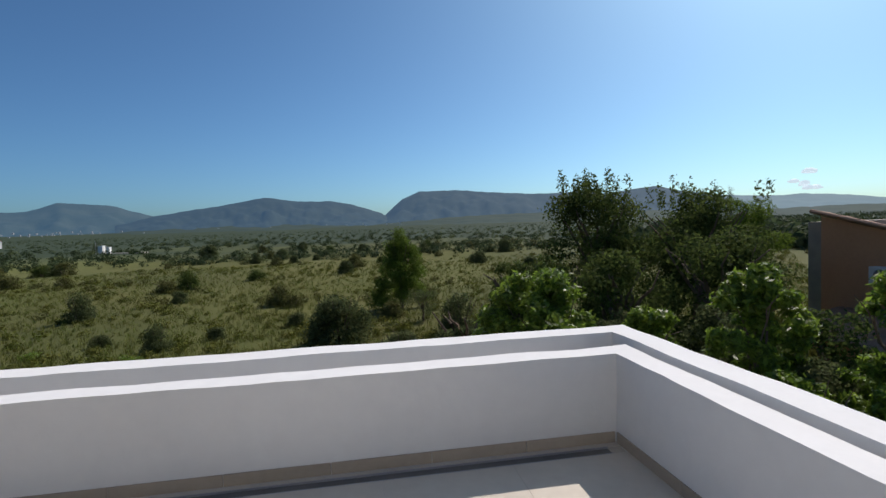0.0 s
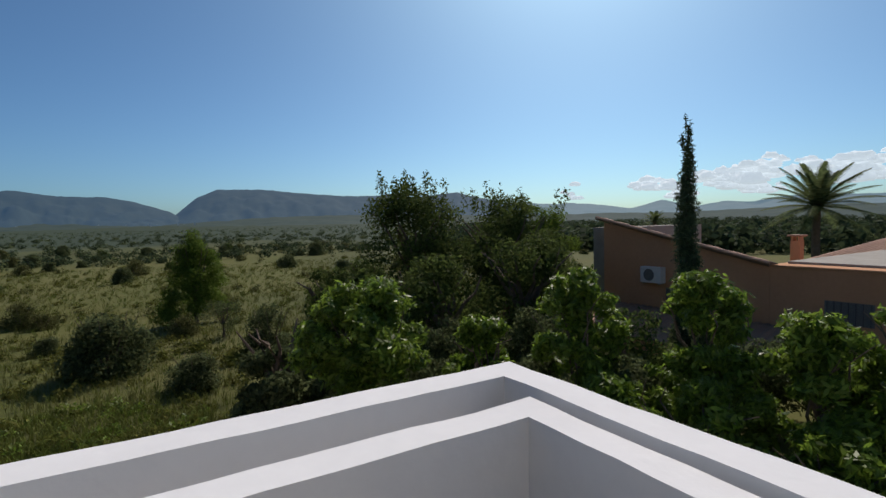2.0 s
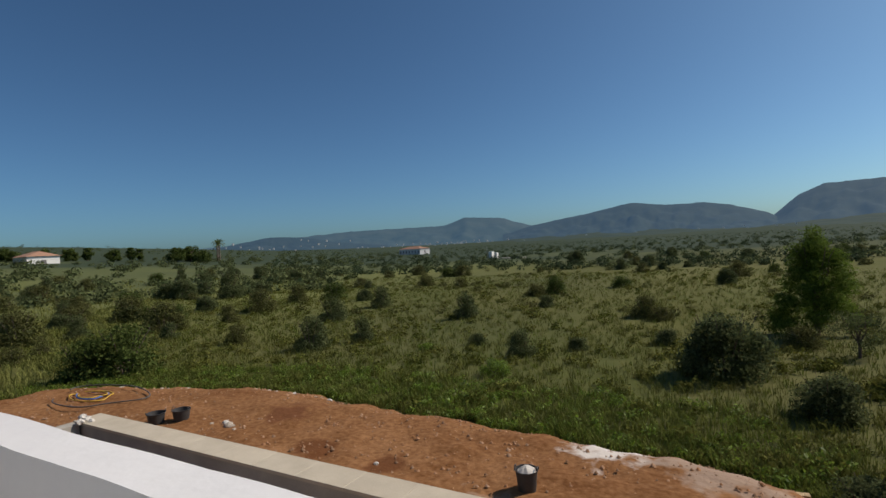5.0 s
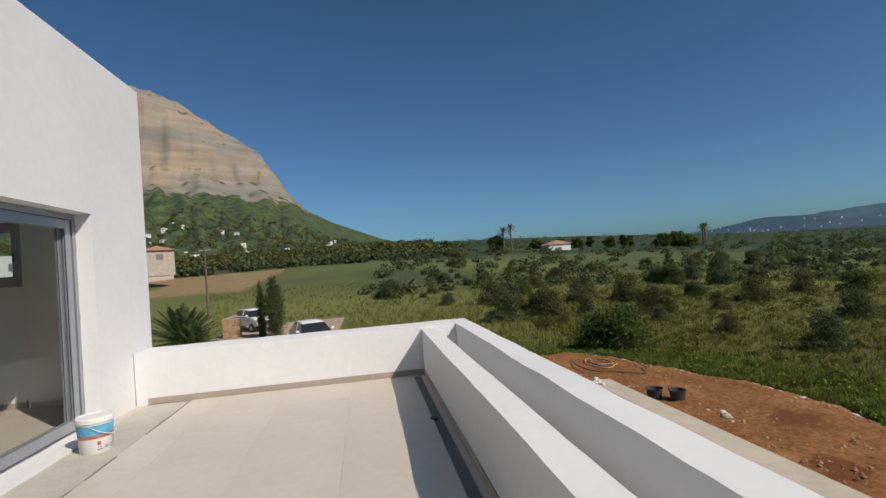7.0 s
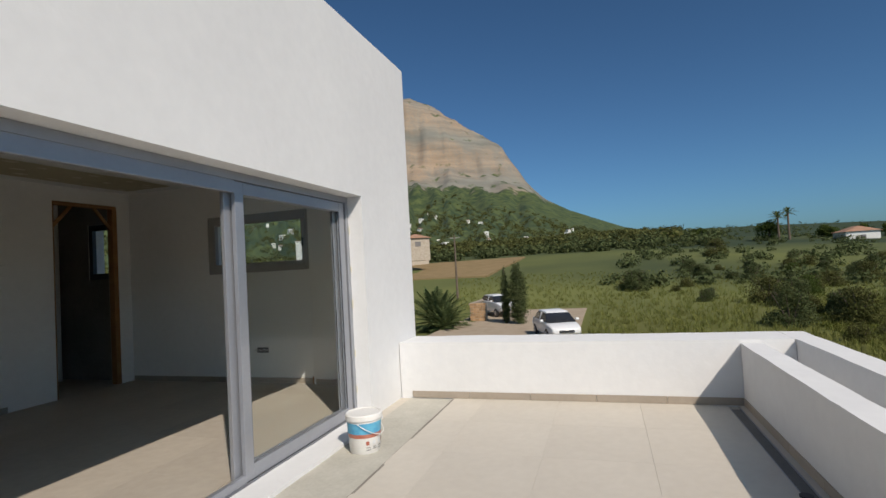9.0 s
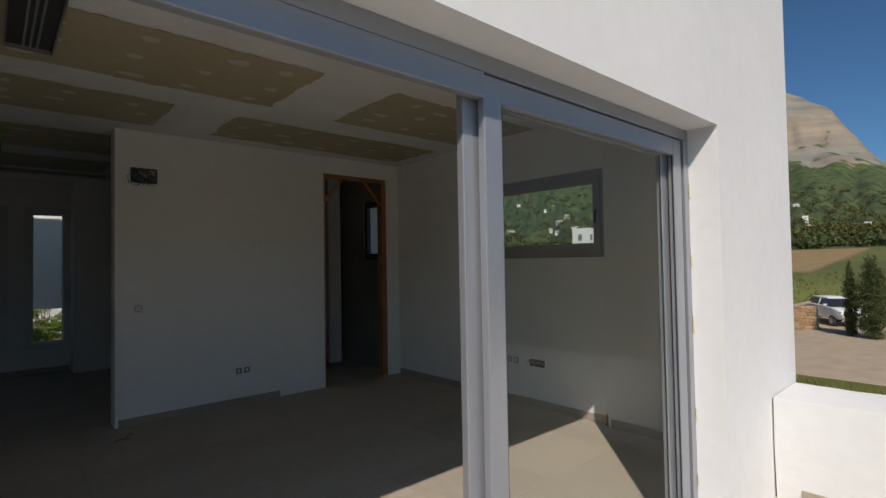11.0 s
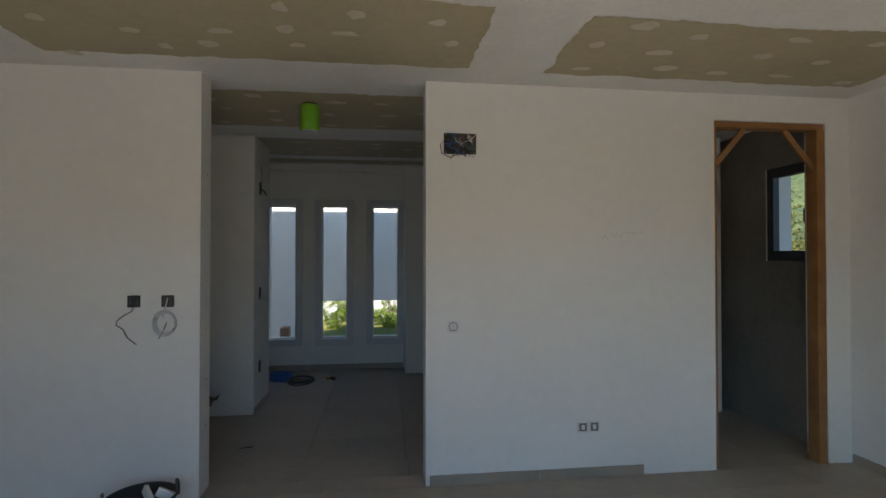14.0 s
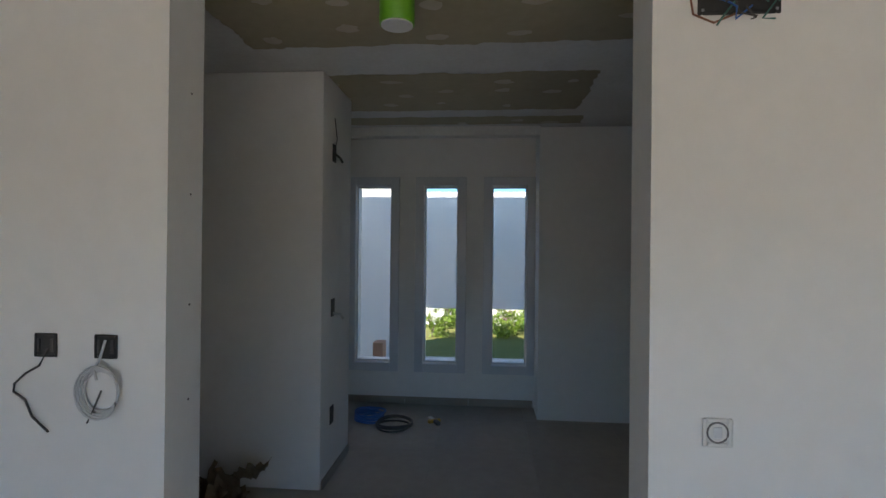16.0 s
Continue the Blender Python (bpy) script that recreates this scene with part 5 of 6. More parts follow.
for i, (nm, x, y, h, r, k, cnt) in enumerate(BR):
    rg = np.random.default_rng(100 + i)
    r *= 1.3
    cl = cloud_of(rg, r * 1.08, r * 1.08, (0.42 if i == 0 else 0.16) * h if h > 2 else 0.3, h * 0.96, int(k * 3.2), r * 0.25, 0.35)
    lab = "glossy bright green garden tree with bare trunk" if i == 0 else ("slim glossy garden tree by the boundary" if h > 2 else "low glossy shrub under the garden trees")
    tree(nm, (x, y, -2.62), lab, "tree" if h > 2 else "shrub", h, cl, int(cnt * 2.0), 0.14, 0.046, LEAF_BRIGHT, 200 + i, "boundary garden trees", 0.06, 7, r * 0.8, 0.5, 0.35)

# dark underplanting that closes the boundary
for i, (x, y, h, r) in enumerate(((-16.6, -9.6, 2.2, 1.2), (-17.2, -7.6, 2.0, 1.2), (-17.6, -5.6, 1.9, 1.2), (-15.6, -10.9, 2.2, 1.2), (-17.8, -3.8, 2.0, 1.2), (-13.0, -11.6, 2.0, 1.1), (-11.2, -8.6, 1.1, 0.8), (-12.6, -7.6, 1.2, 0.9), (-13.0, -6.0, 1.2, 0.9), (-10.9, -11.3, 1.4, 0.8), (-9.9, -9.4, 0.9, 0.6), (-12.0, -10.6, 1.5, 0.9), (-13.8, -9.4, 1.5, 0.9), (-14.6, -7.6, 1.6, 0.9), (-18.7, -7.4, 1.4, 1.1), (-18.9, -9.2, 1.4, 1.1), (-18.8, -5.6, 1.3, 1.1), (-19.0, -3.9, 1.3, 1.0))):
    rg = np.random.default_rng(250 + i)
    tree("hedge_shrub", (x, y, -2.75), "dark dense shrub closing the garden boundary", "shrub", h, cloud_of(rg, r, r, 0.2, h * 0.92, 16, r * 0.36, 0.2), 5500, 0.10, 0.045, LEAF_OLIVE if i % 2 or i > 8 else LEAF_DARK, 270 + i, "boundary shrubs", 0.05, 6)

# dark carobs behind
for i, (x, y, h, r, k, cnt) in enumerate(((-16.2, -18.8, 5.6, 2.3, 40, 22000), (-19.8, -18.0, 5.2, 2.7, 48, 26000), (-14.2, -13.6, 3.4, 1.9, 28, 13000), (-17.4, -14.0, 3.9, 2.2, 30, 14000), (-9.7, -12.9, 2.5, 1.1, 16, 7000), (-11.9, -13.3, 3.2, 1.3, 18, 8000), (-12.4, -17.0, 3.0, 1.4, 18, 7000))):
    rg = np.random.default_rng(300 + i)
    cl = cloud_of(rg, r, r, 0.5 if i < 2 else 0.12, h * 0.94, k, r * 0.36, 0.2)
    if i < 2:
        cl += [(rg.normal() * r * 0.4, rg.normal() * r * 0.4, h * (0.94 + 0.1 * rg.random()), 0.16, 0.16, 0.5) for _ in range(16)]
    tree("carob_tree", (x, y, -2.95), "dense dark evergreen carob tree", "tree", h, cl, cnt, 0.13, 0.06, LEAF_OLIVE if i == 4 else LEAF_DARK, 400 + i, "dark evergreen trees", 0.16, 9, r * 0.9)
for i, (az, d, h, r) in enumerate(((253.4, 160, 7.0, 4.6), (249.0, 172, 4.4, 3.0), (246.6, 170, 4.2, 2.6), (241.0, 165, 4.2, 2.0), (239.6, 168, 5.4, 1.4), (238.9, 170, 5.0, 1.3), (235.6, 168, 5.5, 3.2), (234.4, 172, 6.8, 3.4), (233.3, 168, 5.2, 3.0), (259.5, 175, 5.0, 3.0), (262.3, 170, 4.6, 3.2), (244.6, 170, 4.6, 2.2), (243.2, 172, 5.0, 1.6))):
    rg = np.random.default_rng(900 + i)
    x, y = -math.sin(radians(az)) * d, math.cos(radians(az)) * d
    tree("skyline_tree", (x, y, ground_at(x, y) - 0.2), "dark round tree on the far skyline", "tree", h * 0.8, cloud_of(rg, r * 0.9, r * 0.9, 0.6, h * 0.72, 26, r * 0.36, 0.2), 4500, 0.42, 0.2, LEAF_DARK, 920 + i, "skyline trees", 0.25, 7)
rg = np.random.default_rng(350)
tree("feathery_tree", (-23.3, -19.6, -2.95), "feathery light green tree beside the ochre house", "tree", 5.2, cloud_of(rg, 1.5, 1.5, 1.5, 4.9, 22, 0.62, 0.2), 12000, 0.16, 0.03, LEAF_PINE, 351, "", 0.12, 8)
tree("young_tree", (-9.9, -23.2, -2.95), "pale green bush beside the pine", "shrub", 1.5, cloud_of(rg, 0.8, 0.8, 0.3, 1.3, 10, 0.42), 2500, 0.07, 0.03, LEAF_OLIVE, 352, "", 0.05, 5)

# the pine standing in the field
rg = np.random.default_rng(360)
cl = [(0.25 * rg.normal() * (1 - f), 0.25 * rg.normal() * (1 - f), 0.5 + 3.5 * f, 0.38 + 0.2 * (1 - f), 0.38 + 0.2 * (1 - f), 0.34) for f in np.linspace(0, 1, 12)]
for f in np.linspace(0, 0.88, 46):
    a, r = rg.uniform(0, 6.28), (1.35 * (1 - f) ** 0.7 + 0.2) * rg.uniform(0.6, 1.0)
    cl.append((math.cos(a) * r, math.sin(a) * r, 0.45 + 3.5 * f, 0.42, 0.42, 0.32))
tree("pine_tree", (-9.3, -27.2, -3.0), "young light green pine standing in the dry field", "tree", 4.1, cl, 26000, 0.14, 0.03, LEAF_PINE, 361, "", 0.10, 10, 0.9)

# cypresses
def cypress(at, h, r, label, seed, count=6000, lean=0.0, leaf=LEAF_CYPRESS):
    rg_ = np.random.default_rng(seed)
    cl_ = [(lean * f + 0.16 * r * rg_.normal(), 0.16 * r * rg_.normal(), 0.06 * h + 0.92 * h * f, r * (0.7 + 1.5 * f * (1 - f)) * (1.02 - f ** 5), r * (0.7 + 1.5 * f * (1 - f)) * (1.02 - f ** 5), h * 0.035) for f in np.linspace(0, 1, 44)]
    root = thing("cypress_tree", at, label, "tree")
    part("trunk", tube([(0, 0, -0.3), (lean * 0.4, 0, h * 0.4), (lean, 0, h * 0.95)], 0.08, 0.02, 7), BARK, root)
    foliage("crown", rg_, cl_, count * 2, 0.13, 0.026, leaf, root, 0.2, 0.2)


cypress((-18.7, -9.45, -2.95), 6.9, 0.28, "tall thin dark cypress in front of the ochre house", 501, 7000, -0.12)
cypress((-45.6, -47.7, -2.95), 7.6, 0.65, "small pointed cypress beyond the carobs", 502, 2500)
cypress((29.7, 3.55, -3.0), 4.6, 0.68, "grey-green cypress beside the parked cars", 503, 9000, leaf=LEAF_OLIVE)
cypress((30.2, 4.5, -3.0), 4.3, 0.34, "thin cypress beside the parked cars", 504, 3500, leaf=LEAF_OLIVE)


def palm(at, h, crown, fronds, label, seed, droop=1.0, trunk_r=0.3):
    rg_ = np.random.default_rng(seed)
    root = thing("palm_tree", at, label, "palm")
    part("trunk", tube([(0, 0, -0.3), (0.1, 0, h * 0.5), (0, 0, h)], trunk_r, trunk_r * 0.8, 10), BARK, root)
    for i in range(fronds):
        a, e = 2.4 * i + rg_.normal() * 0.1, -0.45 + 1.9 * ((i + 0.5) / fronds) ** 0.8
        L = crown * rg_.uniform(0.8, 1.05)
        d = np.array((math.cos(a), math.sin(a), 0))
        side = np.array((-math.sin(a), math.cos(a), 0))
        spine = []
        for s in np.linspace(0, 1, 9):
            spine.append(np.array((0, 0, h)) + d * L * (s * math.cos(e) + 0.12 * s * s * math.sin(max(e, 0))) + np.array((0, 0, L * (s * math.sin(e) - droop * 0.38 * s ** 2.2))))
        V_, Q_ = [], []
        for s in range(len(spine) - 1):
            for sub in (0.0, 0.2, 0.4, 0.6, 0.8):
                p = spine[s] * (1 - sub) + spine[s + 1] * sub
                f = (s + sub) / 8
                w = crown * 0.13 * math.sin(math.pi * min(1, 0.12 + 0.88 * f)) ** 0.6 + 0.04
                fw = (spine[s + 1] - spine[s])
                fw = fw / np.linalg.norm(fw)
                for sg in (-1, 1):
                    b = len(V_)
                    tip = p + sg * side * w + fw * w * 0.6 - np.array((0, 0, w * 0.35))
                    V_ += [p - fw * crown * 0.012, p + fw * crown * 0.012, tip]
                    Q_.append((b, b + 1, b + 2))
        part("frond", mesh_of("frond", V_, Q_), LEAF_PALM, root)
    return root


palm((-48.7, -19.1, -3.0), 4.9, 4.3, 40, "large date palm behind the tiled roofs", 601, 0.7)
palm((-56.5, -38.0, -3.0), 3.9, 2.0, 26, "small palm beyond the ochre house", 602)
palm((29.0, 9.3, -3.2), 0.7, 3.0, 70, "spiky fan of long yucca leaves beside the drive", 603, 0.35, 0.2)
palm((27.6, 8.3, -3.2), 0.5, 1.9, 50, "spiky fan of long yucca leaves beside the drive", 604, 0.35, 0.2)
palm((150, -47, ground_at(150, -47)), 6.5, 2.8, 22, "distant palm on the skyline", 605)
palm((152, -50, ground_at(152, -50)), 7.5, 2.8, 22, "distant palm on the skyline", 606)
palm((150, -117, ground_at(150, -117)), 6.0, 2.8, 22, "distant palm on the skyline", 607)
palm((153, -120, ground_at(153, -120)), 6.3, 2.8, 22, "distant palm on the skyline", 608)


# shrubs of the field, each its own, on six shared shapes
def shrub_shape(seed, leaf, r, h, count, name):
    rg_ = np.random.default_rng(seed)
    root = thing("shrub", (0, 0, -500), "x", "shrub")
    cl_ = cloud_of(rg_, r * 0.8, r * 0.8, 0.05 * h, h * 0.8, 24, r * 0.36, 0.35)
    cl_ += [(math.cos(q) * r * 0.55, math.sin(q) * r * 0.55, 0.16 * h, r * 0.3, r * 0.3, h * 0.2) for q in np.arange(0, 6.2, 0.9)]
    bm_ = bmesh.new()
    for i_ in range(7):
        a = 0.9 * i_
        tube([(0, 0, -0.15), (math.cos(a) * r * 0.25, math.sin(a) * r * 0.25, h * 0.4), (math.cos(a) * r * 0.55, math.sin(a) * r * 0.55, h * 0.8)], 0.025, 0.006, 5, bm_)
    part("woody_base", bm_, BARK, root)
    foliage("foliage", rg_, cl_, int(count * 1.3), 0.085, 0.036, leaf, root)
    return root


SHAPES = [shrub_shape(700 + i, leaf, 1.0, hh, cnt, "shrub") for i, (leaf, hh, cnt) in enumerate(((LEAF_OLIVE, 1.5, 7000), (LEAF_SCRUB, 1.25, 3600), (LEAF_SCRUB, 0.95, 3000), (LEAF_OLIVE, 1.7, 4500), (LEAF_BRIGHT, 0.9, 2600), (LEAF_DARK, 1.3, 3600)))]
LABELS = ("grey-green olive-like shrub in the dry grass", "dense scrub bush in the dry grass", "low spreading scrub bush in the dry grass", "thin upright grey-green shrub in the dry grass", "fresh green low bush in the field", "dark evergreen bush at the field edge")
rg = np.random.default_rng(77)


def shrub(kind, x, y, k, kz=1.0):
    ob = copy_thing(SHAPES[kind], Matrix.Identity(4))
    ob.matrix_basis = pose(x, y, ground_at(x, y) - 0.05, 0, 0, rg.uniform(0, 360)) @ Matrix.Diagonal((k, k, k * kz, 1))
    return tagged(ob, LABELS[kind], "shrub", "field shrubs")


for kind, x, y, k, kz in ((0, -6.3, -19.9, 1.5, 1.0), (3, 7.3, -29.5, 1.0, 1.0), (3, 0.5, -21.2, 0.75, 0.95), (5, 5.6, -41.8, 1.1, 1.2), (2, 6.9, -40.6, 1.3, 0.8), (5, 1.4, -45.8, 1.1, 0.75), (1, -2.4, -31.8, 1.05, 1.0), (1, -3.3, -31.0, 0.8, 0.8), (0, 17.5, -91.3, 1.9, 1.0),
                          (0, -6.0, -47.9, 0.9, 1.2), (3, 10.2, -19.9, 1.05, 1.0), (3, 9.3, -22.4, 0.7, 1.2), (4, 0.2, -18.0, 0.62, 1.1), (5, 13.6, -13.6, 1.7, 1.05), (5, 14.6, -12.7, 1.3, 1.1), (1, 26.0, -14.8, 1.5, 1.2), (0, 56.0, -5.6, 2.0, 1.0), (1, 58.5, -5.0, 1.5, 0.9), (0, 29.0, -15.4, 1.3, 1.0), (1, 90.0, -20.5, 2.2, 1.2), (3, 40.0, -38.5, 1.8, 1.2),
                          (4, 12.4, -12.0, 0.55, 1.0), (0, -8.2, -12.0, 0.72, 0.8), (4, -9.0, -11.0, 0.6, 1.0), (0, -9.6, -9.9, 0.65, 0.9), (1, -8.6, -24.6, 0.8, 0.9), (0, -4.2, -24.5, 0.6, 0.9), (0, 3.4, -23.2, 0.55, 0.8), (0, -1.2, -22.8, 0.5, 0.9), (4, 5.0, -21.5, 0.5, 0.8), (0, -8.3, -16.8, 0.9, 0.9), (3, -11.0, -19.8, 1.1, 1.0), (4, -8.8, -9.5, 0.62, 1.1), (4, -9.7, -8.5, 0.65, 1.1), (0, -9.0, -10.7, 0.55, 1.0), (4, -10.3, -7.7, 0.7, 1.0), (5, -14.5, -24.0, 1.4, 1.2), (5, -17.5, -27.0, 1.6, 1.3)):
    shrub(kind, x, y, k, kz)
for i in range(150):
    if i < 95:
        x, y = rg.uniform(12, 75), rg.uniform(-70, -11) if i % 3 else rg.uniform(-30, -9)
        k = rg.uniform(0.7, 1.7)
    else:
        x, y = rg.uniform(-60, 14), rg.uniform(-110, -30)
        k = rg.uniform(0.5, 1.4)
    if -16 < x < 13 and y > -44 and rg.random() < 0.75:
        continue
    if 22 < x < 44 and y > -6:
        continue
    shrub(int(rg.choice((0, 1, 2, 3, 5), p=(0.27, 0.27, 0.2, 0.14, 0.12))), x, y, k, rg.uniform(0.8, 1.15))
for s in SHAPES:
    for o in (*s.children_recursive, s):
        bpy.data.objects.remove(o)

# far scrub and orchards: countless, one sheet of leaf clumps
rg = np.random.default_rng(91)


def slope_z(x, y):
    """Height of the mountain apron."""
    a, d = math.degrees(math.atan2(-x, y)) % 360, math.hypot(x, y)
    return max(ground_at(x, y), climb(a, (d - 150) / 1350) + (folds(a, (d - 150) / 1350) if d > 150 else 0) - 3)


def far_scrub(name, label, count, place, size, mat, per=44, height=None):
    height = height or ground_at
    V_, n_ = [], 0
    xs_, ys_ = place(count)
    for x, y in zip(xs_, ys_):
        d = math.hypot(x, y)
        r = size * rg.uniform(0.6, 1.4)
        k = 2 * per if d < 250 else per
        v, _ = leaves(rg, [(x, y, height(x, y) + 0.42 * r, r, r, r * 0.62), (x + 0.5 * r, y, height(x, y) + 0.3 * r, 0.7 * r, 0.7 * r, r * 0.45)], k, r * 0.34, r * 0.2, 0.5, 0.3)
        V_.append(v)
    V_ = np.concatenate(V_)
    ob = part(name, mesh_of(name, V_, np.arange(len(V_)).reshape(-1, 4)), mat)
    return tagged(ob, label, "scrub", kind="stuff")


def south(c):
    y = -(72 + 700 * rg.random(c) ** 1.25)
    return rg.uniform(-0.95, 0.9, c) * np.abs(y) * 1.2 - 5, y


def near_field(c):
    y = -(30 + 60 * rg.random(c))
    return rg.uniform(-0.8, 0.9, c) * np.abs(y) - 5, y


def south_east(c):
    a, d = rg.uniform(215, 268, c), 60 + 420 * rg.random(c) ** 1.5
    return -np.sin(np.radians(a)) * d, np.cos(np.radians(a)) * d


def orchard(c):
    a, d = rg.uniform(258, 292, c), 130 + 140 * rg.random(c)
    return -np.sin(np.radians(a)) * d, np.cos(np.radians(a)) * d


def slopes(c):
    a, d = rg.uniform(262, 325, c), 150 + 620 * rg.random(c) ** 1.1
    return -np.sin(np.radians(a)) * d, np.cos(np.radians(a)) * d


far_scrub("scrub", "countless dark scrub bushes over the plain", 3600, south, 0.95, LEAF_FAR, 36)
far_scrub("scrub", "scattered low bushes in the near field", 190, near_field, 0.42, LEAF_SCRUB)
far_scrub("scrub", "countless grey-green bushes over the plain", 900, south, 0.9, LEAF_OLIVE)
far_scrub("scrub", "dense dark scrub on the rising ground", 420, south_east, 1.25, LEAF_OLIVE)
far_scrub("scrub", "olive-green scrub on the rising ground", 300, south_east, 1.2, LEAF_OLIVE)
def west(c):
    a, d = rg.uniform(92, 146, c), 75 + 600 * rg.random(c) ** 1.4
    return -np.sin(np.radians(a)) * d, np.cos(np.radians(a)) * d


far_scrub("scrub", "dark trees on the plain behind the neighbouring houses", 1500, west, 2.4, LEAF_FAR)
far_scrub("scrub", "orchard and hedge trees under the mountain", 420, orchard, 2.3, LEAF_OLIVE, 70)
far_scrub("scrub", "green trees between the villas on the slope", 2600, slopes, 3.0, LEAF_SCRUB, 60, slope_z)

# grass: tufts of blades, thinning with distance
def tufts(name, label, count, place, blade, width, mat, per=7):
    xs_, ys_ = place(count)
    z_ = land(xs_, ys_)
    k = count * per
    c = np.repeat(np.stack([xs_, ys_, z_ - 0.02], 1), per, 0)
    a = rg.uniform(0, 2 * math.pi, k)
    d = np.stack([np.cos(a), np.sin(a), np.zeros(k)], 1)
    s = np.stack([-np.sin(a), np.cos(a), np.zeros(k)], 1)
    L = blade * rg.uniform(0.5, 1.3, k)[:, None]
    b = c + d * rg.uniform(0, 0.16, k)[:, None]
    mid = b + np.array((0, 0, 0.6)) * L + d * L * rg.uniform(0.05, 0.25, k)[:, None]
    tip = b + np.array((0, 0, 0.95)) * L + d * L * rg.uniform(0.25, 0.7, k)[:, None]
    w = s * width
    v = np.stack([b - w, b + w, mid + w * 0.8, mid - w * 0.8, mid - w * 0.8, mid + w * 0.8, tip + w * 0.1, tip - w * 0.1], 1).reshape(-1, 3)
    return tagged(part(name, mesh_of(name, v, np.arange(len(v)).reshape(-1, 4)), mat), label, "grass", kind="stuff")


def meadow(c):
    y = -13.0 - 52 * rg.random(c) ** 1.6
    x = rg.uniform(-1, 1, c) * (16 + np.abs(y) * 0.85) + 4
    keep = np.array([yy < edge_y(min(max(xx, -9.6), 17)) - 0.15 or xx > 17 or xx < -9 for xx, yy in zip(x, y)])
    return x[keep], y[keep]


def tuft_field(name, label, count, place, blade, width, mat, per):
    xs_, ys_ = place(count)
    return tufts(name, label, len(xs_), lambda c: (xs_, ys_), blade, width, mat, per)


def margin(c):
    x = rg.uniform(-9, 16, c)
    y = np.array([edge_y(v) for v in x]) - 0.1 - 3.4 * rg.random(c) ** 1.5
    return x, y


def eastern(c):
    x = 14 + 60 * rg.random(c) ** 1.3
    y = rg.uniform(-0.75, 0.28, c) * x
    keep = ~((x > 16) & (x < 42) & (y > -1.2))
    return x[keep], y[keep]


tuft_field("grass", "dry yellow grass of the field", 26000, meadow, 0.26, 0.008, GRASS, 7)
tuft_field("grass", "green weeds in the field", 8000, meadow, 0.22, 0.012, GRASS_GREEN, 7)
HERB = leaf_material("herb_leaf", (0.088, 0.108, 0.02), (0.15, 0.145, 0.038), 0.3)
far_scrub("weeds", "low weedy clumps in the dry field", 1700, meadow, 0.26, HERB, 44)
far_scrub("weeds", "low green weeds along the soil edge", 420, margin, 0.2, LEAF_BRIGHT, 40)
tuft_field("grass", "tall green grass along the soil edge", 2200, margin, 0.26, 0.010, GRASS_GREEN, 8)
tuft_field("grass", "dry and green grass east of the plot", 6000, eastern, 0.4, 0.016, GRASS_EAST, 7)

# ---- neighbours ----
def roof_tiles(parent, x0, x1, y0, y1, za, zb, rows, cols, along="y"):
    """Rows of curved clay tiles on a sloping plane, from height za at the first edge to zb at the other."""
    V_, Q_ = [], []
    cols_v = cols * 6
    for r in range(rows + 1):
        f = r / rows
        for c in range(cols_v + 1):
            g = c / cols_v
            w = 0.035 * abs(math.sin(math.pi * g * cols))
            x = x0 + (x1 - x0) * (g if along == "y" else f)
            y = y0 + (y1 - y0) * (f if along == "y" else g)
            V_.append((x, y, za + (zb - za) * f + w + 0.02 * (r % 2)))
    i = np.arange((rows + 1) * (cols_v + 1)).reshape(rows + 1, cols_v + 1)
    Q_ = np.stack([i[:-1, :-1], i[1:, :-1], i[1:, 1:], i[:-1, 1:]], -1).reshape(-1, 4)
    ob = part("roof_tiles", mesh_of("roof_tiles", V_, Q_), CLAY, parent)
    ob.modifiers.new("thick", "SOLIDIFY").thickness = 0.06
    return ob


nb = thing("ochre_house", (-23, -12.6, -3.0), "ochre rendered neighbouring house with sloping clay roof", "house")
# gable block: wall runs along y, roof falls northwards
bm = bmesh.new()
prof = [(-3.15, 0.0), (3.0, 0.0), (3.0, 2.85), (-3.15, 4.22)]
a = [bm.verts.new((0, y, z)) for y, z in prof]
b = [bm.verts.new((-7, y, max(0.0, z - 2.4 if z > 0 else 0))) for y, z in prof]
bm.faces.new(a)
bm.faces.new(b[::-1])
for i in range(4):
    bm.faces.new((a[i], b[i], b[(i + 1) % 4], a[(i + 1) % 4]))
part("wall", bm, OCHRE, nb)
roof_ob = roof_tiles(nb, -7.2, 0.28, -3.3, 3.1, 4.34, 2.92, 18, 26)
for v in roof_ob.data.vertices:
    v.co.z += 0.345 * min(0, v.co.x)
part("verge", tube([(0.2, -3.35, 4.40), (0.2, 3.1, 2.96)], 0.075, sides=8), CLAY, nb)
# side wall's shaded look is put into its colour, grey instead of ochre
part("wall", box(-6.5, -0.5, -4.15, -3.16, 0.0, 4.0), CONCRETE, nb, "side wall coloured grey for its shade")
part("wall", box(-8, 0.02, 3.005, 9.5, 0.0, 2.86, 0.02), OCHRE, nb)
part("coping", box(-8, 0.08, 3.01, 9.5, 2.862, 2.93, 0.015), OCHRE, nb)
part("flat_roof", box(-7.5, -0.6, 3.2, 9.2, 2.935, 3.0, 0.01), CONCRETE, nb)
win = part("window", box(-0.02, 0.012, -0.4, 0.35, 0.95, 1.9), INK, nb, "dark barred window")
for i in range(5):
    part("bar", tube([(0.04, -0.33 + 0.15 * i, 0.95), (0.04, -0.33 + 0.15 * i, 1.9)], 0.012, sides=6), WIRE_DARK, win)
win = part("window", box(0.0, 0.03, 4.4, 5.5, 1.45, 2.05), INK, nb, "dark barred window")
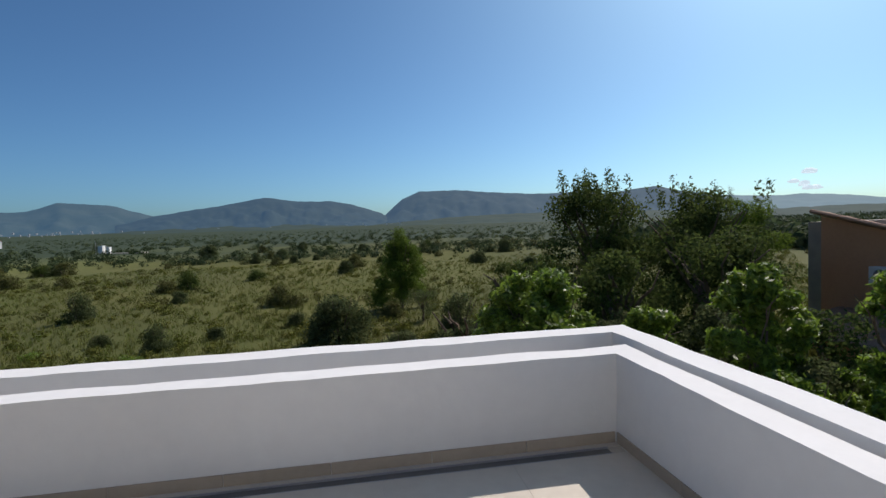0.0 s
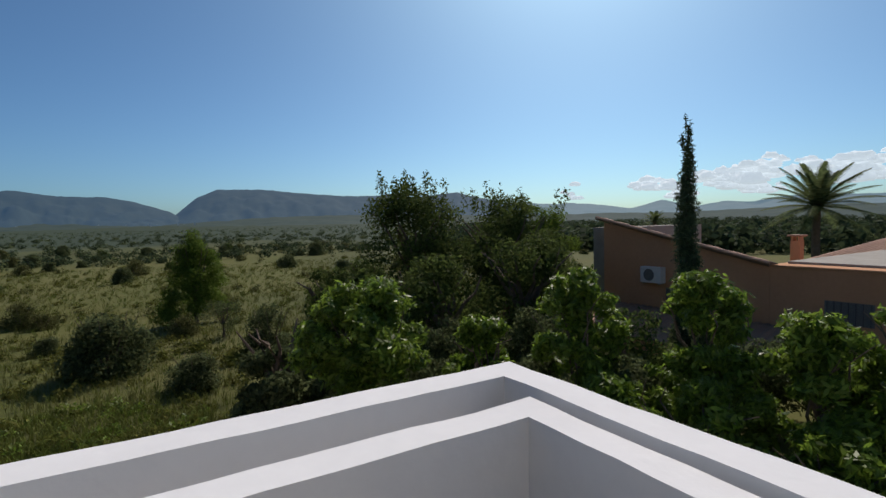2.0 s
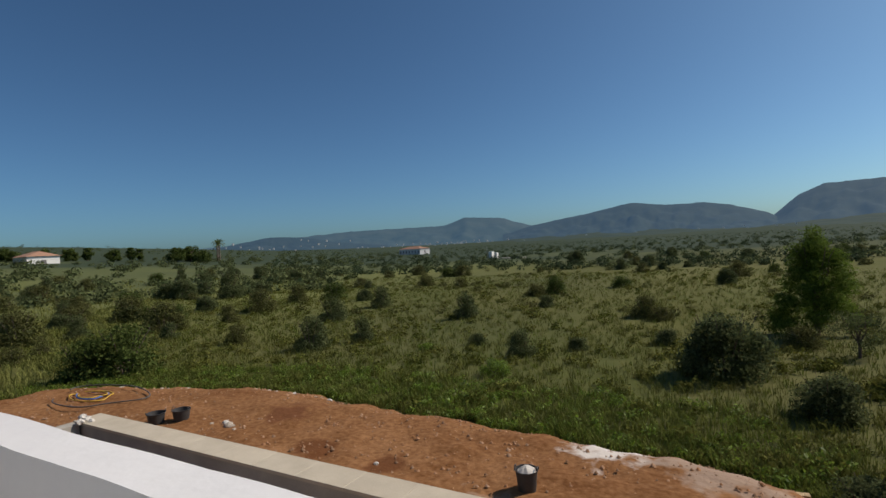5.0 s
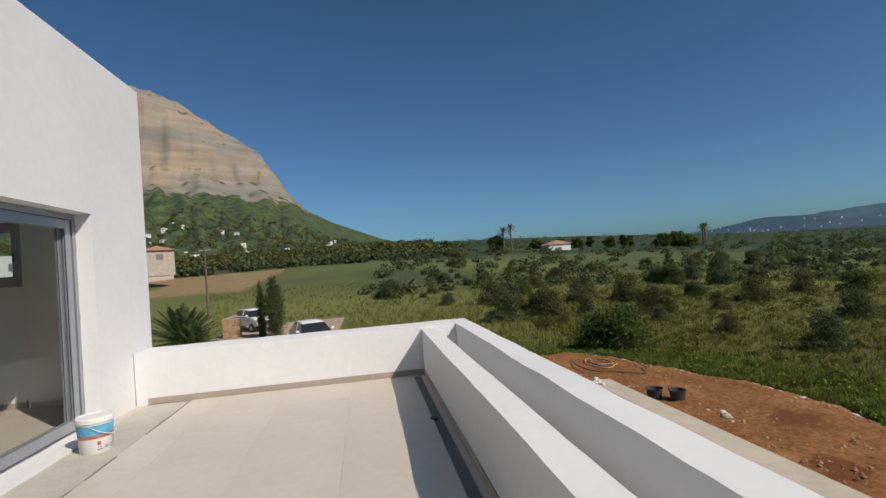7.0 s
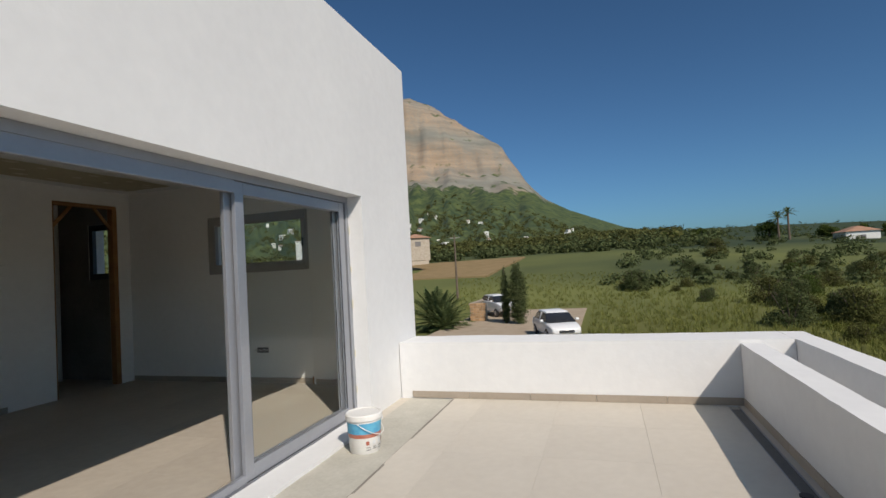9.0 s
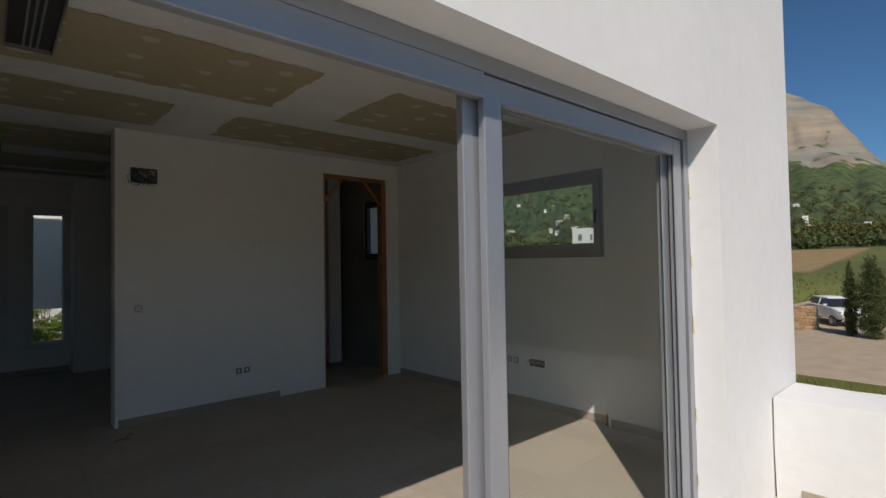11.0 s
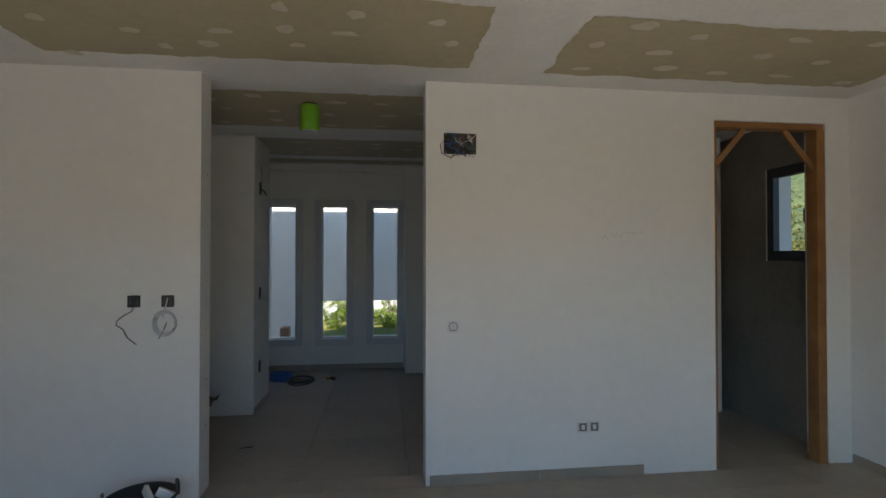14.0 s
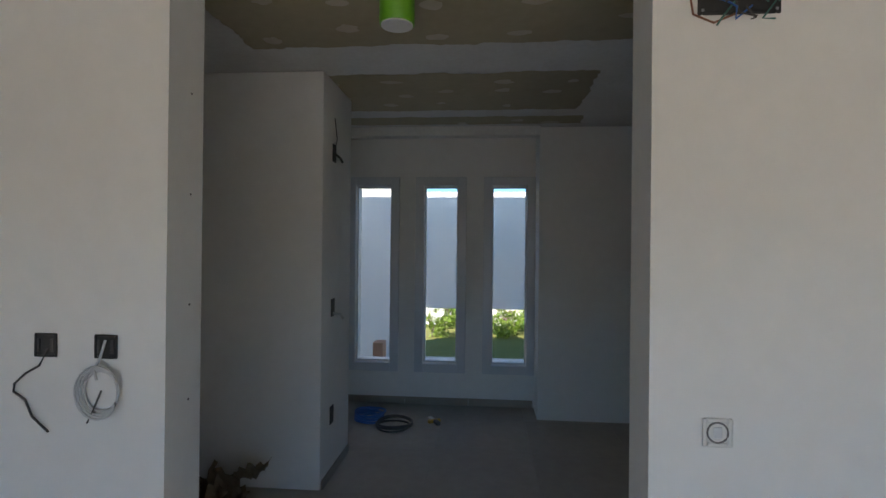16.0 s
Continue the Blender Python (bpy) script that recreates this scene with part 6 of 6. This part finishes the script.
for i in range(7):
    part("bar", tube([(0.06, 4.47 + 0.16 * i, 1.45), (0.06, 4.47 + 0.16 * i, 2.05)], 0.012, sides=6), WIRE_DARK, win)
roof_tiles(nb, 0.02, 2.4, -2.5, 5.5, 1.15, 0.55, 10, 30, "x")
part("porch_wall", box(2.2, 2.35, -2.5, 5.5, 0.0, 0.55), OCHRE, nb)
ac = thing("air_conditioner", (-22.98, -13.78, -0.93), "white outdoor air conditioning unit on the ochre wall", "air conditioner")
part("casing", box(0.05, 0.36, 0.0, 0.82, 0.0, 0.56, 0.02), PLASTIC_WHITE, ac)
part("fan_grille", tube([(0.365, 0.36 + 0.2 * math.cos(q), 0.28 + 0.2 * math.sin(q)) for q in np.linspace(0, 6.283, 28, endpoint=False)], 0.014, sides=6, closed=True), INK, ac)
part("fan", lathe([(0.19, 0.0), (0.19, 0.006), (0.03, 0.012)], 24), INK, ac).matrix_basis = pose(0.361, 0.36, 0.28, 0, 90, 0)
for q in (0.1, 0.7):
    part("bracket", box(0.0, 0.34, q, q + 0.03, -0.04, -0.002), FRAME_GREY, ac)
h2 = thing("tiled_house", (-32, -9.5, -3.6), "ochre house with a broad clay tile roof", "house")
part("wall", box(-9, 0, -3.6, 9, 0.0, 2.45, 0.02), OCHRE, h2)
hip = roof_tiles(h2, 0.5, -5.5, -4.2, 9.5, 2.5, 4.5, 22, 60, "x")
for v in hip.data.vertices:
    v.co.y += 2.2 * (v.co.z - 2.5) * (9.5 - v.co.y) / 13.7
part("fascia", box(0.30, 0.48, -4.2, 9.5, 2.38, 2.5, 0.01), PLASTIC_WHITE, h2)
ch = part("chimney", box(-1.1, -0.7, -4.0, -3.6, 2.3, 3.75, 0.02), OCHRE, h2)
part("chimney_cap", box(-1.2, -0.6, -4.1, -3.5, 3.95, 4.03, 0.02), CLAY, ch)
for yy in (-3.98, -3.7):
    part("chimney_post", box(-1.08, -0.72, yy, yy + 0.08, 3.75, 3.95), OCHRE, ch)


def villa(at, w, d, h, label, roof=None, seed=0, mat=None):
    """A small far house: body, roof, windows."""
    root = thing("villa", (at[0], at[1], at[2]), label, "house", "far houses", rz=seed * 37 % 90 - 40)
    mat = mat or PLASTIC_WHITE
    part("wall", box(-w / 2, w / 2, -d / 2, d / 2, -2, h), mat, root)
    if roof:
        bm_ = bmesh.new()
        pts = [(-w / 2 - .4, -d / 2 - .4, h), (w / 2 + .4, -d / 2 - .4, h), (w / 2 + .4, d / 2 + .4, h), (-w / 2 - .4, d / 2 + .4, h)]
        vs = [bm_.verts.new(p) for p in pts]
        r1, r2 = bm_.verts.new((-w * 0.22, 0, h + d * 0.2)), bm_.verts.new((w * 0.22, 0, h + d * 0.2))
        for f in ((0, 1, 'b', 'a'), (1, 2, 'b'), (2, 3, 'a', 'b'), (3, 0, 'a')):
            bm_.faces.new([r1 if q == 'a' else r2 if q == 'b' else vs[q] for q in f])
        bm_.faces.new(vs[::-1])
        part("roof", bm_, CLAY, root)
    else:
        part("roof", box(-w / 2, w / 2, -d / 2, d / 2, h + 0.004, h + 0.4), mat, root)
    for i in range(max(2, int(w / 3))):
        x = -w / 2 + (i + 0.5) * w / max(2, int(w / 3))
        for s in (-1, 1):
            part("window", box(x - 0.5, x + 0.5, s * d / 2 - 0.04, s * d / 2 + 0.04, h * 0.35, h * 0.72), INK, root)
    for s in (-1, 1):
        part("window", box(s * w / 2 - 0.04, s * w / 2 + 0.04, -0.6, 0.6, h * 0.35, h * 0.72), INK, root)
    return root


def at_angle(az, d):
    return -math.sin(radians(az)) * d, math.cos(radians(az)) * d


x, y = at_angle(212.0, 330)
villa((x, y, ground_at(x, y) - 0.5), 22, 8, 4.2, "long low white farmhouse on the plain", "clay", 3)
villa((150, -64, ground_at(150, -64) - 1.7), 9, 7, 3.4, "white villa with clay roof on the skyline", "clay", 1)
villa((96, 36.3, 5.0), 7.0, 5, 2.7, "old stone farmhouse with clay roof", "clay", 2, STONE)
villa((120, 77, 5.2), 6.5, 5, 4.6, "white cubic house below the mountain", None, 1)
villa((112, 50, 3.2), 20, 8, 3.4, "old stone farmhouse with clay roof", "clay", 0, STONE)
rg = np.random.default_rng(123)
for i in range(52):
    a, d = rg.uniform(266, 318), rg.uniform(360, 600)
    x, y = at_angle(a, d)
    z = climb(a, (d - 150) / 1350) + folds(a, (d - 150) / 1350) - 3.2
    villa((x, y, z), rg.uniform(3, 6), rg.uniform(2.5, 4), rg.uniform(1.4, 2.4), "white villa among trees on the mountain slope", "clay" if i % 3 == 0 else None, i)
bm = bmesh.new()
for i in range(90):
    a = rg.choice((228.5, 222, 212, 190, 178, 206)) + rg.normal() * 3
    d = rg.uniform(1500, 2100)
    x, y = at_angle(a, d)
    z = float(land(x, y)) + rg.random() ** 2 * (34 if a > 220 else 10)
    w = rg.uniform(1.2, 2.6)
    add_box(bm, x - w, x + w, y - w, y + w, z - 2, z + rg.uniform(2, 4))
tagged(part("backdrop_village", bm, distant("far_white_walls", (0.3, 0.29, 0.27), (0.2, 0.19, 0.18), (0.05, 0.08, 0.11), 0.02)), "scattered far white houses on the plain", "village", kind="structure")
well = thing("pump_house", (52.0, -133, ground_at(52, -133)), "small white pump huts on a concrete pad", "hut")
part("pad", box(-9, 3, -1.5, 1.5, -0.3, 0.12), CONCRETE, well)
part("hut", box(0.2, 1.2, -0.8, 0.8, 0.12, 2.0, 0.03), PLASTIC_WHITE, well)
part("hut", box(-1.2, -0.5, -0.6, 0.6, 0.12, 1.6, 0.03), PLASTIC_WHITE, well)
part("mast", tube([(2.0, 0, 0), (2.0, 0, 3.2)], 0.06, sides=8), FRAME_GREY, well)


# ---- drive with cars ----
def car(at, rz, suv, label):
    """A car from a lofted body, glass house, wheels and lamps; front towards +x."""
    root = thing("car", at, label, "car", rz=rz)
    hgt = 0.22 if suv else 0.0
    st = ((-2.2, 0.55, 0.80, 0.78), (-2.12, 0.35, 0.98, 0.86), (-1.2, 0.28, 1.0, 0.90), (0.6, 0.28, 0.98, 0.90), (1.5, 0.30, 0.90, 0.88), (2.0, 0.34, 0.80, 0.82), (2.2, 0.45, 0.68, 0.72))
    bm_ = bmesh.new()
    rings = []
    for x_, z0, z1, hw in st:
        z0, z1 = z0 + hgt * 0.6, z1 + hgt
        rings.append([bm_.verts.new((x_, s * w_, z_)) for s, w_, z_ in ((-1, hw * 0.92, z0), (-1, hw, (z0 + z1) / 2), (-1, hw * 0.93, z1), (1, hw * 0.93, z1), (1, hw, (z0 + z1) / 2), (1, hw * 0.92, z0))])
    for p, q in zip(rings, rings[1:]):
        for k in range(6):
            bm_.faces.new((p[k], p[(k + 1) % 6], q[(k + 1) % 6], q[k]))
    bm_.faces.new(rings[0][::-1])
    bm_.faces.new(rings[-1])
    bmesh.ops.recalc_face_normals(bm_, faces=bm_.faces)
    body = smooth(part("body", bm_, CAR_WHITE, root), 35)
    body.modifiers.new("round", "BEVEL").width = 0.05
    rear, roof_z = (-2.0 if suv else -1.75), 1.46 + hgt
    def house(zb, zt, inset, mat, nm, grow):
        bm2 = bmesh.new()
        lo = [(rear - grow, -0.80 - grow), (1.15 + grow, -0.80 - grow), (1.15 + grow, 0.80 + grow), (rear - grow, 0.80 + grow)]
        hi = [(rear + 0.45, -0.62), (0.35, -0.62), (0.35, 0.62), (rear + 0.45, 0.62)]
        f0, f1 = (zb - 0.98 - hgt) / 0.48, (zt - 0.98 - hgt) / 0.48
        def ring(f, z):
            return [bm2.verts.new((l[0] + (h_[0] - l[0]) * f, l[1] + (h_[1] - l[1]) * f, z)) for l, h_ in zip(lo, hi)]
        p_, q_ = ring(f0, zb), ring(f1, zt)
        for k in range(4):
            bm2.faces.new((p_[k], p_[(k + 1) % 4], q_[(k + 1) % 4], q_[k]))
        bm2.faces.new(q_)
        bm2.faces.new(p_[::-1])
        bmesh.ops.bevel(bm2, geom=bm2.edges[:], offset=0.04, segments=2, affect="EDGES")
        return smooth(part(nm, bm2, mat, root), 40)
    house(0.92 + hgt, 1.38 + hgt, 0, CAR_GLASS, "windows", 0.0)
    house(1.385 + hgt, roof_z, 0, CAR_WHITE, "roof", 0.0)
    for x_ in (-1.35, 1.35):
        for s in (-1, 1):
            w_ = part("wheel", lathe([(0.20, -0.1), (0.31, -0.1), (0.34, -0.07), (0.34, 0.07), (0.31, 0.1), (0.20, 0.1)], 20), PLASTIC_BLACK, root)
            w_.matrix_basis = pose(x_, s * 0.80, 0.34, 90, 0, 0)
            part("rim", lathe([(0.19, -0.11), (0.20, -0.09), (0.20, 0.09), (0.19, 0.11)], 16), ALU, w_)
    for s in (-1, 1):
        part("headlight", box(2.02, 2.16, s * 0.62 - 0.14, s * 0.62 + 0.14, 0.62 + hgt, 0.74 + hgt, 0.03), FRAME_WHITE, root)
        part("pillar", tube([(-0.35, s * 0.80, 0.95 + hgt), (-0.35, s * 0.66, 1.40 + hgt)], 0.035, sides=6), CAR_WHITE, root)
        part("mirror", box(0.75, 0.9, s * 0.98 - 0.09, s * 0.98 + 0.09, 0.98 + hgt, 1.1 + hgt, 0.03), CAR_WHITE, root)
    part("grille", box(2.16, 2.23, -0.4, 0.4, 0.5 + hgt, 0.64 + hgt, 0.02), RUBBER, root)
    return root


drive = part("pavement_drive", box(18, 40, -0.7, 8.5, -3.4, -2.86, 0.02), material("drive_gravel", (0.40, 0.33, 0.25), (0.33, 0.26, 0.19), 1.5, 0.95, 0.4, 12))
tagged(drive, "pale gravel drive", "drive", kind="structure")
car((35.9, 6.2, -2.86), 215, True, "white off-road car parked behind the gate pillars")
car((23.2, 0.4, -2.86), 200, False, "white saloon car parked on the drive")
rg = np.random.default_rng(141)
for j, (x, y, w, h) in enumerate(((32.2, 7.0, 1.25, 1.35), (31.6, 4.75, 0.5, 1.15))):
    pil = thing("gate_pillar", (x, y, -2.86), "orange rubble stone gate pillar", "pillar")
    part("core", box(-0.3, 0.3, -w / 2 + 0.03, w / 2 - 0.03, 0, h - 0.03), STONE, pil)
    for r in range(7):
        yy = -w / 2
        while yy < w / 2 - 0.08:
            ww = min(rg.uniform(0.14, 0.3), w / 2 - yy)
            part("stone", box(-0.33, -0.27, yy + 0.008, yy + ww - 0.008, r * h / 7 + 0.008, (r + 1) * h / 7 - 0.008, 0.02, 1), material("orange_stone", (0.46, 0.30, 0.17), (0.36, 0.23, 0.13), 3, 0.95, rnd=0.25) if "orange_stone" not in bpy.data.materials else bpy.data.materials["orange_stone"], pil)
            yy += ww
bal = thing("balustrade", (32.6, 7.75, -2.86), "pale stone balustrade with turned posts", "balustrade")
part("rail", box(0, 9.0, -0.12, 0.12, 1.15, 1.3, 0.02), STONE, bal)
part("plinth", box(0, 9.0, -0.14, 0.14, 0.0, 0.4, 0.02), STONE, bal)
for i in range(20):
    part("baluster", lathe([(0.07, 0.4), (0.05, 0.5), (0.10, 0.7), (0.05, 1.0), (0.07, 1.15)], 10), STONE, bal).location = (0.3 + i * 0.44, 0, 0)
pole = thing("utility_pole", (52, 14.4, ground_at(52, 14.4)), "weathered brown utility pole", "pole")
part("shaft", tube([(0, 0, -0.5), (0, 0, 7.6)], 0.16, 0.09, 10), BARK, pole)
part("crossarm", box(-0.05, 0.05, -0.6, 0.6, 7.2, 7.3), FRAME_GREY, pole)
pole2 = thing("utility_pole", (78, 40, ground_at(78, 40)), "weathered brown utility pole", "pole")
part("shaft", tube([(0, 0, -0.5), (0, 0, 9.5)], 0.18, 0.1, 10), CONCRETE, pole2)
part("crossarm", box(-0.05, 0.05, -0.7, 0.7, 9.0, 9.12), FRAME_GREY, pole2)
plot = part("ground_ploughed", box(75, 118, 16, 44, 0.0, 0.02), material("ploughed_field", (0.28, 0.20, 0.11), (0.22, 0.16, 0.08), 0.4, 0.95, 0.4, 3))
for v in plot.data.vertices:
    v.co.z = ground_at(v.co.x, v.co.y) + (0.35 if v.co.z > 0.01 else -1.0)
tagged(plot, "bare ploughed field below the orchard", "field", kind="structure")

# ---- north porch and garden behind the hall windows ----
# white raised above the house render, making up for missing porch light
PORCH_WHITE = material("lifted_porch_white", (0.86, 0.86, 0.855), (0.82, 0.82, 0.82), 0.7, 0.8, 0.08, 16)
setting("wall_porch", box(-4.45, -2.2, 9.45, 9.65, 0.77, 2.33, 0.01), PORCH_WHITE, "white rendered porch front in shade", "wall")
setting("wall_porch_side", box(-6.8, -4.82, 9.45, 9.65, -0.3, 3.2, 0.01), PORCH_WHITE, "white rendered side wall", "wall")
# floor colour lightened too, to brighten porch and hall
setting("floor_porch", box(-6.5, -1.5, 7.97, 10.2, -0.4, -0.04), GROUT, "porch floor in a grey lightened to bounce light", "floor")
pot = thing("terracotta_brick", (-4.86, 8.6, -0.04), "clay brick standing on the porch floor", "brick")
part("body", box(-0.06, 0.06, -0.1, 0.1, 0.0, 0.5, 0.004), CLAY, pot)
fence = thing("garden_fence", (-3.6, 13.5, -0.05), "white garden wall with lattice panel", "fence")
part("wall", box(-5, 5, 0.0, 0.15, 0.0, 0.95, 0.01), RENDER_WHITE, fence)
for i in range(16):
    for s in (-1, 1):
        part("slat", tube([(-0.4 + 0.1 * i, -0.05, 0.25), (-0.4 + 0.1 * i + s * 0.5, -0.05, 0.85)], 0.009, sides=5), PLASTIC_WHITE, fence)
for i, (x, y, h, r) in enumerate(((-4.65, 12.1, 0.72, 0.45), (-3.95, 12.2, 0.6, 0.44), (-3.25, 12.3, 0.76, 0.46), (-2.6, 12.2, 0.66, 0.44), (-4.3, 12.9, 1.15, 0.5), (-3.1, 12.95, 0.95, 0.45))):
    rgx = np.random.default_rng(800 + i)
    tree("garden_shrub", (x, y, -0.1), "fresh green garden shrub behind the porch", "shrub", h, cloud_of(rgx, r, r, 0.1, h * 0.9, 8, 0.2), 1500, 0.06, 0.026, LEAF_BRIGHT, 850 + i, "porch garden shrubs", 0.02, 5)
villa((-3, 26, 0.0), 11, 7, 2.2, "white neighbouring house behind the garden", None, 0)

# ---- floor tiles, last ----
def tile_mesh(w, d, mat, h=0.012):
    me = bpy.data.meshes.new("tile")
    b_ = bmesh.new()
    g, c = 0.0005, 0.0006
    lo = [b_.verts.new(p) for p in ((g, g, 0), (w - g, g, 0), (w - g, d - g, 0), (g, d - g, 0))]
    md = [b_.verts.new(p) for p in ((g, g, h - c), (w - g, g, h - c), (w - g, d - g, h - c), (g, d - g, h - c))]
    hi = [b_.verts.new(p) for p in ((g + c, g + c, h), (w - g - c, g + c, h), (w - g - c, d - g - c, h), (g + c, d - g - c, h))]
    for p, q in ((lo, md), (md, hi)):
        for k in range(4):
            b_.faces.new((p[k], p[(k + 1) % 4], q[(k + 1) % 4], q[k]))
    b_.faces.new(hi)
    b_.to_mesh(me)
    b_.free()
    me.materials.append(mat)
    return me


def tile_area(parent, x0, x1, y0, y1, z, mat=TILE, size=0.75):
    cache = {}
    x = x0
    while x < x1 - 0.01:
        w = min(size, x1 - x)
        y = y0
        while y < y1 - 0.01:
            d = min(size, y1 - y)
            key = (round(w, 3), round(d, 3))
            if key not in cache:
                cache[key] = tile_mesh(w, d, mat)
            ob = new("tile", cache[key])
            ob.parent = parent
            ob.location = (x, y, z)
            y += d
        x += w


floor_room = bpy.data.objects["floor_room"]
tile_area(floor_room, -6.5, 0.0, 0.10, YB + 0.0, -0.012, TILE_DUSTY)
tile_area(floor_room, -4.58, -3.155, YB, YB + 0.19, -0.012, TILE_DUSTY)
tile_area(floor_room, -1.08, -0.19, YB, YB + 0.19, -0.012, TILE_DUSTY)
tile_area(floor_room, -5.5, -2.3, YB + 0.19, HY, -0.012, TILE_DUSTY)
tile_area(floor_room, -1.38, 0.0, YB + 0.19, 6.4, -0.012, TILE_DUSTY)
tile_area(slab, -8.66, -0.40, -3.414, -0.80, FLOOR_Z - 0.012)
tile_area(slab, -8.66, -0.40, -3.58, -3.506, FLOOR_Z - 0.012)
